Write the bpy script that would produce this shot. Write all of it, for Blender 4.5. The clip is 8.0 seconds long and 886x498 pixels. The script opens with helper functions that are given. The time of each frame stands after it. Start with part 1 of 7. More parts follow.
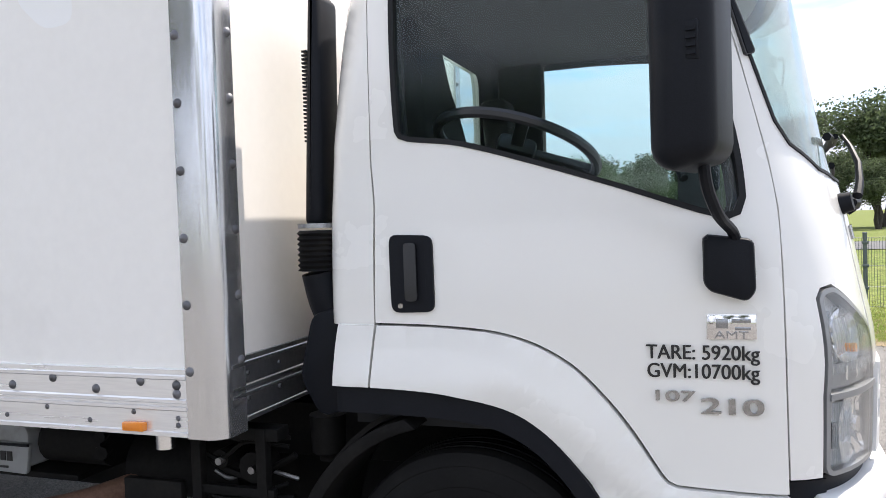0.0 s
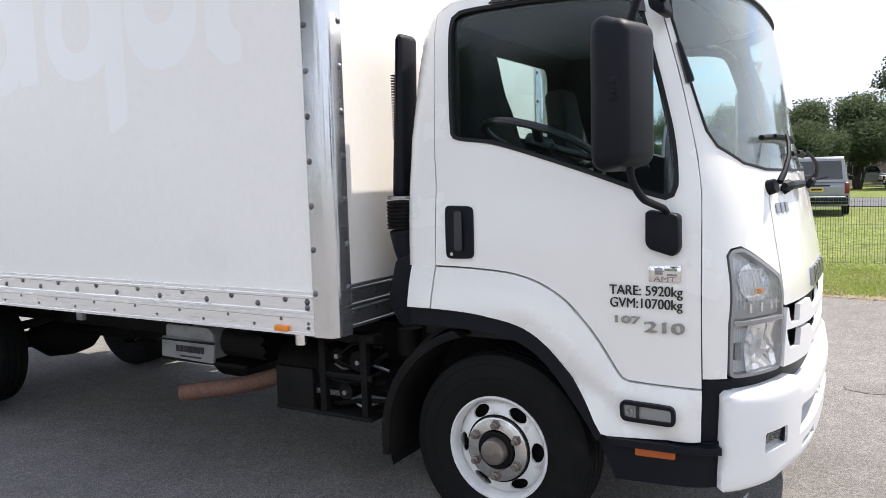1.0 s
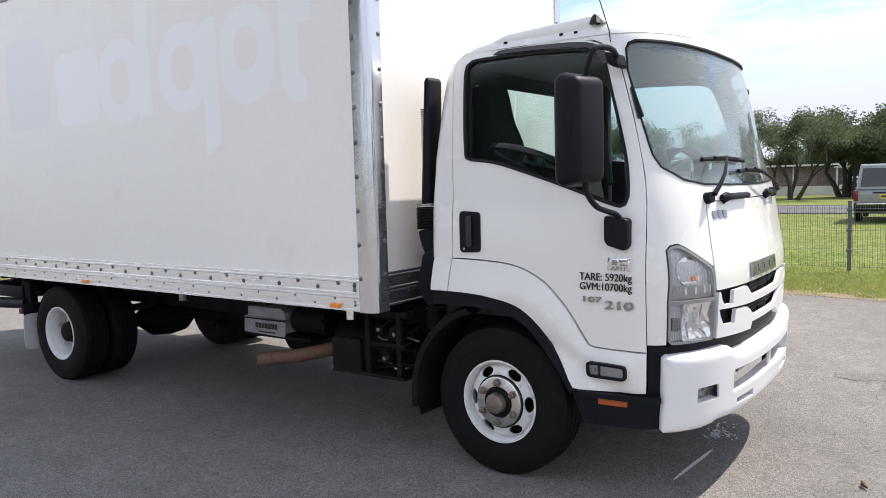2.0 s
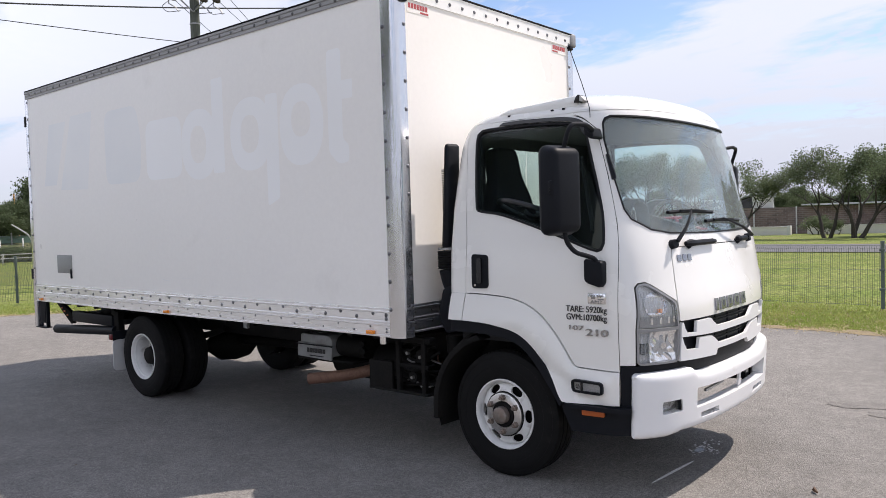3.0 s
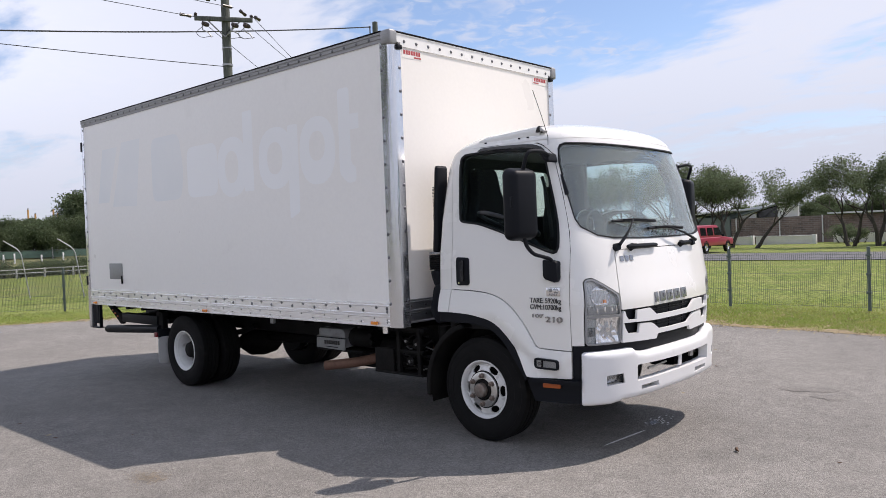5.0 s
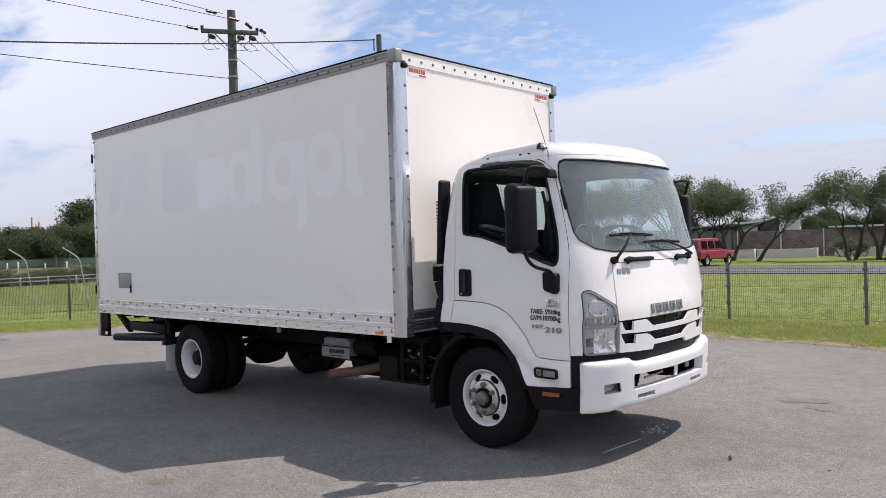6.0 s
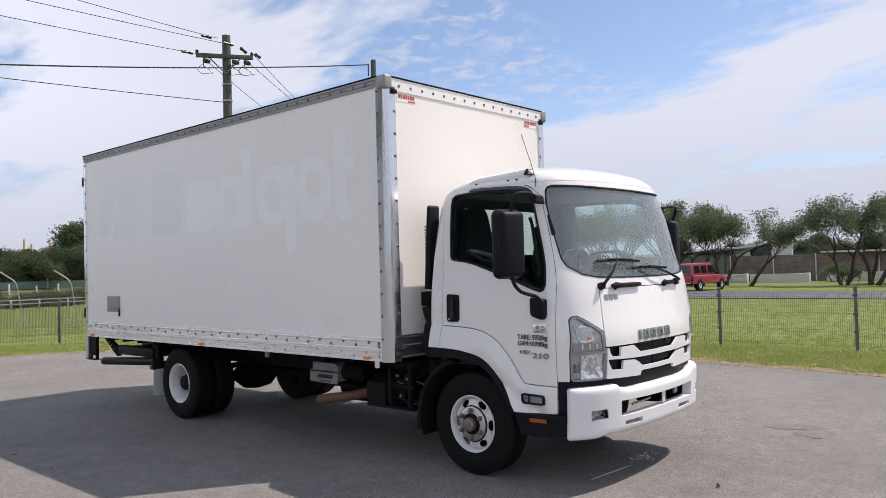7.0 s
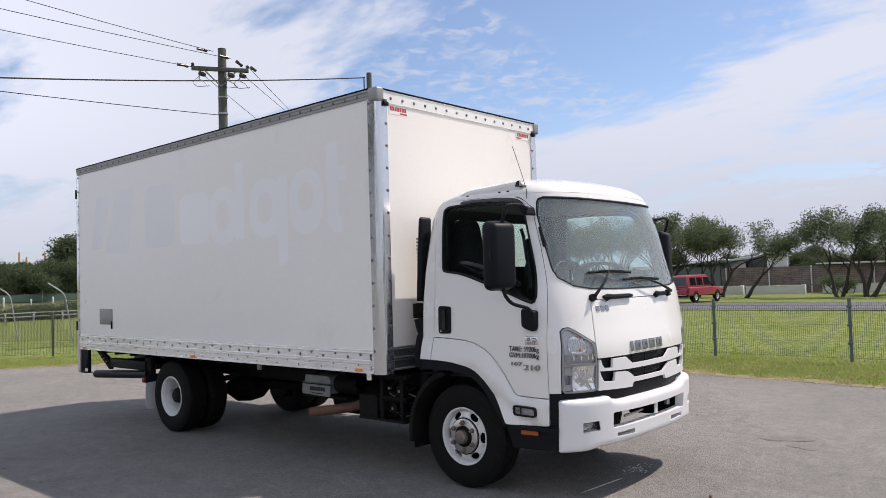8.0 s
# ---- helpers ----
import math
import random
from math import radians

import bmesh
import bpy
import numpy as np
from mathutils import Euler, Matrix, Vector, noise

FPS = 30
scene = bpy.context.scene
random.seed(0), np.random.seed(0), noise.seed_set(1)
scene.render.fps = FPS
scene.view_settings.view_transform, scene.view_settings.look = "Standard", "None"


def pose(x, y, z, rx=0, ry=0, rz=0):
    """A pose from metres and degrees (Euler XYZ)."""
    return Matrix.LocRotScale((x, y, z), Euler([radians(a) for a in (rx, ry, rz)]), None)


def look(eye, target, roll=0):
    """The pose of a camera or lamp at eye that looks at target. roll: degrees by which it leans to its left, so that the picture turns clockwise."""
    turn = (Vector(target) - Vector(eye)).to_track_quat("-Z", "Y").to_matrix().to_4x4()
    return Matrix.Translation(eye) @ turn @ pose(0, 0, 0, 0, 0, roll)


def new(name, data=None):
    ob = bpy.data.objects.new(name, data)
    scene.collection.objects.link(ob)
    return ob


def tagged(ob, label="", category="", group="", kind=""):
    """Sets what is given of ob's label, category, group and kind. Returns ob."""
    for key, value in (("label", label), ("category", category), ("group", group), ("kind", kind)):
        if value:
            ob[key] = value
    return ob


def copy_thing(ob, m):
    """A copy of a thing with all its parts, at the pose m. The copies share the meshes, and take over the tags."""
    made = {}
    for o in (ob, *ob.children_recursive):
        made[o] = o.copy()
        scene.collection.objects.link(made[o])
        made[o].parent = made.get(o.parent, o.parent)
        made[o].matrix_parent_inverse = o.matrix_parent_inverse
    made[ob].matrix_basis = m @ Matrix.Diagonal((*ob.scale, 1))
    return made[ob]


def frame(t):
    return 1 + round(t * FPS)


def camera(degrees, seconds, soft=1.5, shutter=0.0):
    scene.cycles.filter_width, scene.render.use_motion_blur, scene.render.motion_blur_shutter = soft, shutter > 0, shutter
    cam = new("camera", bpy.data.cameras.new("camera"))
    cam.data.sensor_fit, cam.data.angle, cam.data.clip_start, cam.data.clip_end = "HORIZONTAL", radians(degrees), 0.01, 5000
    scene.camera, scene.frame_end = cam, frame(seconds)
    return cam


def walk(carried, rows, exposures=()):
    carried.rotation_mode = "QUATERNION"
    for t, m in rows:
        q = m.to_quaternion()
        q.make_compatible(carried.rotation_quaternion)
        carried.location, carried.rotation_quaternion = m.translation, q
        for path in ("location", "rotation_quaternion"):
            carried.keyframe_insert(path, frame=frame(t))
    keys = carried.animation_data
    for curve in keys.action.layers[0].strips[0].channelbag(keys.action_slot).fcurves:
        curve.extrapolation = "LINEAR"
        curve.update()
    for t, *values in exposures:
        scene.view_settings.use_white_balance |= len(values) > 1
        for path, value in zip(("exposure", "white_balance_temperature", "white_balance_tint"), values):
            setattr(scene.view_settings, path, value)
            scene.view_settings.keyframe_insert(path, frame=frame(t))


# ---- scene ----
cam = camera(60.1, 8.0, soft=0.7)
PATH = [
    (0, (0.664, -2.948, 1.454), (0.004, -1.061, 1.386), -2.0),
    (0.2, (0.788, -3.109, 1.46), (0.045, -1.254, 1.379), -1.6),
    (0.5, (0.977, -3.396, 1.485), (0.133, -1.589, 1.347), -1.8),
    (0.8, (1.215, -3.621, 1.524), (0.269, -1.866, 1.365), -1.3),
    (1, (1.388, -3.703, 1.549), (0.388, -1.982, 1.358), -1.7),
    (1.3, (1.645, -3.932, 1.549), (0.608, -2.236, 1.334), -1.8),
    (1.5, (1.778, -4.036, 1.569), (0.705, -2.361, 1.356), -1.9),
    (1.7, (1.903, -4.152, 1.57), (0.794, -2.499, 1.369), -1.8),
    (2.8, (2.727, -4.761, 1.636), (1.454, -3.222, 1.551), -1.6),
    (3, (2.849, -4.849, 1.642), (1.561, -3.32, 1.57), -1.7),
    (3.5, (3.095, -5.068, 1.602), (1.787, -3.556, 1.551), -1.9),
    (4, (3.308, -5.231, 1.626), (1.985, -3.732, 1.579), -2.3),
    (4.5, (3.574, -5.333, 1.609), (2.237, -3.846, 1.565), -2.3),
    (6, (3.868, -5.588, 1.621), (2.521, -4.11, 1.611), -1.8),
    (6.5, (3.89, -5.578, 1.63), (2.55, -4.093, 1.65), -1.6),
    (7, (3.909, -5.56, 1.632), (2.575, -4.071, 1.683), -1.6),
    (7.5, (3.926, -5.554, 1.628), (2.598, -4.06, 1.703), -1.7),
    (8, (3.937, -5.533, 1.626), (2.611, -4.038, 1.709), -1.7),
]
walk(cam, [(t, look(eye, target, roll)) for t, eye, target, roll in PATH],
     exposures=[(0.0, 1.68, 6480, 11), (0.6, 1.65, 6480, 11), (1.5, 1.54, 6450, 11), (3.0, 1.13, 6480, 14), (4.5, 1.02, 6430, 15), (6.0, 0.97, 6450, 15), (8.0, 0.91, 6470, 14)])

# ---- daylight ----
SUN_WAY = Vector((0.294, 0.473, 0.831)).normalized()      # towards the sun
sun = new("sun", bpy.data.lights.new("sun", "SUN"))
sun.data.energy, sun.data.angle, sun.data.color = 2.5, radians(0.5), (1.0, 0.92, 0.83)
sun.matrix_world = look(SUN_WAY * 60, (0, 0, 0))

world = bpy.data.worlds.new("sky")
scene.world = world
world.use_nodes = True
wn, wl = world.node_tree.nodes, world.node_tree.links
wn.clear()
sky = wn.new("ShaderNodeTexSky")
sky.sky_type, sky.sun_disc = "NISHITA", False
sky.sun_elevation = math.asin(SUN_WAY.z)
sky.sun_rotation = math.atan2(SUN_WAY.x, SUN_WAY.y)
sky.air_density, sky.dust_density, sky.ozone_density = 0.85, 0.5, 1.3
# thin cloud over the whole sky: the direction laid on a flat layer
coord = wn.new("ShaderNodeTexCoord")
sep = wn.new("ShaderNodeSeparateXYZ")
wl.new(coord.outputs["Generated"], sep.inputs[0])
lift = wn.new("ShaderNodeMath"); lift.operation = "MAXIMUM"; lift.inputs[1].default_value = 0.0
wl.new(sep.outputs["Z"], lift.inputs[0])
lift2 = wn.new("ShaderNodeMath"); lift2.operation = "ADD"; lift2.inputs[1].default_value = 0.16
wl.new(lift.outputs[0], lift2.inputs[0])
flat = wn.new("ShaderNodeVectorMath"); flat.operation = "DIVIDE"
wl.new(coord.outputs["Generated"], flat.inputs[0])
wl.new(lift2.outputs[0], flat.inputs[1])
turn = wn.new("ShaderNodeMapping")
turn.inputs["Rotation"].default_value = (0, 0, radians(-50))
turn.inputs["Scale"].default_value = (0.55, 1.15, 0.0)
turn.inputs["Location"].default_value = (0.9, 0.55, 0.0)
wl.new(flat.outputs[0], turn.inputs["Vector"])
big = wn.new("ShaderNodeTexNoise")
big.inputs["Scale"].default_value, big.inputs["Detail"].default_value = 1.3, 9
big.inputs["Roughness"].default_value, big.inputs["Distortion"].default_value = 0.55, 0.4
wl.new(turn.outputs[0], big.inputs["Vector"])
small = wn.new("ShaderNodeTexNoise")
small.inputs["Scale"].default_value, small.inputs["Detail"].default_value = 9, 6
wl.new(turn.outputs[0], small.inputs["Vector"])
both = wn.new("ShaderNodeMath"); both.operation = "MULTIPLY_ADD"; both.inputs[1].default_value = 0.26
wl.new(small.outputs["Fac"], both.inputs[0]); wl.new(big.outputs["Fac"], both.inputs[2])
# one wide gap in the cloud sheet, where the blue shows
off = wn.new("ShaderNodeVectorMath"); off.operation = "SUBTRACT"
off.inputs[1].default_value = (-1.20, 1.72, 0.64)
wl.new(flat.outputs[0], off.inputs[0])
far = wn.new("ShaderNodeVectorMath"); far.operation = "LENGTH"
wl.new(off.outputs[0], far.inputs[0])
gap = wn.new("ShaderNodeMapRange"); gap.interpolation_type = "SMOOTHSTEP"
gap.inputs["From Min"].default_value, gap.inputs["From Max"].default_value = 0.15, 1.0
gap.inputs["To Min"].default_value, gap.inputs["To Max"].default_value = -0.16, 0.06
wl.new(far.outputs["Value"], gap.inputs["Value"])
sheeted = wn.new("ShaderNodeMath"); sheeted.operation = "ADD"
wl.new(both.outputs[0], sheeted.inputs[0]); wl.new(gap.outputs[0], sheeted.inputs[1])
cover = wn.new("ShaderNodeMapRange"); cover.interpolation_type = "SMOOTHSTEP"
cover.inputs["From Min"].default_value, cover.inputs["From Max"].default_value = 0.53, 0.70
cover.inputs["To Min"].default_value, cover.inputs["To Max"].default_value = 0.04, 0.94
wl.new(sheeted.outputs[0], cover.inputs["Value"])
# the sheet breaks up overhead
over = wn.new("ShaderNodeMapRange"); over.interpolation_type = "SMOOTHSTEP"
over.inputs["From Min"].default_value, over.inputs["From Max"].default_value = 0.45, 0.9
over.inputs["To Min"].default_value, over.inputs["To Max"].default_value = 1.0, 0.33
wl.new(sep.outputs["Z"], over.inputs["Value"])
thin = wn.new("ShaderNodeMath"); thin.operation = "MULTIPLY"
wl.new(cover.outputs[0], thin.inputs[0]); wl.new(over.outputs[0], thin.inputs[1])
# haze thickens towards the horizon
haze = wn.new("ShaderNodeMapRange"); haze.interpolation_type = "SMOOTHSTEP"
haze.inputs["From Min"].default_value, haze.inputs["From Max"].default_value = 0.0, 0.24
haze.inputs["To Min"].default_value, haze.inputs["To Max"].default_value = 0.78, 0.0
wl.new(sep.outputs["Z"], haze.inputs["Value"])
clouded = wn.new("ShaderNodeMix"); clouded.data_type = "RGBA"
wl.new(thin.outputs[0], clouded.inputs["Factor"])
# clear sky, with a rippled veil of small high cloud
ripple = wn.new("ShaderNodeTexNoise")
ripple.inputs["Scale"].default_value, ripple.inputs["Detail"].default_value, ripple.inputs["Distortion"].default_value = 15, 3, 0.6
wl.new(flat.outputs[0], ripple.inputs["Vector"])
patchy = wn.new("ShaderNodeTexNoise")
patchy.inputs["Scale"].default_value, patchy.inputs["Detail"].default_value = 2.2, 3
wl.new(flat.outputs[0], patchy.inputs["Vector"])
rows = wn.new("ShaderNodeMapRange"); rows.interpolation_type = "SMOOTHSTEP"
rows.inputs["From Min"].default_value, rows.inputs["From Max"].default_value = 0.42, 0.70
rows.inputs["To Max"].default_value = 0.62
wl.new(ripple.outputs["Fac"], rows.inputs["Value"])
where = wn.new("ShaderNodeMapRange"); where.interpolation_type = "SMOOTHSTEP"
where.inputs["From Min"].default_value, where.inputs["From Max"].default_value = 0.40, 0.58
wl.new(patchy.outputs["Fac"], where.inputs["Value"])
veil = wn.new("ShaderNodeMath"); veil.operation = "MULTIPLY"
wl.new(rows.outputs[0], veil.inputs[0]); wl.new(where.outputs[0], veil.inputs[1])
clear = wn.new("ShaderNodeVectorMath"); clear.operation = "SCALE"
clear.inputs["Scale"].default_value = 0.80
wl.new(sky.outputs[0], clear.inputs[0])
veiled = wn.new("ShaderNodeMix"); veiled.data_type = "RGBA"
wl.new(veil.outputs[0], veiled.inputs["Factor"])
wl.new(clear.outputs[0], veiled.inputs[6])
veiled.inputs[7].default_value = (3.3, 3.5, 4.0, 1)
wl.new(veiled.outputs[2], clouded.inputs[6])
# front-lit cloud opposite the sun, mostly unseen, brightened for the shaded side
facing = wn.new("ShaderNodeVectorMath"); facing.operation = "DOT_PRODUCT"
facing.inputs[1].default_value = (-SUN_WAY.x, -SUN_WAY.y, 0.0)
wl.new(coord.outputs["Generated"], facing.inputs[0])
lit = wn.new("ShaderNodeMapRange")
lit.inputs["From Min"].default_value, lit.inputs["From Max"].default_value = 0.0, 0.5
lit.inputs["To Min"].default_value, lit.inputs["To Max"].default_value = 0.92, 1.42
wl.new(facing.outputs["Value"], lit.inputs["Value"])
cloud = wn.new("ShaderNodeVectorMath"); cloud.operation = "SCALE"
cloud.inputs[0].default_value = (4.15, 4.35, 4.85)
wl.new(lit.outputs[0], cloud.inputs["Scale"])
wl.new(cloud.outputs[0], clouded.inputs[7])
mixsky = wn.new("ShaderNodeMix"); mixsky.data_type = "RGBA"
wl.new(haze.outputs[0], mixsky.inputs["Factor"])
wl.new(clouded.outputs[2], mixsky.inputs[6])
mixsky.inputs[7].default_value = (2.72, 2.88, 3.35, 1)
back = wn.new("ShaderNodeBackground")
back.inputs["Strength"].default_value = 0.105
wl.new(mixsky.outputs[2], back.inputs["Color"])
wout = wn.new("ShaderNodeOutputWorld")
wl.new(back.outputs[0], wout.inputs["Surface"])


# ---- materials ----
def material(name, base, rough=0.5, metal=0.0, second=None, blotch=2.0, amount=0.5, grain=0.0, grain_size=80.0, bump=0.0,
             bump_size=40.0, coat=0.0, dirt=None, dirt_size=0.7, dirt_from=0.6, dirt_to=0.75, rough_vary=0.0, stretch=(1, 1, 1), spec=0.5, per_piece=0.0):
    """A procedural surface: two tones in blotches, fine grain, dirt patches, relief."""
    m = bpy.data.materials.new(name)
    m.use_nodes = True
    n, l = m.node_tree.nodes, m.node_tree.links
    p = n["Principled BSDF"]
    p.inputs["Roughness"].default_value, p.inputs["Metallic"].default_value = rough, metal
    p.inputs["Coat Weight"].default_value, p.inputs["Coat Roughness"].default_value = coat, 0.06
    p.inputs["Specular IOR Level"].default_value = spec
    tc = n.new("ShaderNodeTexCoord")
    mp = n.new("ShaderNodeMapping")
    mp.inputs["Scale"].default_value = stretch
    l.new(tc.outputs["Object"], mp.inputs[0])

    def tex(size, detail=4):
        t = n.new("ShaderNodeTexNoise")
        t.inputs["Scale"].default_value, t.inputs["Detail"].default_value = size, detail
        l.new(mp.outputs[0], t.inputs["Vector"])
        return t

    def mix(fac, a, b, blend="MIX"):
        x = n.new("ShaderNodeMix"); x.data_type = "RGBA"; x.blend_type = blend
        for s, v in ((0, fac), (6, a), (7, b)):
            if hasattr(v, "is_output"):
                l.new(v, x.inputs[s])
            else:
                x.inputs[s].default_value = v if s == 0 else (*v, 1)
        return x.outputs[2]

    second = second or tuple(c * 0.86 for c in base)
    t1 = tex(blotch)
    r1 = n.new("ShaderNodeMapRange")
    r1.inputs["From Min"].default_value, r1.inputs["From Max"].default_value = 0.35, 0.65
    r1.inputs["To Max"].default_value = amount
    l.new(t1.outputs["Fac"], r1.inputs["Value"])
    col = mix(r1.outputs[0], base, second)
    if grain:
        t2 = tex(grain_size, 3)
        r2 = n.new("ShaderNodeMapRange")
        r2.inputs["From Min"].default_value, r2.inputs["From Max"].default_value = 0.3, 0.7
        r2.inputs["To Min"].default_value, r2.inputs["To Max"].default_value = 1 - grain, 1 + grain
        l.new(t2.outputs["Fac"], r2.inputs["Value"])
        cc = n.new("ShaderNodeCombineColor")
        for k in range(3):
            l.new(r2.outputs[0], cc.inputs[k])
        col = mix(1.0, col, cc.outputs[0], "MULTIPLY")
    if per_piece:
        oi = n.new("ShaderNodeObjectInfo")
        r4 = n.new("ShaderNodeMapRange")
        r4.inputs["To Min"].default_value, r4.inputs["To Max"].default_value = 1 - per_piece, 1 + per_piece
        l.new(oi.outputs["Random"], r4.inputs["Value"])
        cc = n.new("ShaderNodeCombineColor")
        for k in range(3):
            l.new(r4.outputs[0], cc.inputs[k])
        col = mix(1.0, col, cc.outputs[0], "MULTIPLY")
    if dirt:
        t3 = tex(dirt_size, 8)
        r3 = n.new("ShaderNodeMapRange")
        r3.inputs["From Min"].default_value, r3.inputs["From Max"].default_value = dirt_from, dirt_to
        l.new(t3.outputs["Fac"], r3.inputs["Value"])
        col = mix(r3.outputs[0], col, dirt)
    l.new(col, p.inputs["Base Color"])
    if rough_vary:
        t5 = tex(blotch * 3)
        r5 = n.new("ShaderNodeMapRange")
        r5.inputs["To Min"].default_value, r5.inputs["To Max"].default_value = rough - rough_vary, rough + rough_vary
        l.new(t5.outputs["Fac"], r5.inputs["Value"])
        l.new(r5.outputs[0], p.inputs["Roughness"])
    if bump:
        t4 = tex(bump_size, 5)
        b = n.new("ShaderNodeBump")
        b.inputs["Strength"].default_value, b.inputs["Distance"].default_value = 1.0, bump
        l.new(t4.outputs["Fac"], b.inputs["Height"])
        l.new(b.outputs[0], p.inputs["Normal"])
    return m


def glass(name, tint, gloss_rough=0.0, least=0.04, haze_film=0.0):
    """A thin pane: clear with a tint, mirror-like by the angle, with a pale film for haze."""
    m = bpy.data.materials.new(name)
    m.use_nodes = True
    n, l = m.node_tree.nodes, m.node_tree.links
    n.clear()
    out = n.new("ShaderNodeOutputMaterial")
    lw = n.new("ShaderNodeLayerWeight"); lw.inputs["Blend"].default_value = 0.5
    pw = n.new("ShaderNodeMath"); pw.operation = "POWER"; pw.inputs[1].default_value = 5.0
    l.new(lw.outputs["Facing"], pw.inputs[0])
    fr = n.new("ShaderNodeMath"); fr.operation = "MULTIPLY_ADD"; fr.inputs[1].default_value, fr.inputs[2].default_value = 1 - least, least
    l.new(pw.outputs[0], fr.inputs[0])
    tr = n.new("ShaderNodeBsdfTransparent"); tr.inputs["Color"].default_value = (*tint, 1)
    gl = n.new("ShaderNodeBsdfGlossy"); gl.inputs["Roughness"].default_value = gloss_rough
    mx = n.new("ShaderNodeMixShader")
    l.new(fr.outputs[0], mx.inputs[0]); l.new(tr.outputs[0], mx.inputs[1]); l.new(gl.outputs[0], mx.inputs[2])
    if haze_film:
        df = n.new("ShaderNodeBsdfDiffuse"); df.inputs["Color"].default_value = (0.70, 0.76, 0.77, 1)
        md = n.new("ShaderNodeMixShader"); md.inputs[0].default_value = haze_film
        l.new(mx.outputs[0], md.inputs[1]); l.new(df.outputs[0], md.inputs[2])
        mx = md
    l.new(mx.outputs[0], out.inputs[0])
    return m


WHITE = material("white_paint", (0.815, 0.805, 0.77), 0.26, second=(0.78, 0.77, 0.735), blotch=1.2, amount=0.5, coat=0.6, dirt=(0.70, 0.68, 0.65), dirt_size=3.0, dirt_from=0.70, dirt_to=1.1, rough_vary=0.06)
BUMPER_WHITE = material("white_plastic", (0.80, 0.80, 0.80), 0.36, blotch=2, amount=0.3, coat=0.25, dirt=(0.55, 0.52, 0.48), dirt_size=5.0, dirt_from=0.68, dirt_to=0.95)
BOX_WHITE = material("fibreglass_skin", (0.84, 0.805, 0.75), 0.3, second=(0.81, 0.78, 0.735), blotch=0.8, amount=0.7, grain=0.012, grain_size=30, bump=0.0012, bump_size=1.6, dirt=(0.63, 0.60, 0.55), dirt_size=1.4, dirt_from=0.62, dirt_to=0.9, rough_vary=0.06)
# neutral white side skin, lightened further to offset its shade
SIDE_WHITE = material("gelcoat_side_lightened", (0.875, 0.858, 0.822), 0.3, second=(0.855, 0.838, 0.805), blotch=0.8, amount=0.7, grain=0.012, grain_size=30, bump=0.0012, bump_size=1.6, dirt=(0.68, 0.66, 0.62), dirt_size=1.4, dirt_from=0.66, dirt_to=0.95, rough_vary=0.06)
GHOST = material("faded_decal_film", (0.896, 0.90, 0.893), 0.28, second=(0.872, 0.874, 0.86), blotch=1.5, amount=0.6)
GHOST_DARK = material("faded_decal_residue", (0.80, 0.815, 0.81), 0.3, second=(0.85, 0.85, 0.832), blotch=1.5, amount=0.8)
ALU = material("aluminium_extrusion", (0.67, 0.68, 0.70), 0.18, 0.88, second=(0.70, 0.70, 0.72), blotch=3, grain=0.05, grain_size=120, stretch=(1, 1, 0.15), dirt=(0.5, 0.49, 0.47), dirt_size=6, dirt_from=0.6, dirt_to=0.9, rough_vary=0.1, bump=0.0004, bump_size=12)
ALU_RAIL = material("brushed_aluminium_rail", (0.88, 0.885, 0.89), 0.26, 0.6, second=(0.80, 0.80, 0.81), blotch=2.5, grain=0.05, grain_size=60, stretch=(0.2, 1, 3), dirt=(0.52, 0.51, 0.49), dirt_size=2.5, dirt_from=0.6, dirt_to=0.9, rough_vary=0.14, bump=0.0016, bump_size=6)
RIVET = material("dull_rivet", (0.16, 0.16, 0.17), 0.5, 0.7, per_piece=0.3)
BLACK = material("black_plastic", (0.006, 0.0072, 0.0105), 0.5, second=(0.008, 0.0095, 0.013), blotch=8, grain=0.1, grain_size=200, bump=0.0003, bump_size=300, dirt=(0.016, 0.016, 0.017), dirt_size=5, dirt_from=0.6, dirt_to=0.9, spec=0.16)
GLOSSBLACK = material("gloss_black_plastic", (0.012, 0.012, 0.014), 0.2, blotch=5)
RUBBER = material("tyre_rubber", (0.0065, 0.0065, 0.0068), 0.75, second=(0.010, 0.0098, 0.0095), blotch=9, grain=0.15, grain_size=150, dirt=(0.024, 0.022, 0.02), dirt_size=7, dirt_from=0.6, dirt_to=0.9, spec=0.15)
SEAL = material("window_rubber", (0.009, 0.0095, 0.011), 0.55, blotch=20, spec=0.25)
UNDER = material("dusty_black_chassis", (0.006, 0.006, 0.006), 0.7, second=(0.012, 0.011, 0.010), blotch=6, amount=0.8, grain=0.2, grain_size=60, spec=0.15)
STEEL = material("worn_steel", (0.35, 0.35, 0.35), 0.45, 0.9, second=(0.22, 0.21, 0.2), blotch=10)
TOPRAIL = material("weathered_aluminium_rail", (0.30, 0.30, 0.30), 0.5, 0.5, second=(0.23, 0.23, 0.23), blotch=3, grain=0.08, grain_size=60, stretch=(0.2, 1, 3))
RUST = material("rusty_exhaust", (0.18, 0.10, 0.068), 0.75, 0.2, second=(0.15, 0.08, 0.055), blotch=14, amount=0.9, grain=0.2, grain_size=90, bump=0.0008, bump_size=120)
CHROME = material("chrome", (0.82, 0.82, 0.83), 0.09, 1.0, blotch=20, amount=0.2)
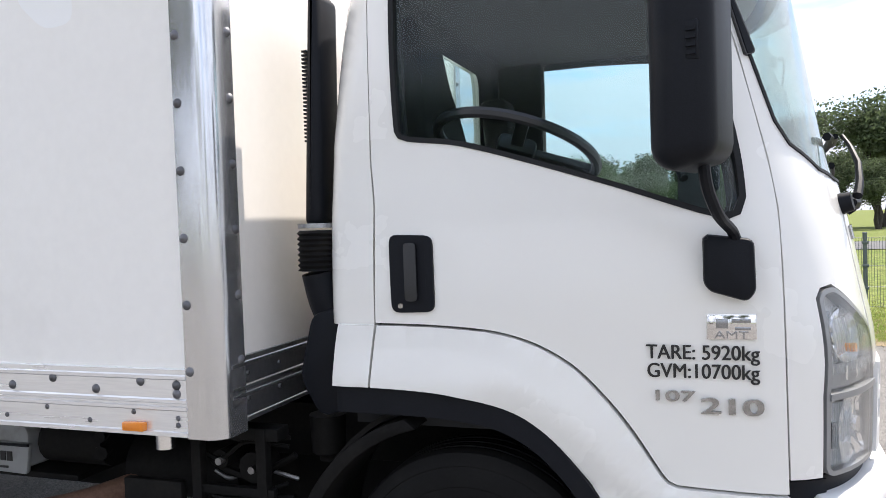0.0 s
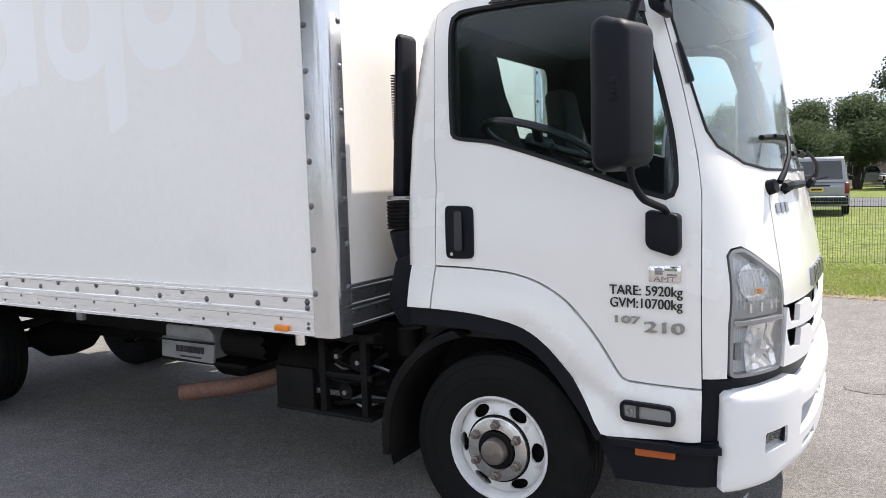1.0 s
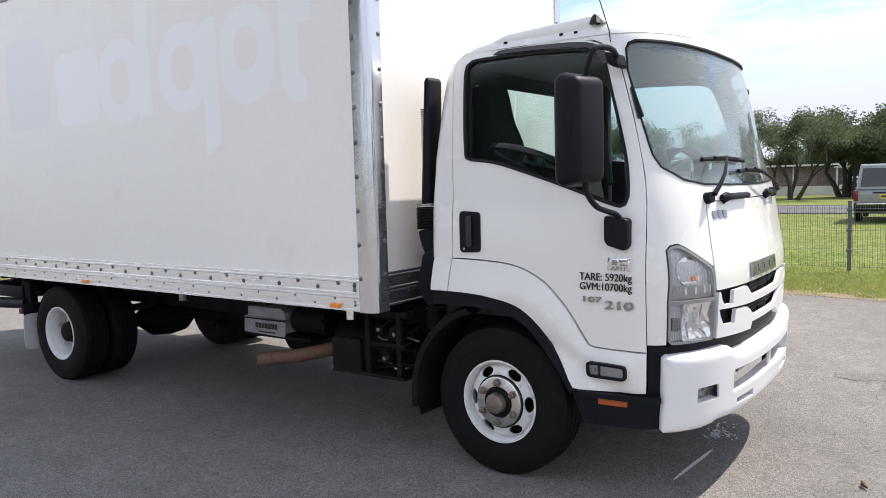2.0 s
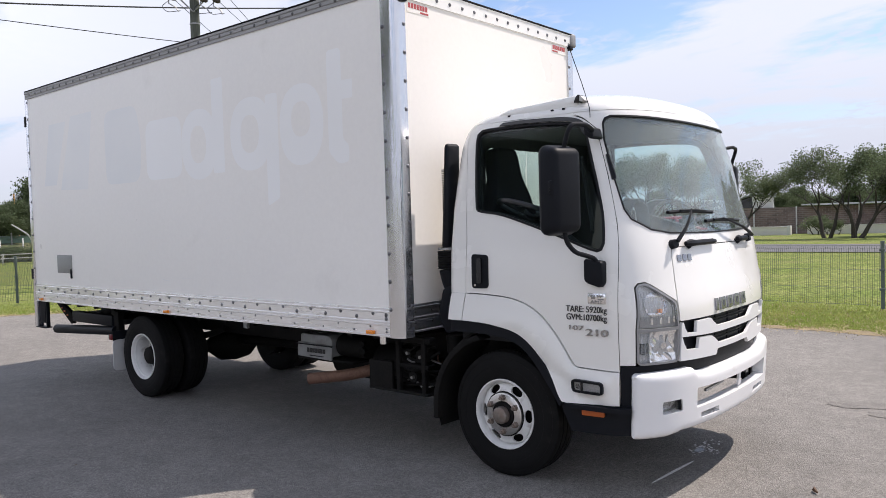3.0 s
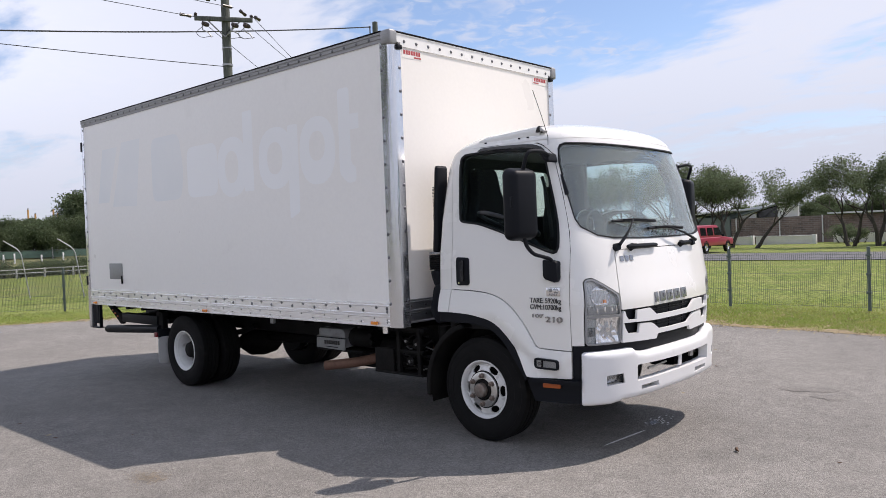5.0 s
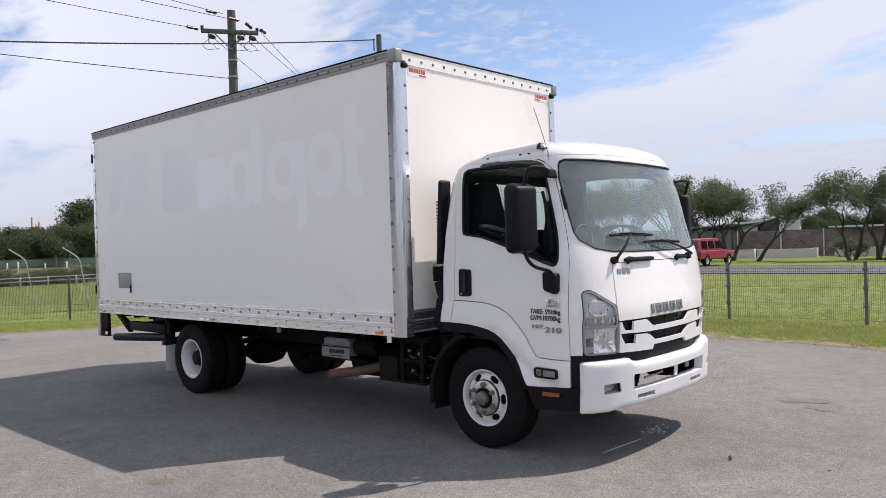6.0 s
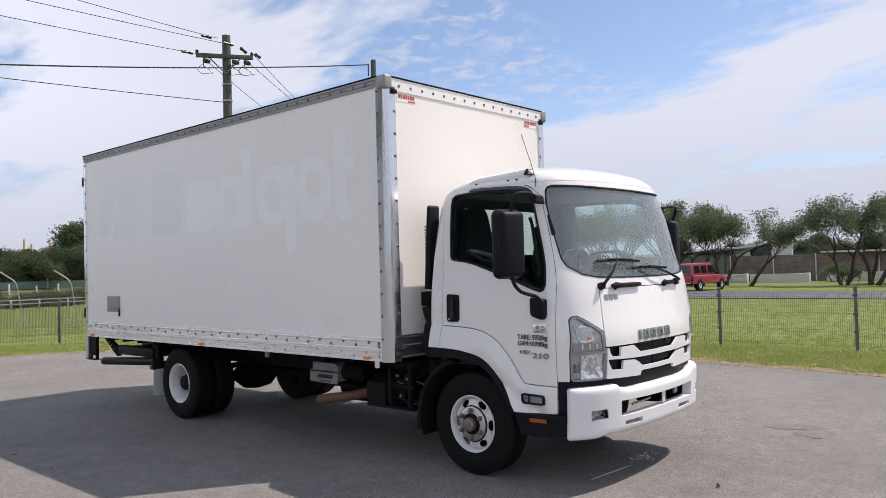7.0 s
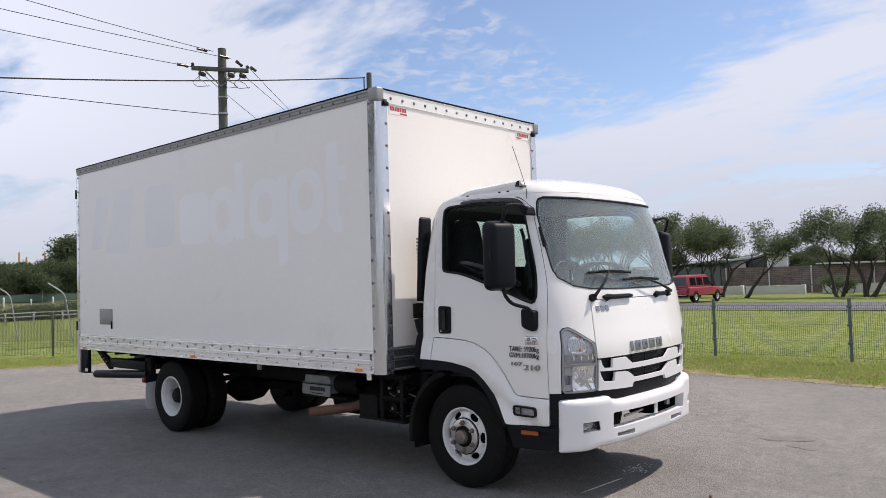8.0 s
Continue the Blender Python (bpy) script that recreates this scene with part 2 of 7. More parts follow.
WHEELPAINT = material("rim_paint", (0.74, 0.74, 0.72), 0.4, second=(0.64, 0.63, 0.61), blotch=10, coat=0.2, dirt=(0.28, 0.25, 0.22), dirt_size=14, dirt_from=0.58, dirt_to=0.8, rough_vary=0.08)
BADGE = material("dull_chrome_lettering", (0.34, 0.35, 0.37), 0.25, 0.9, blotch=20, amount=0.4)
FIGURES = material("chrome_figures", (0.46, 0.465, 0.48), 0.16, 1.0, second=(0.32, 0.325, 0.335), blotch=45, amount=0.8)
BOWL = material("lamp_bowl_grey", (0.60, 0.605, 0.61), 0.3, 0.25, blotch=10)
SILL = material("lamp_sill_grey", (0.30, 0.305, 0.31), 0.3, 0.3, blotch=10)
POLISHED = material("polished_stud_ring", (0.66, 0.65, 0.63), 0.28, 0.85, second=(0.5, 0.48, 0.45), blotch=14, amount=0.8, grain=0.1, grain_size=70)
HUBSTEEL = material("stained_hub_steel", (0.26, 0.24, 0.22), 0.5, 0.6, second=(0.2, 0.15, 0.12), blotch=22, amount=0.9, grain=0.15, grain_size=90)
LAMPCLEAR = glass("clear_lamp_plastic", (0.98, 0.98, 0.98), 0.02, 0.025, 0.015)
# the windscreen's pale film paints in sun haze and sky sheen
SCREEN = glass("windscreen_glass", (0.89, 0.96, 0.94), 0.0, 0.065, 0.095)
SIDEGLASS = glass("tinted_side_glass", (0.84, 0.91, 0.91), 0.0, 0.02, 0.001)
REFLECT = material("lamp_reflector", (0.90, 0.90, 0.91), 0.2, 1.0, blotch=30, amount=0.2)
FACET = material("faceted_lamp_reflector", (0.95, 0.95, 0.95), 0.06, 0.85, blotch=30, amount=0.2)
LAMPGREY = material("lamp_housing_grey", (0.085, 0.088, 0.093), 0.35, blotch=10)
AMBER = material("amber_lens", (0.85, 0.26, 0.02), 0.2, blotch=12, coat=0.5)
AMBER_DARK = material("dull_amber_reflector", (0.45, 0.10, 0.015), 0.3, blotch=12)
REDLENS = material("red_lens", (0.16, 0.012, 0.016), 0.25, blotch=12)
INK = material("black_vinyl_lettering", (0.012, 0.012, 0.013), 0.4, blotch=20)
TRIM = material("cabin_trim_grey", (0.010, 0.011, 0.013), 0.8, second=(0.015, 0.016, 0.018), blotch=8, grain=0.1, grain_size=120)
DASHGREY = material("dashboard_plastic", (0.40, 0.405, 0.41), 0.75, second=(0.34, 0.345, 0.35), blotch=6, grain=0.1, grain_size=150)
DASHDARK = material("dark_dashboard_plastic", (0.05, 0.052, 0.055), 0.7, blotch=6, grain=0.1, grain_size=150)
WHEELGREY = material("steering_wheel_plastic", (0.022, 0.024, 0.027), 0.45, blotch=12)
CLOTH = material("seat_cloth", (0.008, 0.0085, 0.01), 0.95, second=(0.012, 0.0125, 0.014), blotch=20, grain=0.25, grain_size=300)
BATTERY_GREY = material("battery_cover_plastic", (0.33, 0.34, 0.34), 0.5, second=(0.27, 0.275, 0.27), blotch=8, dirt=(0.16, 0.15, 0.13), dirt_size=9, dirt_from=0.55, dirt_to=0.85)
FLAP = material("white_mud_flap", (0.6, 0.6, 0.59), 0.6, second=(0.5, 0.49, 0.47), blotch=6, dirt=(0.22, 0.2, 0.18), dirt_size=8, dirt_from=0.55, dirt_to=0.9)
REDPRINT = material("red_sign_print", (0.42, 0.06, 0.06), 0.4, blotch=10)


# ---- mesh helpers ----
def part(name, bm, mat, parent=None, label="", smooth=35):
    """Links a bmesh as one mesh object under a thing or a part."""
    me = bpy.data.meshes.new(name)
    bmesh.ops.recalc_face_normals(bm, faces=bm.faces)
    bm.to_mesh(me)
    bm.free()
    me.materials.append(mat)
    if smooth:
        me.shade_smooth()
        me.set_sharp_from_angle(angle=radians(smooth))
    ob = new(name, me)
    ob.parent = parent
    return tagged(ob, label)


def same_part(name, ob, parent, m):
    """Another part on the mesh of ob, at the pose m."""
    o = new(name, ob.data)
    o.parent = parent
    o.matrix_basis = m
    return o


def thing(name, label, category, at=(0, 0, 0), group="", kind="", turn_z=0.0):
    ob = new(name)
    ob.empty_display_size = 0.2
    ob.matrix_basis = pose(*at, 0, 0, turn_z)
    return tagged(ob, label, category, group, kind)


def add_box(bm, x0, x1, y0, y1, z0, z1, bevel=0.0, segments=2, m=None):
    c = bmesh.ops.create_cube(bm, size=1.0, matrix=Matrix.LocRotScale(((x0 + x1) / 2, (y0 + y1) / 2, (z0 + z1) / 2), None, (abs(x1 - x0), abs(y1 - y0), abs(z1 - z0))))
    vs = c["verts"]
    if bevel:
        es = list({e for v in vs for e in v.link_edges})
        r = bmesh.ops.bevel(bm, geom=es, offset=bevel, segments=segments, profile=0.5, affect="EDGES")
        vs = list({v for f in r["faces"] for v in f.verts} | {v for v in vs if v.is_valid})
    if m:
        vs = [v for v in vs if v.is_valid]
        bmesh.ops.transform(bm, matrix=m, verts=vs)
    return vs


def box(x0, x1, y0, y1, z0, z1, bevel=0.0, segments=2):
    bm = bmesh.new()
    add_box(bm, x0, x1, y0, y1, z0, z1, bevel, segments)
    return bm


def add_tube(bm, points, radius, sides=10, cap=True):
    """A tube along points; radius: one number, or one a point."""
    pts = [Vector(p) for p in points]
    rad = radius if isinstance(radius, (list, tuple)) else [radius] * len(pts)
    rings, up = [], None
    for i, p in enumerate(pts):
        d = (pts[min(i + 1, len(pts) - 1)] - pts[max(i - 1, 0)]).normalized()
        if up is None:
            up = Vector((0, 0, 1)) if abs(d.z) < 0.9 else Vector((1, 0, 0))
        a = d.cross(up).normalized()
        b = a.cross(d).normalized()
        up = b
        rings.append([bm.verts.new(p + rad[i] * (a * math.cos(k * 2 * math.pi / sides) + b * math.sin(k * 2 * math.pi / sides))) for k in range(sides)])
    for r0, r1 in zip(rings, rings[1:]):
        for k in range(sides):
            bm.faces.new((r0[k], r0[(k + 1) % sides], r1[(k + 1) % sides], r1[k]))
    if cap:
        bm.faces.new(rings[0])
        bm.faces.new(rings[-1])
    return rings


def tube(points, radius, sides=10, cap=True):
    bm = bmesh.new()
    add_tube(bm, points, radius, sides, cap)
    return bm


def bend(points, r=0.06, n=5):
    """Rounds the corners of a line of points."""
    pts = [Vector(p) for p in points]
    out = [pts[0]]
    for a, b, c in zip(pts, pts[1:], pts[2:]):
        u, v = (a - b), (c - b)
        k = min(r, u.length * 0.45, v.length * 0.45)
        p, q = b + u.normalized() * k, b + v.normalized() * k
        for i in range(n + 1):
            t = i / n
            out.append(p * (1 - t) ** 2 + b * 2 * t * (1 - t) + q * t * t)
    out.append(pts[-1])
    return out


def add_lathe(bm, profile, steps=32, m=None, close=False):
    """Turns a profile of (r, h) round the axis -y: h counts outwards along -y."""
    rings = []
    for r, h in profile:
        rings.append([bm.verts.new((r * math.cos(2 * math.pi * k / steps), -h, r * math.sin(2 * math.pi * k / steps))) for k in range(steps)])
    for r0, r1 in zip(rings, rings[1:]):
        for k in range(steps):
            bm.faces.new((r0[k], r0[(k + 1) % steps], r1[(k + 1) % steps], r1[k]))
    if close:
        bm.faces.new(rings[0])
        bm.faces.new(rings[-1])
    if m:
        bmesh.ops.transform(bm, matrix=m, verts=[v for r in rings for v in r])


def lathe(profile, steps=32, close=False):
    bm = bmesh.new()
    add_lathe(bm, profile, steps, None, close)
    return bm


def add_prism(bm, outline, lo, hi, axis="y", m=None):
    """A flat outline pushed from lo to hi along an axis. The outline is in (x, z) for y, (y, z) for x, (x, y) for z."""
    def at(a, b, h):
        return {"y": (a, h, b), "x": (h, a, b), "z": (a, b, h)}[axis]
    r0 = [bm.verts.new(at(a, b, lo)) for a, b in outline]
    r1 = [bm.verts.new(at(a, b, hi)) for a, b in outline]
    n = len(outline)
    for k in range(n):
        bm.faces.new((r0[k], r0[(k + 1) % n], r1[(k + 1) % n], r1[k]))
    bm.faces.new(r0)
    bm.faces.new(r1)
    if m:
        bmesh.ops.transform(bm, matrix=m, verts=r0 + r1)
    return r0 + r1


def prism(outline, lo, hi, axis="y", bevel=0.0):
    bm = bmesh.new()
    add_prism(bm, outline, lo, hi, axis)
    if bevel:
        bmesh.ops.recalc_face_normals(bm, faces=bm.faces)
        es = [e for e in bm.edges if e.calc_face_angle(0) > 0.5]
        bmesh.ops.bevel(bm, geom=es, offset=bevel, segments=2, profile=0.5, affect="EDGES")
    return bm


def rounded(points, r=0.03, n=4):
    """A closed flat outline with rounded corners."""
    out, k = [], len(points)
    for i in range(k):
        a, b, c = Vector(points[i - 1]), Vector(points[i]), Vector(points[(i + 1) % k])
        u, v = a - b, c - b
        q = min(r, u.length * 0.45, v.length * 0.45)
        p0, p1 = b + u.normalized() * q, b + v.normalized() * q
        for j in range(n + 1):
            t = j / n
            p = p0 * (1 - t) ** 2 + b * 2 * t * (1 - t) + p1 * t * t
            out.append((p.x, p.y))
    return out


def lettering(name, text, size, mat, parent, m, depth=0.0015, squeeze=1.0, bold=0.0):
    """Flat raised lettering with the built-in font, made into a mesh."""
    cu = bpy.data.curves.new(name, "FONT")
    cu.body, cu.size, cu.extrude = text, size, depth
    cu.align_x, cu.align_y = "CENTER", "CENTER"
    tmp = new(name + "_curve", cu)
    dg = bpy.context.evaluated_depsgraph_get()
    me = bpy.data.meshes.new_from_object(tmp.evaluated_get(dg))
    bpy.data.objects.remove(tmp)
    me.transform(Matrix.Diagonal((squeeze, 1, 1, 1)))
    if bold:
        bm = bmesh.new()
        bm.from_mesh(me)
        r = bmesh.ops.duplicate(bm, geom=bm.verts[:] + bm.edges[:] + bm.faces[:])
        bmesh.ops.translate(bm, vec=(bold, bold * 0.3, depth * 0.3), verts=[g for g in r["geom"] if isinstance(g, bmesh.types.BMVert)])
        bm.to_mesh(me)
        bm.free()
    me.name = name
    me.materials.clear()
    me.materials.append(mat)
    ob = new(name, me)
    ob.parent = parent
    ob.matrix_basis = m
    return ob


RIBGLASS = glass("lens_rib_plastic", (0.95, 0.95, 0.96), 0.02, 0.08, 0.14)
# the cab's shade over the front rail is put into this darker metal
FRONTRAIL = material("shaded_aluminium_rail", (0.42, 0.43, 0.45), 0.35, 0.9, second=(0.36, 0.37, 0.39), blotch=3, grain=0.06, grain_size=60)
VENT = material("dull_aluminium_plate", (0.30, 0.31, 0.30), 0.55, 0.4, second=(0.25, 0.255, 0.25), blotch=8, grain=0.08, grain_size=80)


# ---- the cab's skin: plan outlines at each height ----
NOSE = [(0.3, 1.10), (0.70, 1.12), (1.05, 1.13), (1.30, 1.09), (1.50, 1.05), (1.65, 1.015), (2.20, 0.915), (2.28, 0.89), (2.34, 0.84), (2.38, 0.75), (2.415, 0.58), (2.435, 0.4)]
WIDE = [(0.3, 0.955), (1.15, 0.955), (1.40, 0.943), (1.65, 0.905), (2.0, 0.86), (2.2, 0.833), (2.28, 0.815), (2.34, 0.765), (2.38, 0.67), (2.415, 0.50), (2.435, 0.32)]
TAIL = [(0.3, -0.395), (1.95, -0.408), (2.12, -0.402), (2.22, -0.374), (2.28, -0.315), (2.34, -0.18), (2.38, -0.02), (2.415, 0.12), (2.435, 0.2)]
DEEP, FULL, REAR, FAR_SIDE = 0.4, 2.6, 0.06, 1.08


def curve(table, z):
    """A smooth line through a table of (height, value)."""
    n = len(table)
    if z <= table[0][0]:
        return table[0][1]
    if z >= table[-1][0]:
        return table[-1][1]
    i = next(k for k in range(n - 1) if z <= table[k + 1][0])
    (x0, y0), (x1, y1) = table[i], table[i + 1]

    def slope(j):
        if j == 0:
            return 0
        a = (table[j][1] - table[j - 1][1]) / (table[j][0] - table[j - 1][0])
        if j == n - 1:
            return a
        b = (table[j + 1][1] - table[j][1]) / (table[j + 1][0] - table[j][0])
        return 0 if a * b <= 0 else 2 * a * b / (a + b)
    h = x1 - x0
    t, m0, m1 = (z - x0) / h, slope(i) * h, slope(i + 1) * h
    return (2 * t ** 3 - 3 * t * t + 1) * y0 + (t ** 3 - 2 * t * t + t) * m0 + (3 * t * t - 2 * t ** 3) * y1 + (t ** 3 - t * t) * m1


outlines = {}


def outline(z):
    """The half plan of the cab at z, from the middle of the nose round to the middle of the back: lengths, x and y."""
    key = round(z, 4)
    if key not in outlines:
        f, w, r = curve(NOSE, z), curve(WIDE, z), curve(TAIL, z)
        a = min(DEEP, (f - r) * 0.6)
        pts = [(f - a + a * math.cos(math.pi / 2 * i / 60) ** (2 / FULL) if i < 60 else f - a, -w * math.sin(math.pi / 2 * i / 60) ** (2 / FULL)) for i in range(61)]
        q = min(float(np.interp(z, (1.7, 2.2), (REAR, 0.16))), (f - a - r) * 0.5)
        pts.append((r + q, -w))
        pts += [(r + q - q * math.sin(math.pi / 2 * i / 8), -w + q - q * math.cos(math.pi / 2 * i / 8)) for i in range(1, 9)]
        pts.append((r, 0))
        p = np.array(pts)
        s = np.concatenate([[0], np.cumsum(np.hypot(*np.diff(p, axis=0).T))])
        outlines[key] = (s, p[:, 0], p[:, 1])
    return outlines[key]


def on_skin(s, z):
    S, X, Y = outline(z)
    k = abs(s)
    y = float(np.interp(k, S, Y))
    x = float(np.interp(k, S, X))
    if s < 0:
        swell = float(np.interp(z, (0.8, 1.15, 1.5, 2.0, 2.3, 2.42), (0.3, 0.6, 1.0, 0.9, 0.3, 0.0)))
        x += 0.045 * swell * math.exp(-((k - 0.85) / 0.25) ** 2)
        y *= -(FAR_SIDE + 0.09 * swell)
    return Vector((x, y, z))


def skin_normal(s, z):
    e = 0.004
    a = on_skin(s + e, z) - on_skin(s - e, z)
    b = on_skin(s, min(z + e, 2.43)) - on_skin(s, z - e)
    n = a.cross(b).normalized()
    mid = on_skin(s, z) - Vector((0.3, 0, z))
    return n if n.dot(Vector((mid.x, mid.y, 0.01))) > 0 else -n


def sx(x, z):
    """The length along the plan at which the side stands at x."""
    S, X, Y = outline(z)
    k = 69
    return float(np.interp(-x, -X[:k], S[:k]))


def flow(points, step=0.035, sharp=34):
    """A closed outline drawn as a smooth curve that keeps its sharp corners."""
    n, out = len(points), []
    pts = [Vector(p) for p in points]
    keep = []
    for i in range(n):
        u, v = pts[i] - pts[i - 1], pts[(i + 1) % n] - pts[i]
        keep.append(math.degrees(u.angle(v, 0.0)) > sharp)
    for i in range(n):
        p, q = pts[i], pts[(i + 1) % n]
        d = (q - p).length
        t0 = (q - p) if keep[i] else (q - pts[i - 1]).normalized() * d
        t1 = (q - p) if keep[(i + 1) % n] else (pts[(i + 2) % n] - p).normalized() * d
        k = max(1, int(d / step))
        for j in range(k):
            t = j / k
            c = p * (2 * t ** 3 - 3 * t * t + 1) + t0 * (t ** 3 - 2 * t * t + t) + q * (3 * t * t - 2 * t ** 3) + t1 * (t ** 3 - t * t)
            out.append((c.x, c.y))
    return out


def by_x(points, step=0.025):
    """An outline given in (x, z) on the cab's side, as (length, z)."""
    return [(sx(x, z), z) for x, z in flow(points, step)]


def inset(points, d):
    """A closed outline drawn in by d."""
    n = len(points)
    area = sum(points[i][0] * points[(i + 1) % n][1] - points[(i + 1) % n][0] * points[i][1] for i in range(n))
    out = []
    for i in range(n):
        a, b, c = Vector(points[i - 1]), Vector(points[i]), Vector(points[(i + 1) % n])
        u, v = (b - a).normalized(), (c - b).normalized()
        n1, n2 = Vector((-u.y, u.x)), Vector((-v.y, v.x))
        w = (n1 + n2).normalized()
        k = d / max(0.5, w.dot(n1))
        p = b + w * (k if area > 0 else -k)
        out.append((p.x, p.y))
    return out


def both(half):
    """A closed outline from its half with positive lengths, given from the middle round to the middle."""
    return list(half) + [(-s, z) for s, z in reversed(half) if abs(s) > 1e-6]


def panel(name, points, mat, parent, off=0.0, thick=0.02, holes=(), step=0.05, label="", mirror=False, dome=0.0, lift=None):
    """A sheet on the cab's skin: an outline in (length, z), with holes, off outwards and thick inwards. lift: a further offset by (length, z)."""
    if mirror:
        points = [(-s, z) for s, z in points]
        holes = [[(-s, z) for s, z in h] for h in holes]
    bm = bmesh.new()
    for loop in (points, *holes):
        n, vs = len(loop), []
        for i in range(n):
            (s0, z0), (s1, z1) = loop[i], loop[(i + 1) % n]
            k = max(1, int(math.hypot(s1 - s0, z1 - z0) / step + 0.5))
            vs += [bm.verts.new((s0 + (s1 - s0) * j / k, z0 + (z1 - z0) * j / k, 0)) for j in range(k)]
        for i in range(len(vs)):
            bm.edges.new((vs[i], vs[(i + 1) % len(vs)]))
    bmesh.ops.triangle_fill(bm, use_beauty=True, use_dissolve=False, edges=bm.edges[:], normal=(0, 0, 1))
    lo = [min(v.co[k] for v in bm.verts) for k in (0, 1)]
    hi = [max(v.co[k] for v in bm.verts) for k in (0, 1)]
    for k in (0, 1):
        count = int((hi[k] - lo[k]) / step)
        for i in range(1, count + 1):
            co = [0, 0, 0]
            co[k] = lo[k] + (hi[k] - lo[k]) * i / (count + 1)
            no = [0, 0, 0]
            no[k] = 1
            bmesh.ops.bisect_plane(bm, geom=bm.verts[:] + bm.edges[:] + bm.faces[:], plane_co=co, plane_no=no, dist=1e-5)
    bm.verts.index_update()
    flat = [(v.co.x, v.co.y) for v in bm.verts]
    rim = [(*(v.index for v in e.verts), [v.index for v in e.link_faces[0].verts]) for e in bm.edges if len(e.link_faces) == 1]
    faces = [[v.index for v in f.verts] for f in bm.faces]
    bm.free()
    n = len(flat)
    nor = [skin_normal(s, z) for s, z in flat]
    pos = [on_skin(s, z) for s, z in flat]
    edge = {i for e in rim for i in e[:2]}
    rise = [lift(abs(s), z) if lift else 0.0 for s, z in flat]
    verts = [p + q * (off + rise[i] + (dome if i not in edge else 0.0)) for i, (p, q) in enumerate(zip(pos, nor))] + [p + q * (off - thick) for p, q in zip(pos, nor)]
    polys, norms = [], []
    for f in faces:
        a, b, c = verts[f[0]], verts[f[1]], verts[f[2]]
        if (b - a).cross(c - a).dot(nor[f[0]]) < 0:
            f = f[::-1]
        polys.append(f)
        norms += [nor[i] for i in f]
        polys.append([i + n for i in f[::-1]])
        norms += [-nor[i] for i in f[::-1]]
    for i, j, near in rim:
        q = [i, j, j + n, i + n]
        w = (verts[j] - verts[i]).cross(verts[i + n] - verts[i])
        w = w.normalized() if w.length > 1e-9 else nor[i]
        inner = sum((verts[k] for k in near), Vector()) / len(near)
        if w.dot((verts[i] + verts[j]) / 2 - inner) < 0:
            w, q = -w, q[::-1]
        polys.append(q)
        norms += [w] * 4
    me = bpy.data.meshes.new(name)
    me.from_pydata([tuple(v) for v in verts], [], polys)
    me.materials.append(mat)
    me.shade_smooth()
    if lift:
        me.set_sharp_from_angle(angle=radians(50))
    elif not dome:
        me.normals_split_custom_set([tuple(v) for v in norms])
    me.update()
    ob = new(name, me)
    ob.parent = parent
    return tagged(ob, label)


def shadowless(ob):
    ob.visible_shadow = False
    return ob


# ---- the truck ----
truck = thing("box_truck", "white cab-over box truck with faded lettering, parked on asphalt", "truck")

# the door and rear corner of each side
DOOR = [(-0.245, 1.175), (-0.245, 1.5), (-0.262, 1.65), (-0.285, 2.15), (-0.283, 2.225), (-0.255, 2.262), (-0.2, 2.268), (0.0, 2.266), (0.3, 2.262), (0.49, 2.248), (0.57, 2.222),
        (0.655, 2.155), (0.735, 1.87), (0.80, 1.59), (0.82, 1.46), (0.826, 1.31), (0.83, 0.94), (0.832, 0.765), (0.572, 0.772), (0.552, 0.781), (0.536, 0.800), (0.518, 0.828), (0.466, 0.908), (0.411, 0.978), (0.334, 1.057), (0.284, 1.092), (0.224, 1.123), (0.162, 1.144), (0.082, 1.160), (-0.066, 1.171), (-0.17, 1.174)]
WINDOW = [(-0.19, 1.72), (-0.178, 1.70), (-0.15, 1.69), (0.0, 1.668), (0.19, 1.612), (0.43, 1.532), (0.64, 1.456), (0.705, 1.438), (0.735, 1.45), (0.748, 1.49), (0.73, 1.65), (0.69, 1.82), (0.65, 1.965), (0.60, 2.14), (0.575, 2.185), (0.49, 2.212),
          (0.2, 2.232), (0.0, 2.234), (-0.17, 2.228), (-0.205, 2.205), (-0.215, 2.15), (-0.208, 1.93)]
FLARE = [(-0.238, 1.169), (-0.17, 1.168), (-0.066, 1.165), (0.082, 1.154), (0.162, 1.138), (0.222, 1.117), (0.281, 1.086), (0.33, 1.051), (0.406, 0.973), (0.460, 0.903), (0.512, 0.824), (0.531, 0.794), (0.55, 0.774), (0.572, 0.766), (0.832, 0.759), (0.828, 0.572), (0.50, 0.558), (0.475, 0.562), (0.45, 0.60), (0.42, 0.66), (0.376, 0.734), (0.322, 0.806), (0.258, 0.876), (0.188, 0.927), (0.10, 0.961), (-0.03, 0.986), (-0.13, 0.994), (-0.25, 0.998)]
FLARE_REAR = [(-0.358, 1.172), (-0.245, 1.170), (-0.257, 0.998), (-0.358, 0.998)]
ARCH = [(-0.358, 0.992), (-0.13, 0.992), (-0.03, 0.984), (0.10, 0.959), (0.188, 0.925), (0.258, 0.874), (0.322, 0.804), (0.376, 0.732), (0.42, 0.658), (0.45, 0.598), (0.476, 0.556), (0.455, 0.528), (0.40, 0.615), (0.335, 0.705), (0.27, 0.787), (0.195, 0.852), (0.10, 0.895), (-0.03, 0.914), (-0.16, 0.919), (-0.358, 0.920)]
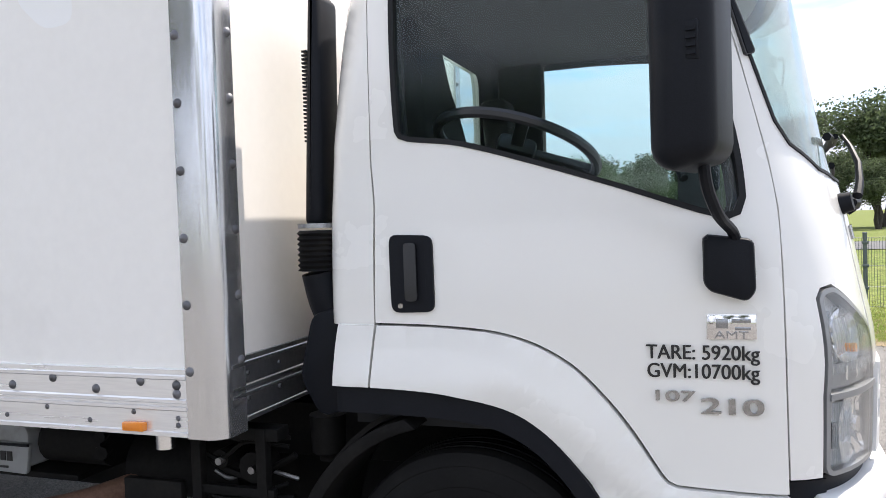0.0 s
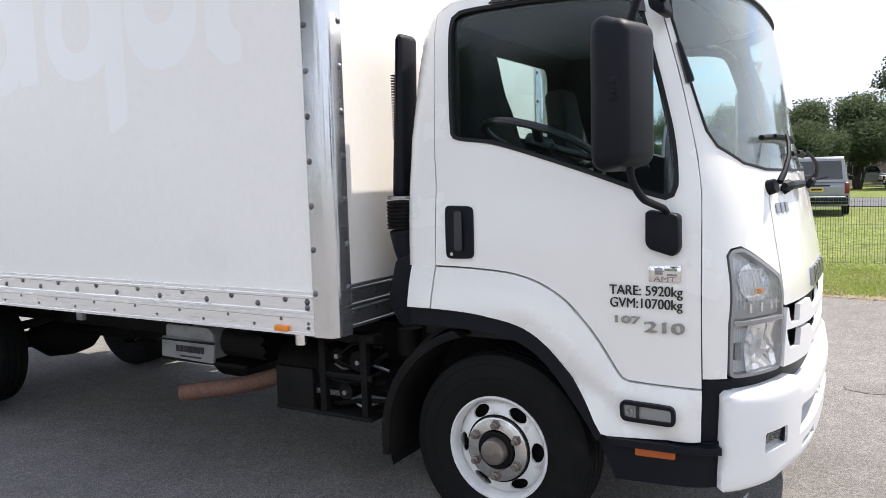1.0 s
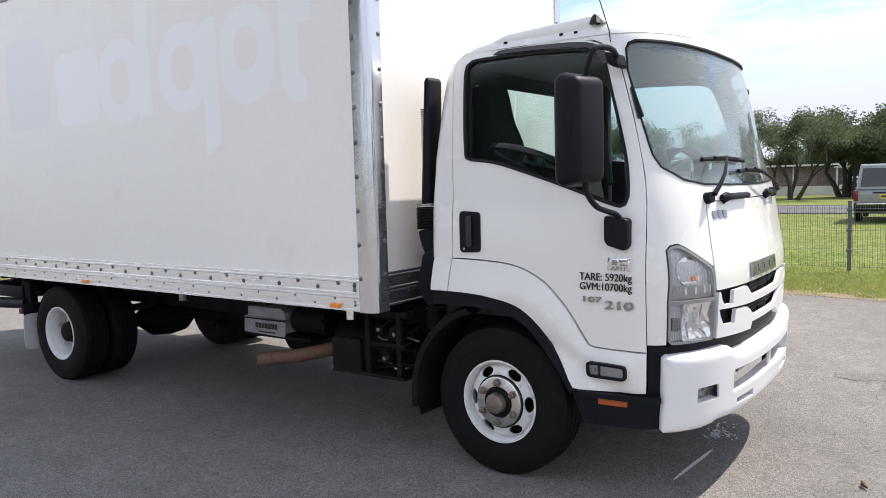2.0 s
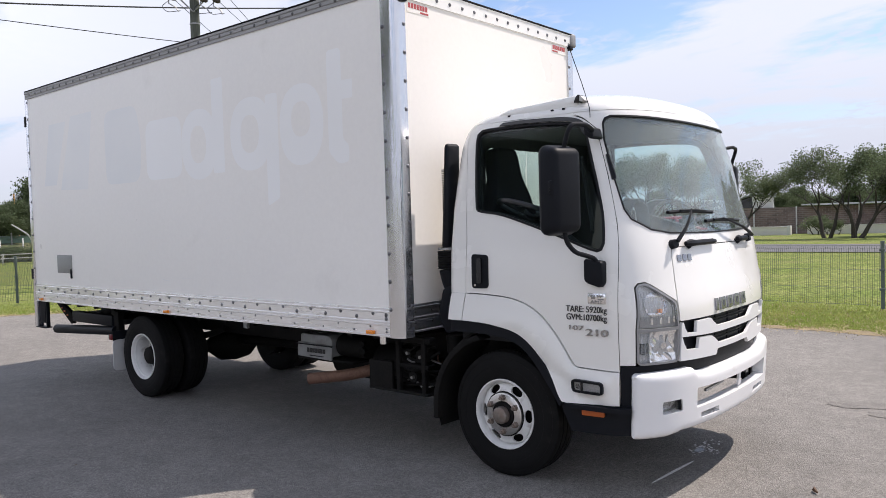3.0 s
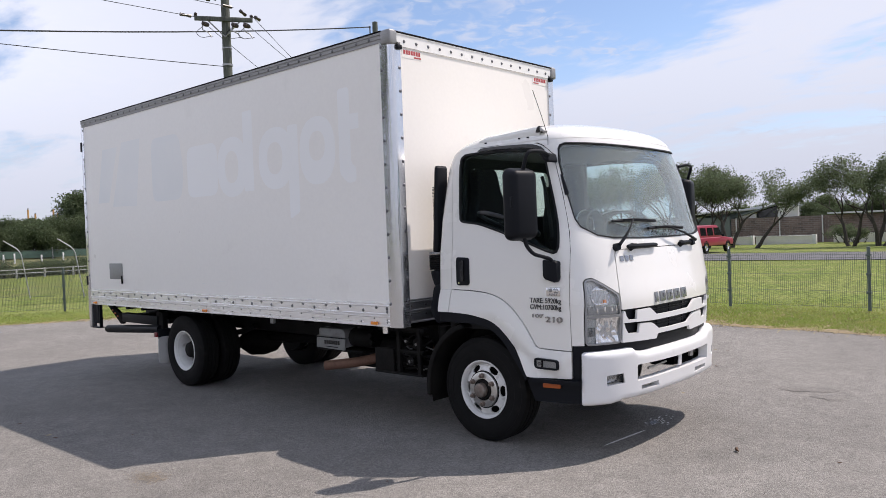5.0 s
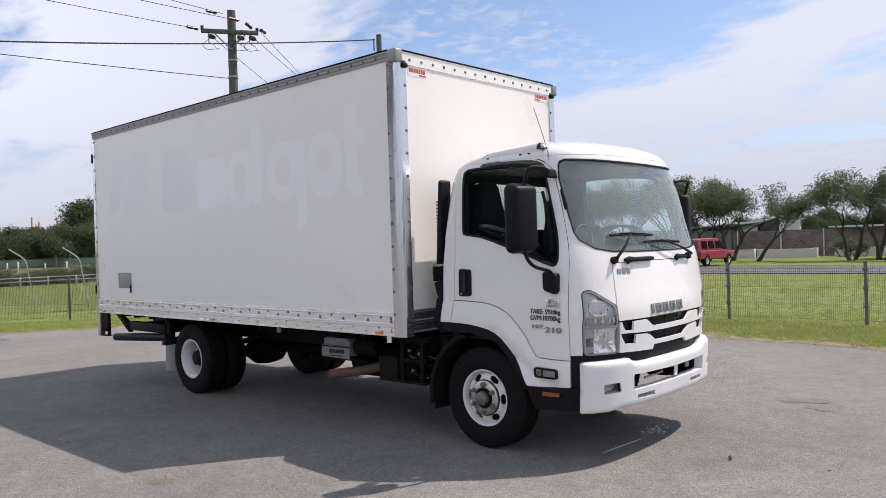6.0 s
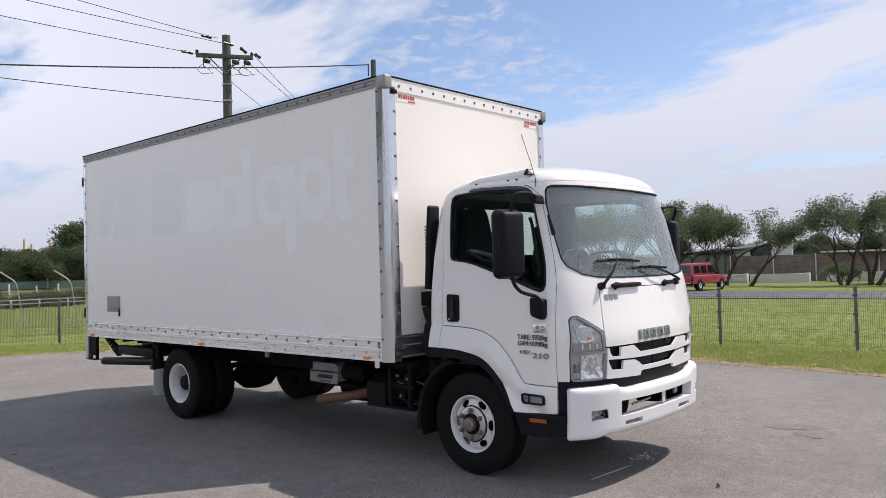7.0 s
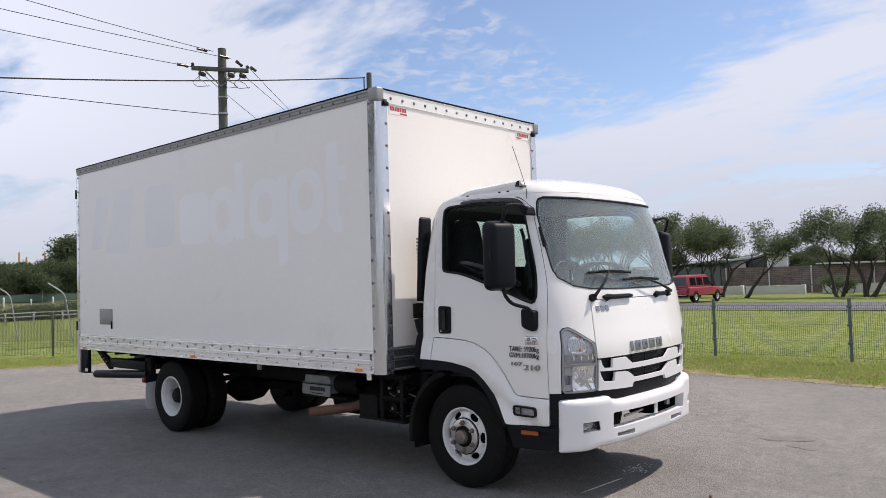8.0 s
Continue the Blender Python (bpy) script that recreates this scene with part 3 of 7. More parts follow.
SCREEN_HALF = [(0.0, 2.226), (0.34, 2.226), (0.68, 2.232), (0.81, 2.234), (0.85, 2.22), (0.872, 2.19), (0.892, 2.09), (0.886, 1.87), (0.872, 1.68), (0.845, 1.62), (0.735, 1.556), (0.59, 1.532), (0.3, 1.524), (0.0, 1.522)]
LAMP = rounded([(0.945, 0.80), (0.948, 1.0), (0.925, 1.235), (0.905, 1.256), (0.86, 1.262), (0.825, 1.243), (0.67, 1.145), (0.662, 0.99), (0.665, 0.80)], 0.032, 5)
HOOD_HALF = [(0.0, 1.452), (0.60, 1.450), (0.622, 1.42), (0.655, 1.14), (0.655, 1.04), (0.645, 1.032), (0.0, 1.034)]
# skin forward of the doors and round the windscreen
EDGE_LINE = [(0.50, 2.263), (0.575, 2.227), (0.659, 2.158), (0.739, 1.872), (0.804, 1.592), (0.824, 1.461), (0.830, 1.31), (0.834, 0.94), (0.836, 0.80)]
edge_fine = []
for (x0, z0), (x1, z1) in zip(EDGE_LINE, EDGE_LINE[1:]):
    edge_fine += [(sx(x0 + (x1 - x0) * j / 6, z0 + (z1 - z0) * j / 6), z0 + (z1 - z0) * j / 6) for j in range(6)]
edge_fine.append((sx(*EDGE_LINE[-1]), 0.80))
FRAME_HALF = [(0.0, 2.268)] + edge_fine + [
              (0.952, 0.80), (0.955, 1.0), (0.932, 1.238), (0.908, 1.262), (0.86, 1.269), (0.823, 1.25), (0.664, 1.150), (0.661, 1.148), (0.627, 1.424), (0.604, 1.456), (0.0, 1.458)]



UPPER_EDGE = np.array([(sx(x, z), z) for x, z in flow([(-0.40, 1.173)] + FLARE[:15] + [(0.832, 0.5)], 0.02)[:-30]])


def flare_lift(s, z):
    """The fender leans out from the door's edge downwards."""
    d = float(np.min(np.hypot(UPPER_EDGE[:, 0] - s, UPPER_EDGE[:, 1] - z)))
    return 0.036 * min(1.0, d / 0.16) ** 0.75


def facets(lamp, mirror):
    """The low beam's mirror: a dished sheet of bright facets."""
    rg = random.Random(5)
    bm = bmesh.new()
    n, m = 8, 8
    grid = []
    for j in range(m + 1):
        for i in range(n + 1):
            u, v = i / n * 2 - 1, j / m * 2 - 1
            s, z = 0.772 + 0.094 * u, 0.899 + 0.086 * v
            deep = 0.006 + 0.030 * (1 - 0.5 * (u * u + v * v)) + rg.uniform(-0.006, 0.006) * (abs(u) < 1 and abs(v) < 1)
            grid.append(bm.verts.new(on_skin(-s if mirror else s, z) - skin_normal(-s if mirror else s, z) * deep))
    for j in range(m):
        for i in range(n):
            a = j * (n + 1) + i
            bm.faces.new([grid[a], grid[a + 1], grid[a + n + 2]])
            bm.faces.new([grid[a], grid[a + n + 2], grid[a + n + 1]])
    bmesh.ops.recalc_face_normals(bm, faces=bm.faces)
    return part("main_reflector", bm, FACET, lamp, "bright faceted lamp mirror", smooth=0)


for mirror, way in ((False, "driver"), (True, "passenger")):
    door = panel("door", by_x(DOOR), WHITE, truck, 0.0, 0.03, [by_x(WINDOW)], mirror=mirror, label="white painted cab door with a large window")
    ring = by_x(WINDOW)
    panel("window_seal", ring, SEAL, door, 0.004, 0.03, [inset(ring, 0.015)], mirror=mirror, label="black rubber window seal")
    shadowless(panel("window_pane", inset(ring, 0.014), SIDEGLASS, door, -0.010, 0.004, mirror=mirror, step=0.12, label="dark tinted door glass"))
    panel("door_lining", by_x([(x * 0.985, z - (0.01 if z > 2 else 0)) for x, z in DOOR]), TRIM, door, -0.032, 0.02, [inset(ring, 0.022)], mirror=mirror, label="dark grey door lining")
    panel("weather_shield", by_x([(-0.03, 2.236), (0.0, 2.254), (0.3, 2.251), (0.48, 2.238), (0.56, 2.215), (0.60, 2.175), (0.612, 2.12), (0.585, 2.125), (0.55, 2.185), (0.48, 2.215), (0.2, 2.232)]), GLOSSBLACK, door, 0.016, 0.010, mirror=mirror, label="black smoked weather shield")
    # recessed pull handle
    plate = rounded([(-0.198, 1.425), (-0.068, 1.42), (-0.062, 1.208), (-0.19, 1.205)], 0.025)
    grip = panel("door_handle", by_x(plate, 0.03), BLACK, door, 0.008, 0.03, step=0.04, mirror=mirror, label="black recessed door handle")
    panel("recess", by_x(rounded([(-0.172, 1.405), (-0.09, 1.402), (-0.085, 1.235), (-0.168, 1.233)], 0.015), 0.03), BLACK, grip, 0.0085, 0.004, step=0.06, mirror=mirror)
    panel("pull", by_x(rounded([(-0.148, 1.40), (-0.112, 1.40), (-0.108, 1.238), (-0.144, 1.238)], 0.012), 0.03), GLOSSBLACK, grip, 0.022, 0.018, step=0.04, mirror=mirror)
    panel("lock_cylinder", by_x(rounded([(-0.168, 1.232), (-0.154, 1.232), (-0.154, 1.218), (-0.168, 1.218)], 0.006), 0.03), CHROME, grip, 0.014, 0.01, mirror=mirror)
    # rear corner and half of the cab's back
    zs = [1.17, 1.25, 1.35, 1.42, 1.5, 1.57, 1.65, 1.72, 1.8, 1.88, 1.95, 2.0, 2.06, 2.1, 2.15, 2.18, 2.2, 2.225, 2.245, 2.268]
    rear_edge = [(float(np.interp(z, (1.5, 1.65, 2.15, 2.225, 2.262, 2.27), (-0.2495, -0.2665, -0.2895, -0.2875, -0.26, -0.21))), z) for z in zs]
    # the rear window takes the middle of the back, between 1.74 and 2.155 m
    def end_at(z):
        return outline(z)[0][-1]
    pane = [(end_at(2.155) - 0.002, 2.155), (end_at(2.15) - 0.49, 2.155), (end_at(2.13) - 0.52, 2.14), (end_at(2.1) - 0.535, 2.10), (end_at(1.8) - 0.535, 1.79), (end_at(1.75) - 0.52, 1.755), (end_at(1.74) - 0.48, 1.74), (end_at(1.74) - 0.002, 1.74)]
    back = [(sx(x, z), z) for x, z in rear_edge] + [(end_at(z) - 0.002, z) for z in reversed(zs) if z > 2.16] + pane + [(end_at(z) - 0.002, z) for z in reversed(zs) if z < 1.73]
    panel("rear_corner_panel", back, WHITE, truck, 0.0, 0.03, step=0.02, mirror=mirror)
    panel("rear_lining", back, TRIM, truck, -0.032, 0.006, step=0.05, mirror=mirror)
    shadowless(panel("rear_window", pane, SIDEGLASS, truck, -0.012, 0.004, step=0.15, mirror=mirror, label="cab rear window"))
    panel("fender", by_x(FLARE), WHITE, truck, 0.008, 0.05, mirror=mirror, step=0.03, lift=flare_lift, label="glossy white wheel-arch fender")
    panel("rear_fender", by_x(FLARE_REAR), WHITE, truck, 0.008, 0.05, mirror=mirror, step=0.03, lift=flare_lift)
    panel("arch_trim", by_x(ARCH), BLACK, truck, 0.026, 0.06, mirror=mirror, label="black plastic wheel-arch trim")
    # small lamp in the fender
    rim = by_x(rounded([(0.55, 0.705), (0.75, 0.70), (0.752, 0.628), (0.555, 0.63)], 0.025), 0.03)
    ind = panel("side_lamp", rim, BLACK, truck, 0.048, 0.03, [inset(rim, 0.013)], step=0.04, mirror=mirror, label="clear side lamp in a black surround")
    panel("reflector", inset(rim, 0.012), SILL, ind, 0.034, 0.01, step=0.04, mirror=mirror)
    shadowless(panel("lens", inset(rim, 0.013), LAMPCLEAR, ind, 0.044, 0.004, step=0.04, mirror=mirror))
    panel("divider", by_x([(0.612, 0.69), (0.622, 0.69), (0.622, 0.642), (0.612, 0.642)], 0.03), GLOSSBLACK, ind, 0.046, 0.012, mirror=mirror)
    panel("bulb", by_x(rounded([(0.578, 0.678), (0.6, 0.678), (0.6, 0.652), (0.578, 0.652)], 0.01), 0.03), BADGE, ind, 0.04, 0.008, mirror=mirror)
    # step below the fender, with its reflector
    stepping = panel("step", by_x([(0.44, 0.558), (0.83, 0.566), (0.90, 0.57), (0.90, 0.40), (0.52, 0.385)]), BLACK, truck, 0.0, 0.25, mirror=mirror, label="black plastic cab step")
    panel("tread", by_x([(0.50, 0.556), (0.88, 0.562), (0.88, 0.535), (0.51, 0.53)]), BLACK, stepping, 0.045, 0.05, mirror=mirror)
    panel("side_reflector", by_x(rounded([(0.60, 0.524), (0.745, 0.526), (0.745, 0.498), (0.60, 0.494)], 0.006), 0.03), AMBER_DARK, stepping, 0.016, 0.012, mirror=mirror, label="dull orange side reflector")
    panel("lower_pillar", by_x([(0.838, 0.792), (0.93, 0.79), (0.93, 0.42), (0.834, 0.44)]), BLACK, truck, -0.012, 0.05, mirror=mirror)
    # headlamp: grey bowl, reflectors, ribbed clear lens in two stages
    lamp = panel("headlamp", LAMP, SILL, truck, 0.004, 0.10, [inset(LAMP, 0.012)], step=0.05, mirror=mirror, label="tall clear headlamp with a grey surround")
    panel("bowl", inset(LAMP, 0.010), BOWL, lamp, -0.03, 0.01, mirror=mirror)
    shadowless(panel("lens", inset(LAMP, 0.0125), LAMPCLEAR, lamp, 0.006, 0.005, mirror=mirror, step=0.06))
    panel("lens_bar", [(0.937, 0.988), (0.936, 1.004), (0.67, 1.004), (0.67, 0.988)], SILL, lamp, 0.008, 0.03, mirror=mirror)
    facets(lamp, mirror)
    panel("signal_reflector", [(0.812 + 0.077 * math.cos(a * math.pi / 12), 1.135 + 0.072 * math.sin(a * math.pi / 12)) for a in range(24)], REFLECT, lamp, -0.012, 0.02, mirror=mirror, dome=-0.02, step=0.03)
    panel("signal_bulb", rounded([(0.795, 1.09), (0.795, 1.113), (0.78, 1.113), (0.78, 1.09)], 0.006), AMBER, lamp, -0.006, 0.03, mirror=mirror)
    panel("main_bulb", rounded([(0.79, 0.885), (0.79, 0.92), (0.755, 0.92), (0.755, 0.885)], 0.016), CHROME, lamp, -0.01, 0.03, mirror=mirror)
    panel("signal_sill", [(0.926, 1.012), (0.922, 1.072), (0.682, 1.066), (0.68, 1.01)], SILL, lamp, -0.012, 0.03, mirror=mirror)
    for s0 in (0.86, 0.80, 0.74, 0.70):
        panel("sill_step", [(s0, 1.028), (s0, 1.062), (s0 - 0.012, 1.062), (s0 - 0.012, 1.028)], REFLECT, lamp, -0.006, 0.01, mirror=mirror, step=0.1)
    for i in range(14):
        s0 = 0.925 - i * 0.0185
        top = 1.215 - max(0, (0.85 - s0)) * 0.55 if s0 < 0.9 else 1.205
        shadowless(panel("rib", [(s0, 1.05), (s0, top), (s0 - 0.004, top), (s0 - 0.004, 1.05)], RIBGLASS, lamp, 0.003, 0.005, mirror=mirror, step=0.1))
    for i in range(9):
        s0 = 0.925 - i * 0.0085
        shadowless(panel("rib", [(s0, 0.825), (s0, 0.98), (s0 - 0.004, 0.98), (s0 - 0.004, 0.825)], RIBGLASS, lamp, 0.004, 0.005, mirror=mirror, step=0.1))

ring = both(SCREEN_HALF)
panel("cab_front_frame", both(FRAME_HALF), WHITE, truck, 0.0, 0.03, [ring], step=0.04)
panel("windscreen_seal", ring, SEAL, truck, 0.004, 0.03, [inset(ring, 0.009)], step=0.04, label="black windscreen rubber")
shadowless(panel("windscreen", inset(ring, 0.011), SCREEN, truck, -0.008, 0.005, step=0.05, label="clear laminated windscreen"))
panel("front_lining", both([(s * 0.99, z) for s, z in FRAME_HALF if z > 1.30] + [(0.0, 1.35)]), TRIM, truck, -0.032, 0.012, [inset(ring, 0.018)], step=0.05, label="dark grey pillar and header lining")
panel("roof_joint", both([(0.0, 2.280), (1.36, 2.277), (1.36, 2.250), (0.0, 2.250)]), WHITE, truck, -0.004, 0.012, step=0.05)
hood = panel("front_panel", both(HOOD_HALF), WHITE, truck, 0.002, 0.03, step=0.05, label="white front service panel")
# dark strips behind the shut lines
panel("shut_line", [(0.70, 1.55), (0.70, 1.02), (0.60, 1.02), (0.60, 1.48), (-0.60, 1.48), (-0.60, 1.02), (-0.70, 1.02), (-0.70, 1.55)], BLACK, truck, -0.034, 0.004)
for mirror in (False, True):
    line = [(0.5, 2.268), (0.578, 2.226), (0.658, 2.157), (0.738, 1.871), (0.803, 1.591), (0.823, 1.461), (0.829, 1.31), (0.833, 0.94), (0.835, 0.78)]
    panel("shut_line", by_x([(x - 0.02, z) for x, z in line] + [(x + 0.02, z) for x, z in reversed(line)]), BLACK, truck, -0.031, 0.004, mirror=mirror)
    line = [(-0.248, 1.0), (-0.248, 1.5), (-0.265, 1.65), (-0.288, 2.15), (-0.286, 2.24)]
    panel("shut_line", by_x([(x - 0.02, z) for x, z in line] + [(x + 0.02, z) for x, z in reversed(line)]), BLACK, truck, -0.031, 0.004, mirror=mirror)
    line = [(-0.24, 1.172), (-0.066, 1.168), (0.082, 1.157), (0.162, 1.141), (0.223, 1.12), (0.283, 1.089), (0.332, 1.054), (0.409, 0.976), (0.463, 0.906), (0.515, 0.826), (0.535, 0.797), (0.56, 0.773), (0.83, 0.763)]
    panel("shut_line", by_x([(x - 0.008, z - 0.02) for x, z in line] + [(x + 0.008, z + 0.02) for x, z in reversed(line)]), BLACK, truck, -0.031, 0.004, mirror=mirror)

# grille: white plate with slots, dark net behind
GRILLE_HALF = [(0.0, 0.962), (0.255, 0.964), (0.29, 0.985), (0.345, 1.020), (0.505, 1.018), (0.513, 0.955), (0.596, 0.957), (0.620, 0.985), (0.633, 1.022), (0.645, 1.024), (0.652, 1.0), (0.658, 0.803), (0.485, 0.797), (0.268, 0.789), (0.245, 0.824), (0.0, 0.822)]
slots = [both([(0.0, 0.926), (0.325, 0.928), (0.475, 0.933), (0.645, 0.940), (0.632, 0.905), (0.603, 0.862), (0.492, 0.856), (0.480, 0.920), (0.335, 0.913), (0.295, 0.897), (0.225, 0.856), (0.0, 0.854)])]
grille = panel("grille", both(GRILLE_HALF), BUMPER_WHITE, truck, 0.012, 0.02, slots, step=0.05, label="white slatted grille")
panel("grille_net", both([(0.0, 1.04), (0.65, 1.04), (0.65, 0.775), (0.0, 0.775)]), BLACK, grille, -0.03, 0.01)
for z in (0.985, 1.0, 0.876, 0.893, 0.80, 0.822):
    panel("grille_slat", both([(0.0, z + 0.003), (0.34, z + 0.003), (0.33, z - 0.003), (0.0, z - 0.003)]), BLACK, grille, -0.020, 0.012, step=0.1)
for s0 in (-0.2, 0.0, 0.2):
    panel("grille_rib", [(s0 - 0.003, 1.02), (s0 + 0.003, 1.02), (s0 + 0.003, 0.79), (s0 - 0.003, 0.79)], BLACK, grille, -0.024, 0.01, step=0.1)
panel("under_grille", both([(0.0, 0.80), (0.60, 0.80), (0.95, 0.795), (0.95, 0.70), (0.0, 0.70)]), BLACK, truck, -0.02, 0.06, label="black plastic infill above the bumper")

# bumper
BUMPER_HALF = [(0.0, 0.716), (0.44, 0.718), (0.54, 0.732), (0.58, 0.758), (0.955, 0.755), (0.972, 0.74), (0.965, 0.40), (0.95, 0.388), (0.76, 0.388), (0.66, 0.405), (0.0, 0.405)]
TOP_S, TOP_Z = [p[0] for p in BUMPER_HALF[:6]], [p[1] for p in BUMPER_HALF[:6]]


def bumper_lift(s, z):
    """Rounds the bumper's upper, lower and outer edges."""
    d = min(float(np.interp(s, TOP_S, TOP_Z)) - z, z - float(np.interp(s, (0.66, 0.76), (0.405, 0.388))), 0.968 - s)
    k = max(0.0, min(1.0, d / 0.045))
    return -0.026 * (1 - math.sqrt(1 - (1 - k) ** 2))


plate_hole = both([(0.0, 0.632), (0.54, 0.64), (0.55, 0.63), (0.545, 0.525), (0.0, 0.528)])
cuts = [plate_hole]
for sgn in (1, -1):
    cuts.append([(sgn * s, z) for s, z in rounded([(0.815, 0.595), (0.68, 0.598), (0.67, 0.528), (0.812, 0.52)], 0.012)])
    cuts.append([(sgn * s, z) for s, z in ((0.50, 0.488), (0.29, 0.492), (0.28, 0.455), (0.50, 0.458))])
bumper = panel("bumper", both(BUMPER_HALF), BUMPER_WHITE, truck, 0.05, 0.07, cuts, step=0.016, lift=bumper_lift, label="white plastic front bumper with fog lamps")
panel("bumper_backing", both([(0.0, 0.70), (0.93, 0.70), (0.93, 0.42), (0.51, 0.42), (0.51, 0.618), (0.0, 0.618)]), BLACK, bumper, -0.06, 0.02)
panel("plate_bracket", [(-0.085, 0.632), (-0.05, 0.632), (-0.05, 0.546), (-0.085, 0.546)], BUMPER_WHITE, bumper, 0.035, 0.012)
panel("cooler_pipe", [(0.30, 0.575), (0.02, 0.585), (0.02, 0.572), (0.30, 0.56)], STEEL, bumper, -0.03, 0.012)
panel("tow_eye", rounded([(-0.36, 0.60), (-0.42, 0.60), (-0.42, 0.555), (-0.36, 0.555)], 0.012), STEEL, bumper, -0.02, 0.02)
for mirror in (False, True):
    fog = panel("fog_lamp", rounded([(0.80, 0.588), (0.70, 0.59), (0.692, 0.534), (0.798, 0.528)], 0.012), BADGE, bumper, 0.012, 0.02, mirror=mirror, dome=-0.012, step=0.03, label="clear fog lamp")
    shadowless(panel("lens", rounded([(0.808, 0.592), (0.69, 0.594), (0.682, 0.53), (0.806, 0.524)], 0.012), LAMPCLEAR, fog, 0.034, 0.004, mirror=mirror))
    panel("bezel", rounded([(0.69, 0.594), (0.676, 0.594), (0.672, 0.532), (0.684, 0.53)], 0.004), BLACK, fog, 0.04, 0.05, mirror=mirror)

# roof cap over the doors and screen
verts, rows = [], []
zs = [2.269, 2.285, 2.30, 2.315, 2.33, 2.342, 2.354, 2.366, 2.378, 2.39, 2.402, 2.414, 2.424, 2.434]
N = 64
for z in zs:
    end = outline(z)[0][-1]
    ss = [end * (i / N) for i in range(N + 1)] + [-end * (i / N) for i in range(N - 1, 0, -1)]
    rows.append([len(verts) + i for i in range(len(ss))])
    verts += [tuple(on_skin(s, z)) for s in ss]
faces = []
for a, b in zip(rows, rows[1:]):
    for i in range(len(a)):
        faces.append((a[i], a[(i + 1) % len(a)], b[(i + 1) % len(b)], b[i]))
faces.append(tuple(rows[-1]))
bm = bmesh.new()
vs = [bm.verts.new(v) for v in verts]
for f in faces:
    bm.faces.new([vs[i] for i in f])
roof = part("cab_roof", bm, WHITE, truck, "white rounded cab roof", smooth=50)
for sgn in (1, -1):
    part("roof_ridge", prism([(-0.14, 2.29), (0.02, 2.345), (0.5, 2.372), (0.53, 2.36), (0.53, 2.28)], sgn * -0.80, sgn * -0.66, "y", 0.018), WHITE, roof)
for sgn in (1, -1):
    bm = prism(rounded([(0.502, 2.325), (0.516, 2.36), (0.533, 2.372), (0.540, 2.368), (0.540, 2.325)], 0.006), sgn * -0.818, sgn * -0.75, "y", 0.004)
    marker = part("roof_marker", bm, GLOSSBLACK, roof, "small black roof marker with a clear lens")
    part("lens", prism(rounded([(0.5405, 2.33), (0.5405, 2.366), (0.556, 2.358), (0.574, 2.336), (0.574, 2.33)], 0.006), sgn * -0.815, sgn * -0.752, "y", 0.004), FLAP, marker)
    for x in (0.02, 0.34, 0.42):
        part("roof_plug", box(x, x + 0.018, sgn * -0.815, sgn * -0.79, 2.293, 2.304, 0.003), BLACK, roof)
part("aerial", tube([(0.622, -0.835, 2.225), (0.602, -0.803, 2.285), (0.555, -0.80, 2.43), (0.48, -0.80, 2.64)], 0.0025, 5), BLACK, roof, "thin black radio aerial")
strip = rounded([(0.713, 2.002), (0.729, 2.003), (0.777, 1.862), (0.768, 1.852), (0.754, 1.852)], 0.007)
vent = panel("pillar_grille", by_x(strip, 0.02), GLOSSBLACK, truck, 0.010, 0.02, label="black vent strip on the pillar")
panel("strip_face", by_x(inset(strip, 0.004), 0.02), BLACK, vent, 0.012, 0.01)

# wipers
for s0, tip, bar in ((0.60, (0.38, 1.66), (0.50, 0.12)), (-0.49, (-0.03, 1.60), (-0.24, -0.43))):
    arm_pts = [on_skin(s0 + (tip[0] - s0) * t, 1.478 + (tip[1] - 1.478) * t) + skin_normal(s0, 1.5) * (0.045 + 0.02 * math.sin(t * 3)) for t in (0, 0.2, 0.5, 0.8, 1.0)]
    wiper = part("wiper", tube(arm_pts, [0.013, 0.011, 0.009, 0.007, 0.006], 8), BLACK, truck, "black windscreen wiper with its arm and blade")
    blade_pts = [on_skin(tip[0] + d, tip[1] - 0.012 * abs(d) * 10 * 0.3) + skin_normal(tip[0] + d, tip[1]) * 0.014 for d in (-0.34, -0.2, -0.05, 0.1, 0.2)]
    part("wiper_blade", tube(blade_pts, 0.012, 6), BLACK, wiper)
    part("wiper_bridge", tube([p + Vector((0.014, 0, 0.004)) for p in blade_pts[1:4]], 0.009, 5), BLACK, wiper)
    b0 = on_skin(s0, 1.468) + skin_normal(s0, 1.46) * 0.03
    b1 = on_skin(s0, 1.468) - skin_normal(s0, 1.46) * 0.005
    part("wiper_spindle", tube([b1, b0], [0.030, 0.026], 12), BLACK, wiper)
    rest = [on_skin(bar[0] + (bar[1] - bar[0]) * t, 1.466) + skin_normal(bar[0], 1.466) * 0.024 for t in (0, 0.12, 0.3, 0.9, 1.0)]
    part("wiper_link", tube(rest, [0.012, 0.024, 0.017, 0.017, 0.012], 8), BLACK, wiper)
    part("link_foot", tube([rest[1] - Vector((0.02, 0, 0)), rest[1] - Vector((0.0, 0, 0.028))], [0.02, 0.012], 8), BLACK, wiper)

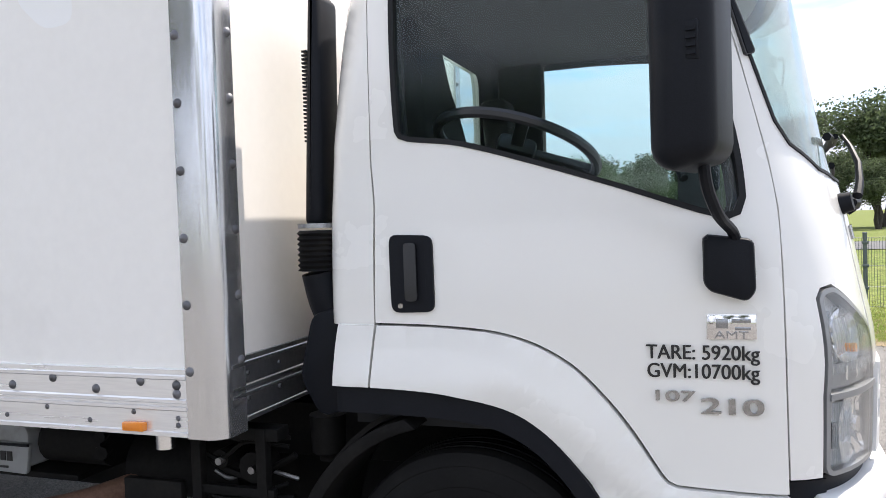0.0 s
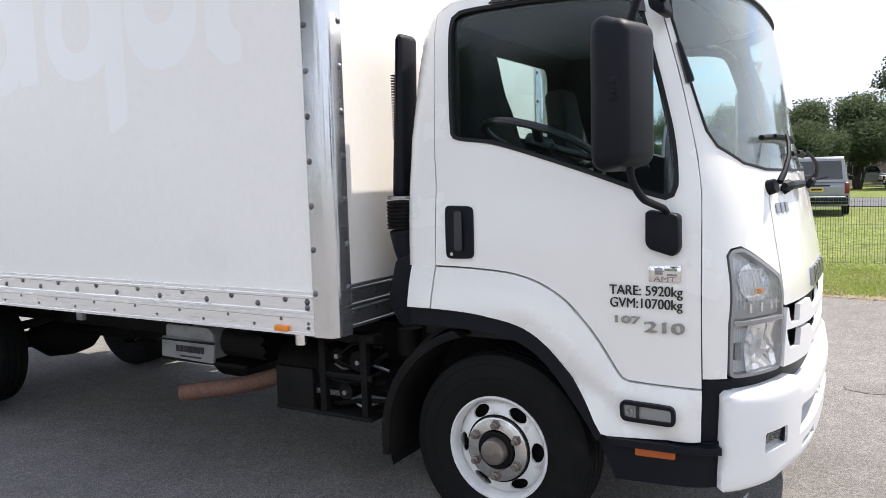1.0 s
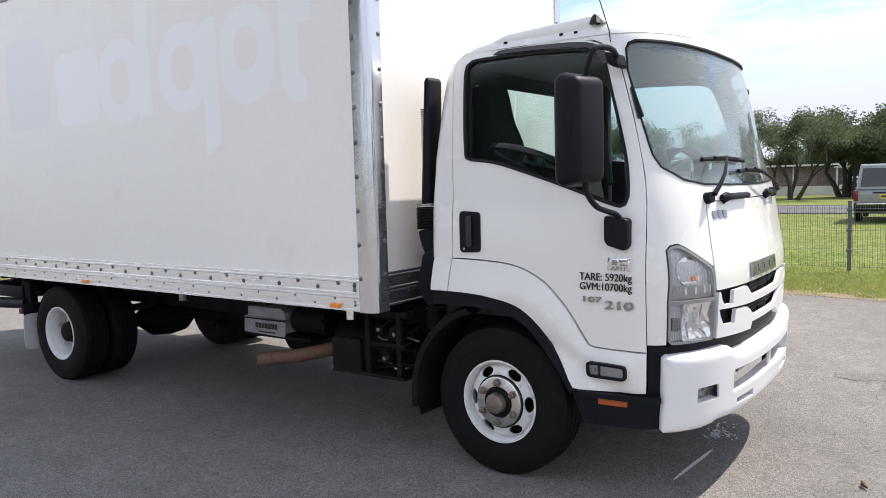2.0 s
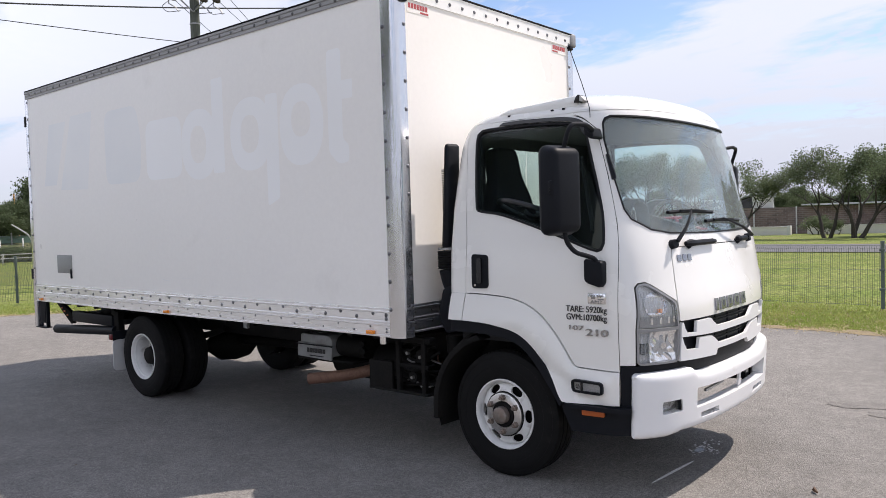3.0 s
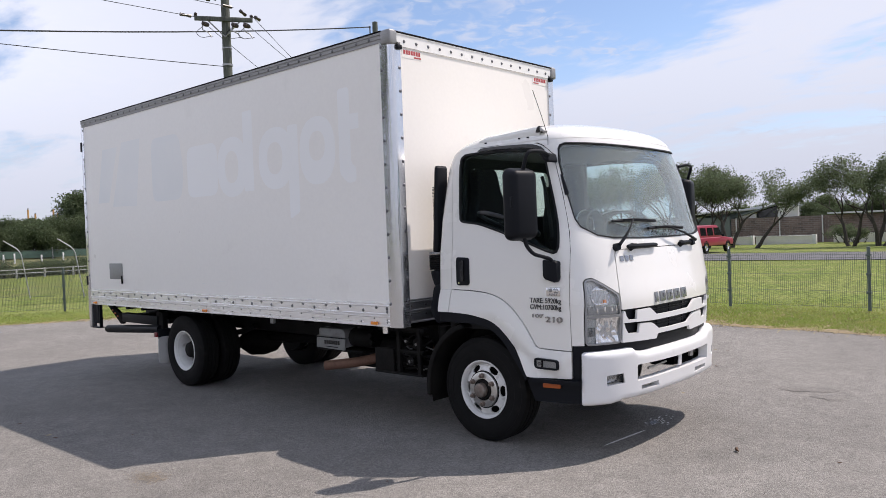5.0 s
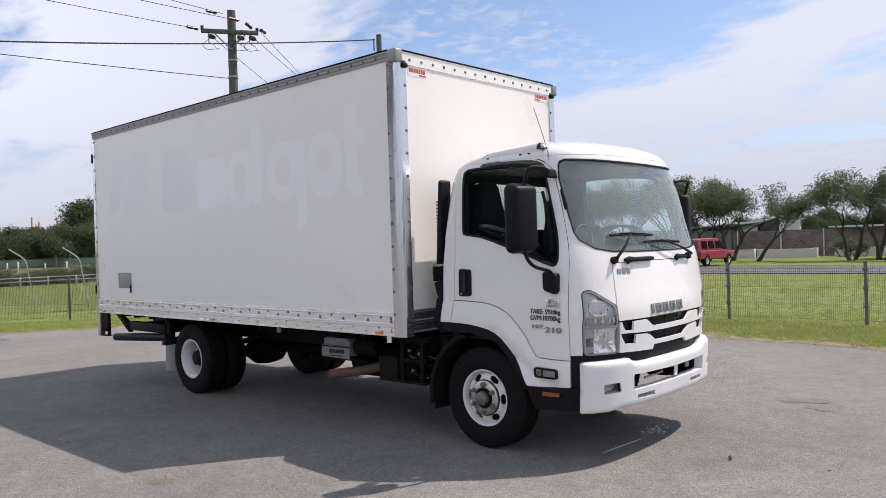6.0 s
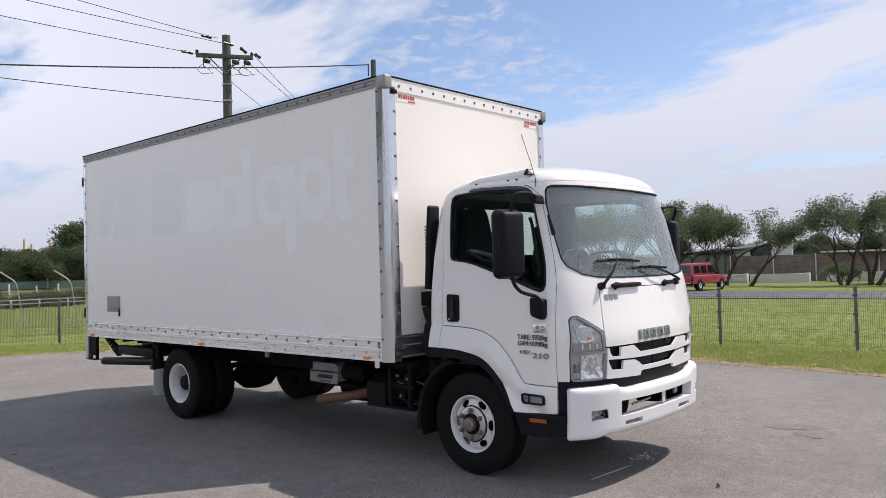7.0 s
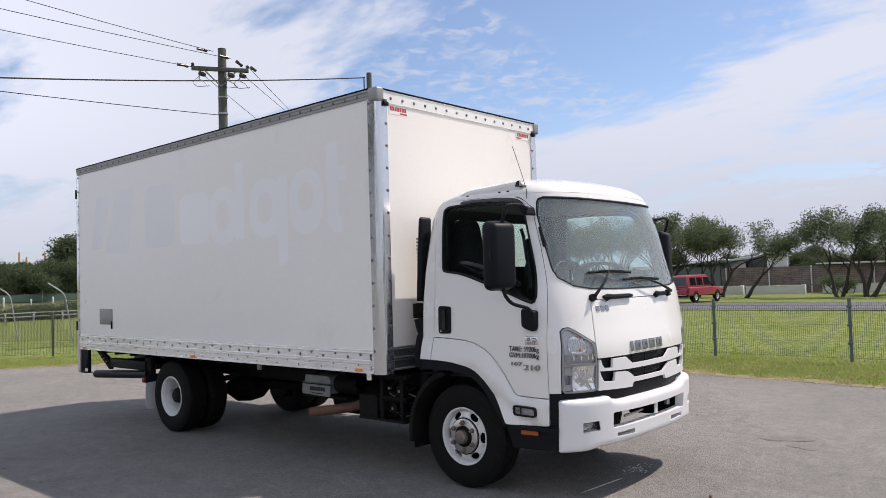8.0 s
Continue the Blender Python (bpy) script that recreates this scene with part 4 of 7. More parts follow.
# front badges: plain plates in chrome
n0 = 0.0
for i, w in enumerate((0.03, 0.07, 0.07, 0.07, 0.07)):
    s0 = 0.262 - n0
    shape = [(s0, 1.128), (s0 - w, 1.128), (s0 - w, 1.055), (s0, 1.055)]
    hole = [] if i == 0 else [[(s0 - w * 0.3, 1.108), (s0 - w * 0.72, 1.108), (s0 - w * 0.72, 1.076), (s0 - w * 0.3, 1.076)]]
    panel("maker_badge", shape, BADGE, hood, 0.014, 0.013, hole, step=0.03)
    n0 += w + 0.04
for i in range(3):
    s0 = 0.585 - i * 0.052
    panel("model_badge", rounded([(s0, 1.408), (s0 - 0.036, 1.406), (s0 - 0.036, 1.368), (s0, 1.37)], 0.006), BADGE, hood, 0.007, 0.006, step=0.03)

# writing on the driver's door
wy = -0.9605


def door_text(name, text, x, z, size, mat, depth=0.0012, squeeze=1.0, bold=0.0, y=wy):
    return lettering(name, text, size, mat, truck, Matrix.Translation((x, y, z)) @ Euler((radians(90), 0, 0)).to_matrix().to_4x4(), depth, squeeze, bold)


door_text("tare_lettering", "TARE: 5920kg", 0.636, 1.109, 0.0515, INK, 0.0008, 0.895, 0.002)
door_text("gvm_lettering", "GVM:10700kg", 0.636, 1.062, 0.0515, INK, 0.0008, 0.895, 0.002)
door_text("model_figures", "107", 0.564, 0.999, 0.038, FIGURES, 0.004, 1.9, 0.003)
door_text("power_figures", "210", 0.702, 0.976, 0.056, FIGURES, 0.004, 1.75, 0.006)
badge = part("door_badge", box(0.65, 0.765, -0.962, -0.954, 1.145, 1.207, 0.002), CHROME, truck, "chrome rectangular door badge")
for i, (a, b, z0, z1) in enumerate(((0.672, 0.70, 1.172, 1.196), (0.708, 0.752, 1.186, 1.196), (0.715, 0.752, 1.168, 1.176))):
    part("badge_bar", box(a, b, -0.9635, -0.960, z0, z1, 0.001), BADGE, badge)
door_text("transmission_letters", "AMT", 0.707, 1.155, 0.026, BADGE, 0.002, 1.5, 0.0, -0.963).parent = badge

part("radiator", box(0.40, 0.58, -0.42, 0.42, 0.40, 0.96, 0.01), UNDER, truck, "black radiator behind the bumper")
part("radiator_hose", tube(bend([(0.59, -0.34, 0.66), (0.66, -0.30, 0.65), (0.66, 0.10, 0.62), (0.59, 0.16, 0.62)], 0.04), 0.022, 8), UNDER, truck)

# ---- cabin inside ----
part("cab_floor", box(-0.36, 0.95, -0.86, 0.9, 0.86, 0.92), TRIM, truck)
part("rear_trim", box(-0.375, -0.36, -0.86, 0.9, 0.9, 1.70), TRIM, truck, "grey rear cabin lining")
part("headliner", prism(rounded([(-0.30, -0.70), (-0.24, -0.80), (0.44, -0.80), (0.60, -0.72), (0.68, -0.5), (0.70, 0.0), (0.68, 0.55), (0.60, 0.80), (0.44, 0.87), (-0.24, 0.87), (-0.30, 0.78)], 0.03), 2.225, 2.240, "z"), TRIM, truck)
bm = prism([(0.42, 0.92), (0.46, 1.28), (0.55, 1.40), (0.80, 1.47), (0.90, 1.47), (0.90, 0.92)], -0.72, 0.78, "y", 0.03)
dash = part("dashboard", bm, DASHGREY, truck, "grey plastic dashboard")


def cowl(y0, y1, top):
    """An arched visor on the dashboard, with a pale bead along its rim."""
    mid, half = (y0 + y1) / 2, (y1 - y0) / 2
    arc = [(mid + half * math.cos(a * math.pi / 14), 1.60 + (top - 1.60) * math.sin(a * math.pi / 14) ** 0.8) for a in range(15)]
    inner = [(mid + (y - mid) * 0.93, 1.60 + (z - 1.60) * 0.88) for y, z in reversed(arc)]
    hood_in = part("instrument_hood", prism([(y1, 1.44)] + arc + [(y0, 1.44), (y0 + 0.02, 1.44)] + inner + [(y1 - 0.02, 1.44)], 0.57, 0.66, "x"), DASHDARK, dash)
    part("rim_bead", tube([(0.568, y, z) for y, z in arc], 0.008, 6), DASHGREY, hood_in)


cowl(-0.42, -0.14, 1.752)
cowl(-0.15, 0.62, 1.747)


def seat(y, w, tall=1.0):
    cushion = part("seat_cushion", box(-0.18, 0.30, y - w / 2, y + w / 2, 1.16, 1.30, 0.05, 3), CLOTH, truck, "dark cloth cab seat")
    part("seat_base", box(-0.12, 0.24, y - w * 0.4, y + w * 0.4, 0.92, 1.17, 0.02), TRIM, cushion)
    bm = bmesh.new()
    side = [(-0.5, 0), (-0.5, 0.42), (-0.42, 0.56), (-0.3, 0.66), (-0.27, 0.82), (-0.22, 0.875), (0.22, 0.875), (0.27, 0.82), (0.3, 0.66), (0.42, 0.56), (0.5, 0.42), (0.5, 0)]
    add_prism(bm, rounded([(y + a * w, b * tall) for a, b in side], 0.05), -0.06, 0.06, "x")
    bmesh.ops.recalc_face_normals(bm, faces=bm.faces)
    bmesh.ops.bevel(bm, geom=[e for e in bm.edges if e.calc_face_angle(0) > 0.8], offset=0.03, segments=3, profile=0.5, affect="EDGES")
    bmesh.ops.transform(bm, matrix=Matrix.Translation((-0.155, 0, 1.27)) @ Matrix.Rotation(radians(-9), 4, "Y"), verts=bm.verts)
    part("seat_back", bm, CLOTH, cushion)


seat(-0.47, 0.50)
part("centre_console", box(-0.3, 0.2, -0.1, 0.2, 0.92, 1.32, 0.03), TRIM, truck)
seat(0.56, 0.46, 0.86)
tilt = Matrix.Translation((0.11, -0.66, 1.67)) @ Vector((1, 0, 0)).rotation_difference(Vector((0.21, 0.32, 0.924))).to_matrix().to_4x4()
bm = bmesh.new()
n, k = 36, 8
for i in range(n):
    for j in range(k):
        a, b = 2 * math.pi * i / n, 2 * math.pi * j / k
        r = 0.248 + 0.0165 * math.cos(b)
        bm.verts.new((0.0165 * math.sin(b), r * math.cos(a), r * math.sin(a)))
bm.verts.ensure_lookup_table()
for i in range(n):
    for j in range(k):
        bm.faces.new([bm.verts[((i + di) % n) * k + (j + dj) % k] for di, dj in ((0, 0), (1, 0), (1, 1), (0, 1))])
add_box(bm, -0.012, 0.012, -0.245, 0.245, -0.02, 0.02, 0.008)
add_box(bm, -0.012, 0.012, -0.02, 0.02, -0.235, 0.02, 0.008)
add_box(bm, -0.03, 0.025, -0.065, 0.065, -0.06, 0.06, 0.02)
bmesh.ops.transform(bm, matrix=tilt, verts=bm.verts)
wheel_in = part("steering_wheel", bm, WHEELGREY, truck, "dark grey steering wheel")
part("steering_column", tube([(0.095, -0.62, 1.67), (0.36, -0.58, 1.46), (0.66, -0.55, 1.25)], 0.04, 12), TRIM, wheel_in)
part("pillar_trim", box(-0.33, -0.10, 0.80, 0.875, 1.0, 2.23, 0.02), TRIM, truck, "dark grey door pillar lining")
part("grab_handle", tube(bend([(0.60, -0.80, 1.55), (0.58, -0.76, 1.6), (0.52, -0.75, 1.95), (0.53, -0.79, 2.0)], 0.03), 0.013, 8), TRIM, truck)
part("seat_belt", tube([(-0.2, -0.80, 2.0), (-0.22, -0.78, 1.5), (-0.22, -0.72, 1.2)], 0.012, 4), CLOTH, truck)

# ---- mirrors ----
for sgn in (-1, 1):
    k = 1.0 if sgn < 0 else 1.15
    m = Matrix.Translation((0.628, sgn * 1.2 * k, 1.795)) @ Matrix.Rotation(radians(sgn * 14), 4, "Z")
    bm = bmesh.new()
    add_box(bm, -0.06, 0.075, -0.127, 0.122, -0.25, 0.246, 0.05, 4)
    for v in bm.verts:
        if v.co.x > 0.02:
            v.co.y *= 0.88
            v.co.z *= 0.95
    bmesh.ops.transform(bm, matrix=m, verts=bm.verts)
    mirror_ob = part("door_mirror", bm, BLACK, truck, "tall black door mirror on a tubular arm", smooth=60)
    bm = bmesh.new()
    add_box(bm, -0.059, -0.053, -0.088, 0.088, -0.21, 0.21, 0.002)
    bmesh.ops.transform(bm, matrix=m, verts=bm.verts)
    part("mirror_glass", bm, CHROME, mirror_ob, "mirror glass")
    bm = bmesh.new()
    add_box(bm, 0.02, 0.05, 0.088 * 1.0 if sgn > 0 else -0.112, 0.112 if sgn > 0 else -0.088, -0.03, 0.05, 0.004)
    for j in range(4):
        add_box(bm, 0.025, 0.045, (0.110 if sgn > 0 else -0.116), (0.116 if sgn > 0 else -0.110), -0.02 + j * 0.016, -0.012 + j * 0.016)
    bmesh.ops.transform(bm, matrix=m, verts=bm.verts)
    part("mirror_clamp", bm, BLACK, mirror_ob)
    y = sgn * 1.2 * k
    yi = sgn * 0.95 * k
    pts = bend([(0.70, yi, 2.135), (0.725, sgn * 1.06 * k, 2.155), (0.70, y, 2.15), (0.655, y, 2.02), (0.65, y, 1.75), (0.655, y, 1.52), (0.68, sgn * 1.15 * k, 1.45), (0.715, sgn * 0.99 * k, 1.41), (0.73, sgn * 0.965 * k, 1.36)], 0.05)
    arm = part("mirror_arm", tube(pts, 0.0135, 10), BLACK, mirror_ob, "black tubular mirror arm")
    part("arm_mount", prism(rounded([(0.645, 2.16), (0.70, 2.15), (0.715, 2.09), (0.69, 2.085), (0.655, 2.11)], 0.012), sgn * 0.85 * k, sgn * 0.965 * k, "y", 0.008), BLACK, mirror_ob)
    brk = rounded([(0.645, 1.405), (0.762, 1.39), (0.765, 1.265), (0.745, 1.24), (0.66, 1.265), (0.645, 1.285)], 0.018)
    part("lower_mount", prism(brk, sgn * 0.925 * k, sgn * 0.995 * k, "y", 0.01), BLACK, mirror_ob, "black lower mirror bracket")

# ---- intake duct behind the cab ----
bm = bmesh.new()
add_box(bm, -0.497, -0.436, -0.90, -0.76, 1.455, 2.165, 0.024, 3)
for v in bm.verts:
    if v.co.z > 2.0 and v.co.x < -0.465:
        v.co.x += (v.co.z - 2.0) * 0.14
    if v.co.z > 2.1:
        v.co.y += 0.03
duct = part("air_intake_duct", bm, BLACK, truck, "black air intake duct behind the cab")
for i in range(24):
    part("louvre", box(-0.4985, -0.48, -0.868, -0.80, 1.715 + i * 0.0118, 1.721 + i * 0.0118), BLACK, duct)
part("hose_clamp", lathe([(0.056, 0.0), (0.056, 0.014), (0.052, 0.014)], 20), BADGE, duct).matrix_basis = pose(-0.455, -0.895, 1.452, -90)
bm = bmesh.new()
prof = []
for i in range(8):
    prof += [(0.054, i * 0.016), (0.062, i * 0.016 + 0.008)]
add_lathe(bm, prof, 18, pose(-0.453, -0.895, 1.445, 90))
part("bellows", bm, RUBBER, duct, "ribbed rubber hose")
part("lower_pipe", tube(bend([(-0.453, -0.895, 1.32), (-0.44, -0.88, 1.22), (-0.40, -0.80, 1.08), (-0.36, -0.70, 1.0)], 0.05), 0.052, 14), BLACK, duct)
part("lower_shroud", prism(rounded([(-0.47, 1.2), (-0.37, 1.22), (-0.33, 0.92), (-0.45, 0.88), (-0.52, 1.0)], 0.04), -0.93, -0.72, "y", 0.02), BLACK, duct)

# ---- cargo box ----
BX0, BX1, BY, BZ0, BZ1 = -6.41, -0.635, 1.155, 0.875, 3.235
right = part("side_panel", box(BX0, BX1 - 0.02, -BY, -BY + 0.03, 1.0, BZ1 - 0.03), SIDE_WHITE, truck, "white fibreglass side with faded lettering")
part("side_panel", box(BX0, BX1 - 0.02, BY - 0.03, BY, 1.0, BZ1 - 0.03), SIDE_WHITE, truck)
part("front_panel", box(BX1 - 0.03, BX1, -BY + 0.03, BY - 0.03, 1.0, BZ1 - 0.03), BOX_WHITE, truck, "cream white fibreglass front wall")
part("roof_sheet", box(BX0, BX1, -BY + 0.01, BY - 0.01, BZ1 - 0.03, BZ1 - 0.005), BOX_WHITE, truck)
part("rear_door", box(BX0 - 0.03, BX0, -BY + 0.02, BY - 0.02, 0.93, BZ1 - 0.03), BOX_WHITE, truck)
part("floor_deck", box(BX0, BX1, -BY + 0.02, BY - 0.02, 0.93, 1.0), UNDER, truck)
# bottom rails: a ribbed extrusion
RIB = [(0.0, 0.872), (0.012, 0.872), (0.012, 0.884), (0.008, 0.887), (0.008, 0.945), (0.013, 0.949), (0.013, 0.957), (0.008, 0.960), (0.008, 0.966), (0.013, 0.970), (0.013, 0.978), (0.009, 0.982), (0.009, 1.034), (0.014, 1.038), (0.014, 1.047), (0.009, 1.050), (0.009, 1.064), (0.0, 1.066)]
rail = part("bottom_rail", prism([(-BY - a, z) for a, z in RIB], BX0 + 0.05, -0.742, "x"), ALU_RAIL, truck, "ribbed aluminium bottom rail with rivets", smooth=20)
part("bottom_rail", prism([(BY + a, z) for a, z in RIB], BX0 + 0.05, -0.742, "x"), ALU_RAIL, truck, smooth=20)
frail = part("front_rail", prism([(BX1 + a * 0.8, z + 0.022) for a, z in RIB], -BY + 0.045, BY - 0.045, "y"), FRONTRAIL, truck, "ribbed aluminium front rail", smooth=20)
# the prism along y wants (x, z)
top_rail = part("top_rail", prism([(-BY - 0.0, 3.165), (-BY - 0.009, 3.165), (-BY - 0.009, 3.19), (-BY - 0.014, 3.195), (-BY - 0.014, 3.222), (-BY - 0.02, 3.226), (-BY - 0.02, 3.243), (-BY + 0.03, 3.25), (-BY + 0.03, 3.21)], BX0, -0.68, "x"), TOPRAIL, truck, "weathered aluminium top rail with rivets", smooth=20)
part("top_rail", prism([(BY + 0.0, 3.165), (BY + 0.014, 3.165), (BY + 0.014, 3.243), (BY - 0.03, 3.25), (BY - 0.03, 3.21)], BX0, -0.68, "x"), TOPRAIL, truck, smooth=20)
ftop = part("front_top_rail", prism([(BX1, 3.135), (BX1 + 0.010, 3.135), (BX1 + 0.010, 3.225), (BX1 + 0.016, 3.23), (BX1 + 0.016, 3.236), (BX1 - 0.03, 3.24), (BX1 - 0.03, 3.2)], -BY + 0.05, BY - 0.05, "y"), WHITE, truck, "white painted top rail with rivets", smooth=20)
part("roof_gasket", box(BX1 - 0.03, BX1 + 0.02, -BY + 0.04, BY - 0.04, 3.238, 3.252, 0.004), RUBBER, truck)
part("roof_gasket", box(BX0, BX1 - 0.08, -BY - 0.022, -BY + 0.03, 3.246, 3.258, 0.004), RUBBER, truck)
for sgn in (-1, 1):
    arc = [(BX1 - 0.045 + 0.055 * math.sin(a), sgn * (BY - 0.045 + 0.055 * math.cos(a))) for a in [math.pi / 2 * i / 8 for i in range(9)]]
    inner = [(BX1 - 0.045 + 0.04 * math.sin(a), sgn * (BY - 0.045 + 0.04 * math.cos(a))) for a in [math.pi / 2 * i / 8 for i in range(9)]]
    pts = [(-0.742, sgn * (BY + 0.010))] + arc + [(BX1 + 0.010, sgn * (BY - 0.11)), (BX1, sgn * (BY - 0.11))] + inner[::-1] + [(-0.742, sgn * BY)]
    cpost = part("corner_post", prism(pts, 0.868, 3.165, "z"), ALU, truck, "polished aluminium corner post with rivets", smooth=30)
    if sgn < 0:
        main_post = cpost
    cap = part("corner_cap", box(BX1 - 0.09, BX1 + 0.022, sgn * (BY + 0.022), sgn * (BY - 0.07), 3.14, 3.258, 0.018, 3), TOPRAIL, truck, "cast aluminium corner cap")
    part("marker_lamp", box(BX1 - 0.005, BX1 + 0.035, sgn * (BY - 0.055), sgn * (BY - 0.11), 3.105, 3.142, 0.008), BLACK, truck, "small dark marker lamp")
    plate = part("builder_plate", box(BX1, BX1 + 0.0025, sgn * (BY - 0.135), sgn * (BY - 0.365), 3.052, 3.122), BOX_WHITE, truck, "cream builder's plate with red print")
    for j in range(7):
        y0 = sgn * (BY - 0.15) - sgn * j * 0.029
        part("print_bar", box(BX1 + 0.002, BX1 + 0.004, y0, y0 - sgn * 0.022, 3.082, 3.116), REDPRINT, plate)
    part("print_bar", box(BX1 + 0.002, BX1 + 0.004, sgn * (BY - 0.27), sgn * (BY - 0.355), 3.06, 3.072), REDPRINT, plate)
    part("rear_post", box(BX0 - 0.035, BX0 + 0.045, sgn * (BY + 0.006), sgn * (BY - 0.06), 0.575, 3.235, 0.006), ALU, truck, "aluminium rear corner post")
part("side_vent", box(-5.79, -5.44, -BY - 0.006, -BY, 1.205, 1.40, 0.003), VENT, truck, "square aluminium cover plate")
part("vent_catch", box(-5.462, -5.445, -BY - 0.018, -BY, 1.15, 1.25, 0.004), BLACK, truck)
for z in (1.12, 2.86):
    part("rear_hinge", box(BX0 - 0.06, BX0 - 0.02, -BY - 0.012, -BY + 0.04, z, z + 0.12, 0.006), BLACK, truck)
for x in (-0.92, -3.56, -6.22):
    part("side_marker", box(x - 0.037, x + 0.037, -BY - 0.03, -BY - 0.008, 0.885, 0.911, 0.004), AMBER, truck, "amber side marker lamp")

# rivets: one dome, many places
dome = lathe([(0.0, 0.009), (0.007, 0.008), (0.0125, 0.004), (0.0145, 0.0)], 12)
first = part("rivet", dome, RIVET, rail)
first.matrix_basis = pose(-0.775, -BY - 0.009, 1.02)
small = part("rivet", lathe([(0.0, 0.005), (0.006, 0.004), (0.0085, 0.0)], 8), RIVET, rail)
small.matrix_basis = pose(-0.775, -BY - 0.008, 0.925)
for i in range(34):
    x = -0.90 - i * 0.163
    same_part("rivet", first, rail, pose(x, -BY - 0.009, 1.0 if i % 2 else 1.028))
    same_part("rivet", small, rail, pose(x - 0.03, -BY - 0.008, 0.905 if i % 2 else 0.937))
for z in (0.995, 0.905):
    same_part("rivet", first if z > 0.95 else small, rail, pose(-0.775, -BY - 0.009, z))
for i in range(36):
    same_part("rivet", first, top_rail, pose(-0.86 - i * 0.155, -BY - 0.013, 3.205))
for i in range(12):
    z = 1.06 + i * 0.188
    same_part("rivet", first, main_post, pose(-0.727, -BY - 0.0095, z))
    same_part("rivet", first, main_post, pose(BX1 + 0.0095, -BY + 0.092, z + 0.02, 0, 0, 90))
    same_part("rivet", first, main_post, pose(BX1 + 0.0095, BY - 0.092, z + 0.02, 0, 0, 90))
    same_part("rivet", first, main_post, pose(BX0 + 0.03, -BY - 0.006, z))
for i in range(15):
    same_part("rivet", first, ftop, pose(BX1 + 0.0095, -1.0 + i * 0.143, 3.18, 0, 0, 90))
for i in range(13):
    for z in (1.035, 0.96):
        same_part("rivet", small, frail, pose(BX1 + 0.007, -1.03 + i * 0.172, z, 0, 0, 90))

# faded lettering, as plain plates of film residue
def film(name, outer, mat, hole=None, lift=0.0005):
    bm = bmesh.new()
    for loop in (outer, *([hole] if hole else [])):
        vs = [bm.verts.new((x, -BY - lift, z)) for x, z in loop]
        for i in range(len(vs)):
            bm.edges.new((vs[i], vs[(i + 1) % len(vs)]))
    bmesh.ops.triangle_fill(bm, use_beauty=True, edges=bm.edges[:], normal=(0, -1, 0))
    return part(name, bm, mat, right, smooth=0)


def oval(cx, cz, rx, rz, n=28, squash=2.3):
    return [(cx + rx * math.copysign(abs(math.cos(2 * math.pi * i / n)) ** (2 / squash), math.cos(2 * math.pi * i / n)), cz + rz * math.copysign(abs(math.sin(2 * math.pi * i / n)) ** (2 / squash), math.sin(2 * math.pi * i / n))) for i in range(n)]


film("decal_residue", [(-6.02, 2.16), (-5.72, 2.16), (-5.45, 2.82), (-5.85, 2.82)], GHOST_DARK)
film("decal_residue", [(-5.62, 2.10), (-5.0, 2.08), (-4.86, 2.86), (-5.33, 2.86)], GHOST_DARK)
film("decal_residue", rounded([(-4.6, 2.10), (-3.95, 2.10), (-3.90, 2.45), (-3.98, 2.82), (-4.6, 2.82)], 0.12), GHOST_DARK)
film("decal_residue", rounded([(-3.82, 2.64), (-3.22, 2.64), (-3.22, 2.10), (-3.82, 2.10)], 0.12), GHOST)
film("decal_residue", oval(-2.95, 2.36, 0.27, 0.30), GHOST, oval(-2.96, 2.36, 0.12, 0.16))
film("decal_residue", rounded([(-2.74, 2.10), (-2.58, 2.10), (-2.58, 2.88), (-2.74, 2.88)], 0.02), GHOST, None, 0.0009)
film("decal_residue", oval(-2.22, 2.38, 0.27, 0.29), GHOST, oval(-2.23, 2.38, 0.12, 0.15))
film("decal_residue", rounded([(-2.02, 1.80), (-1.87, 1.86), (-1.87, 2.66), (-2.02, 2.66)], 0.03), GHOST, None, 0.0009)
film("decal_residue", oval(-1.60, 2.39, 0.25, 0.30), GHOST, oval(-1.60, 2.43, 0.11, 0.13))
film("decal_residue", rounded([(-1.30, 2.16), (-1.20, 2.07), (-1.09, 2.08), (-1.09, 2.2), (-1.15, 2.24), (-1.15, 2.88), (-1.30, 2.88)], 0.04), GHOST)
film("decal_residue", rounded([(-1.15, 2.52), (-1.04, 2.52), (-1.04, 2.65), (-1.15, 2.65)], 0.01), GHOST, None, 0.0009)
for x, z, w, a in ((-3.62, 1.185, 0.13, -0.012), (-3.28, 1.205, 0.12, 0.004), (-1.95, 2.25, 0.02, 0.02), (-2.6, 1.55, 0.05, 0.01)):
    film("scuff_mark", [(x, z), (x + w, z + a), (x + w, z + a + 0.003), (x, z + 0.005)], GHOST_DARK, None, 0.002)

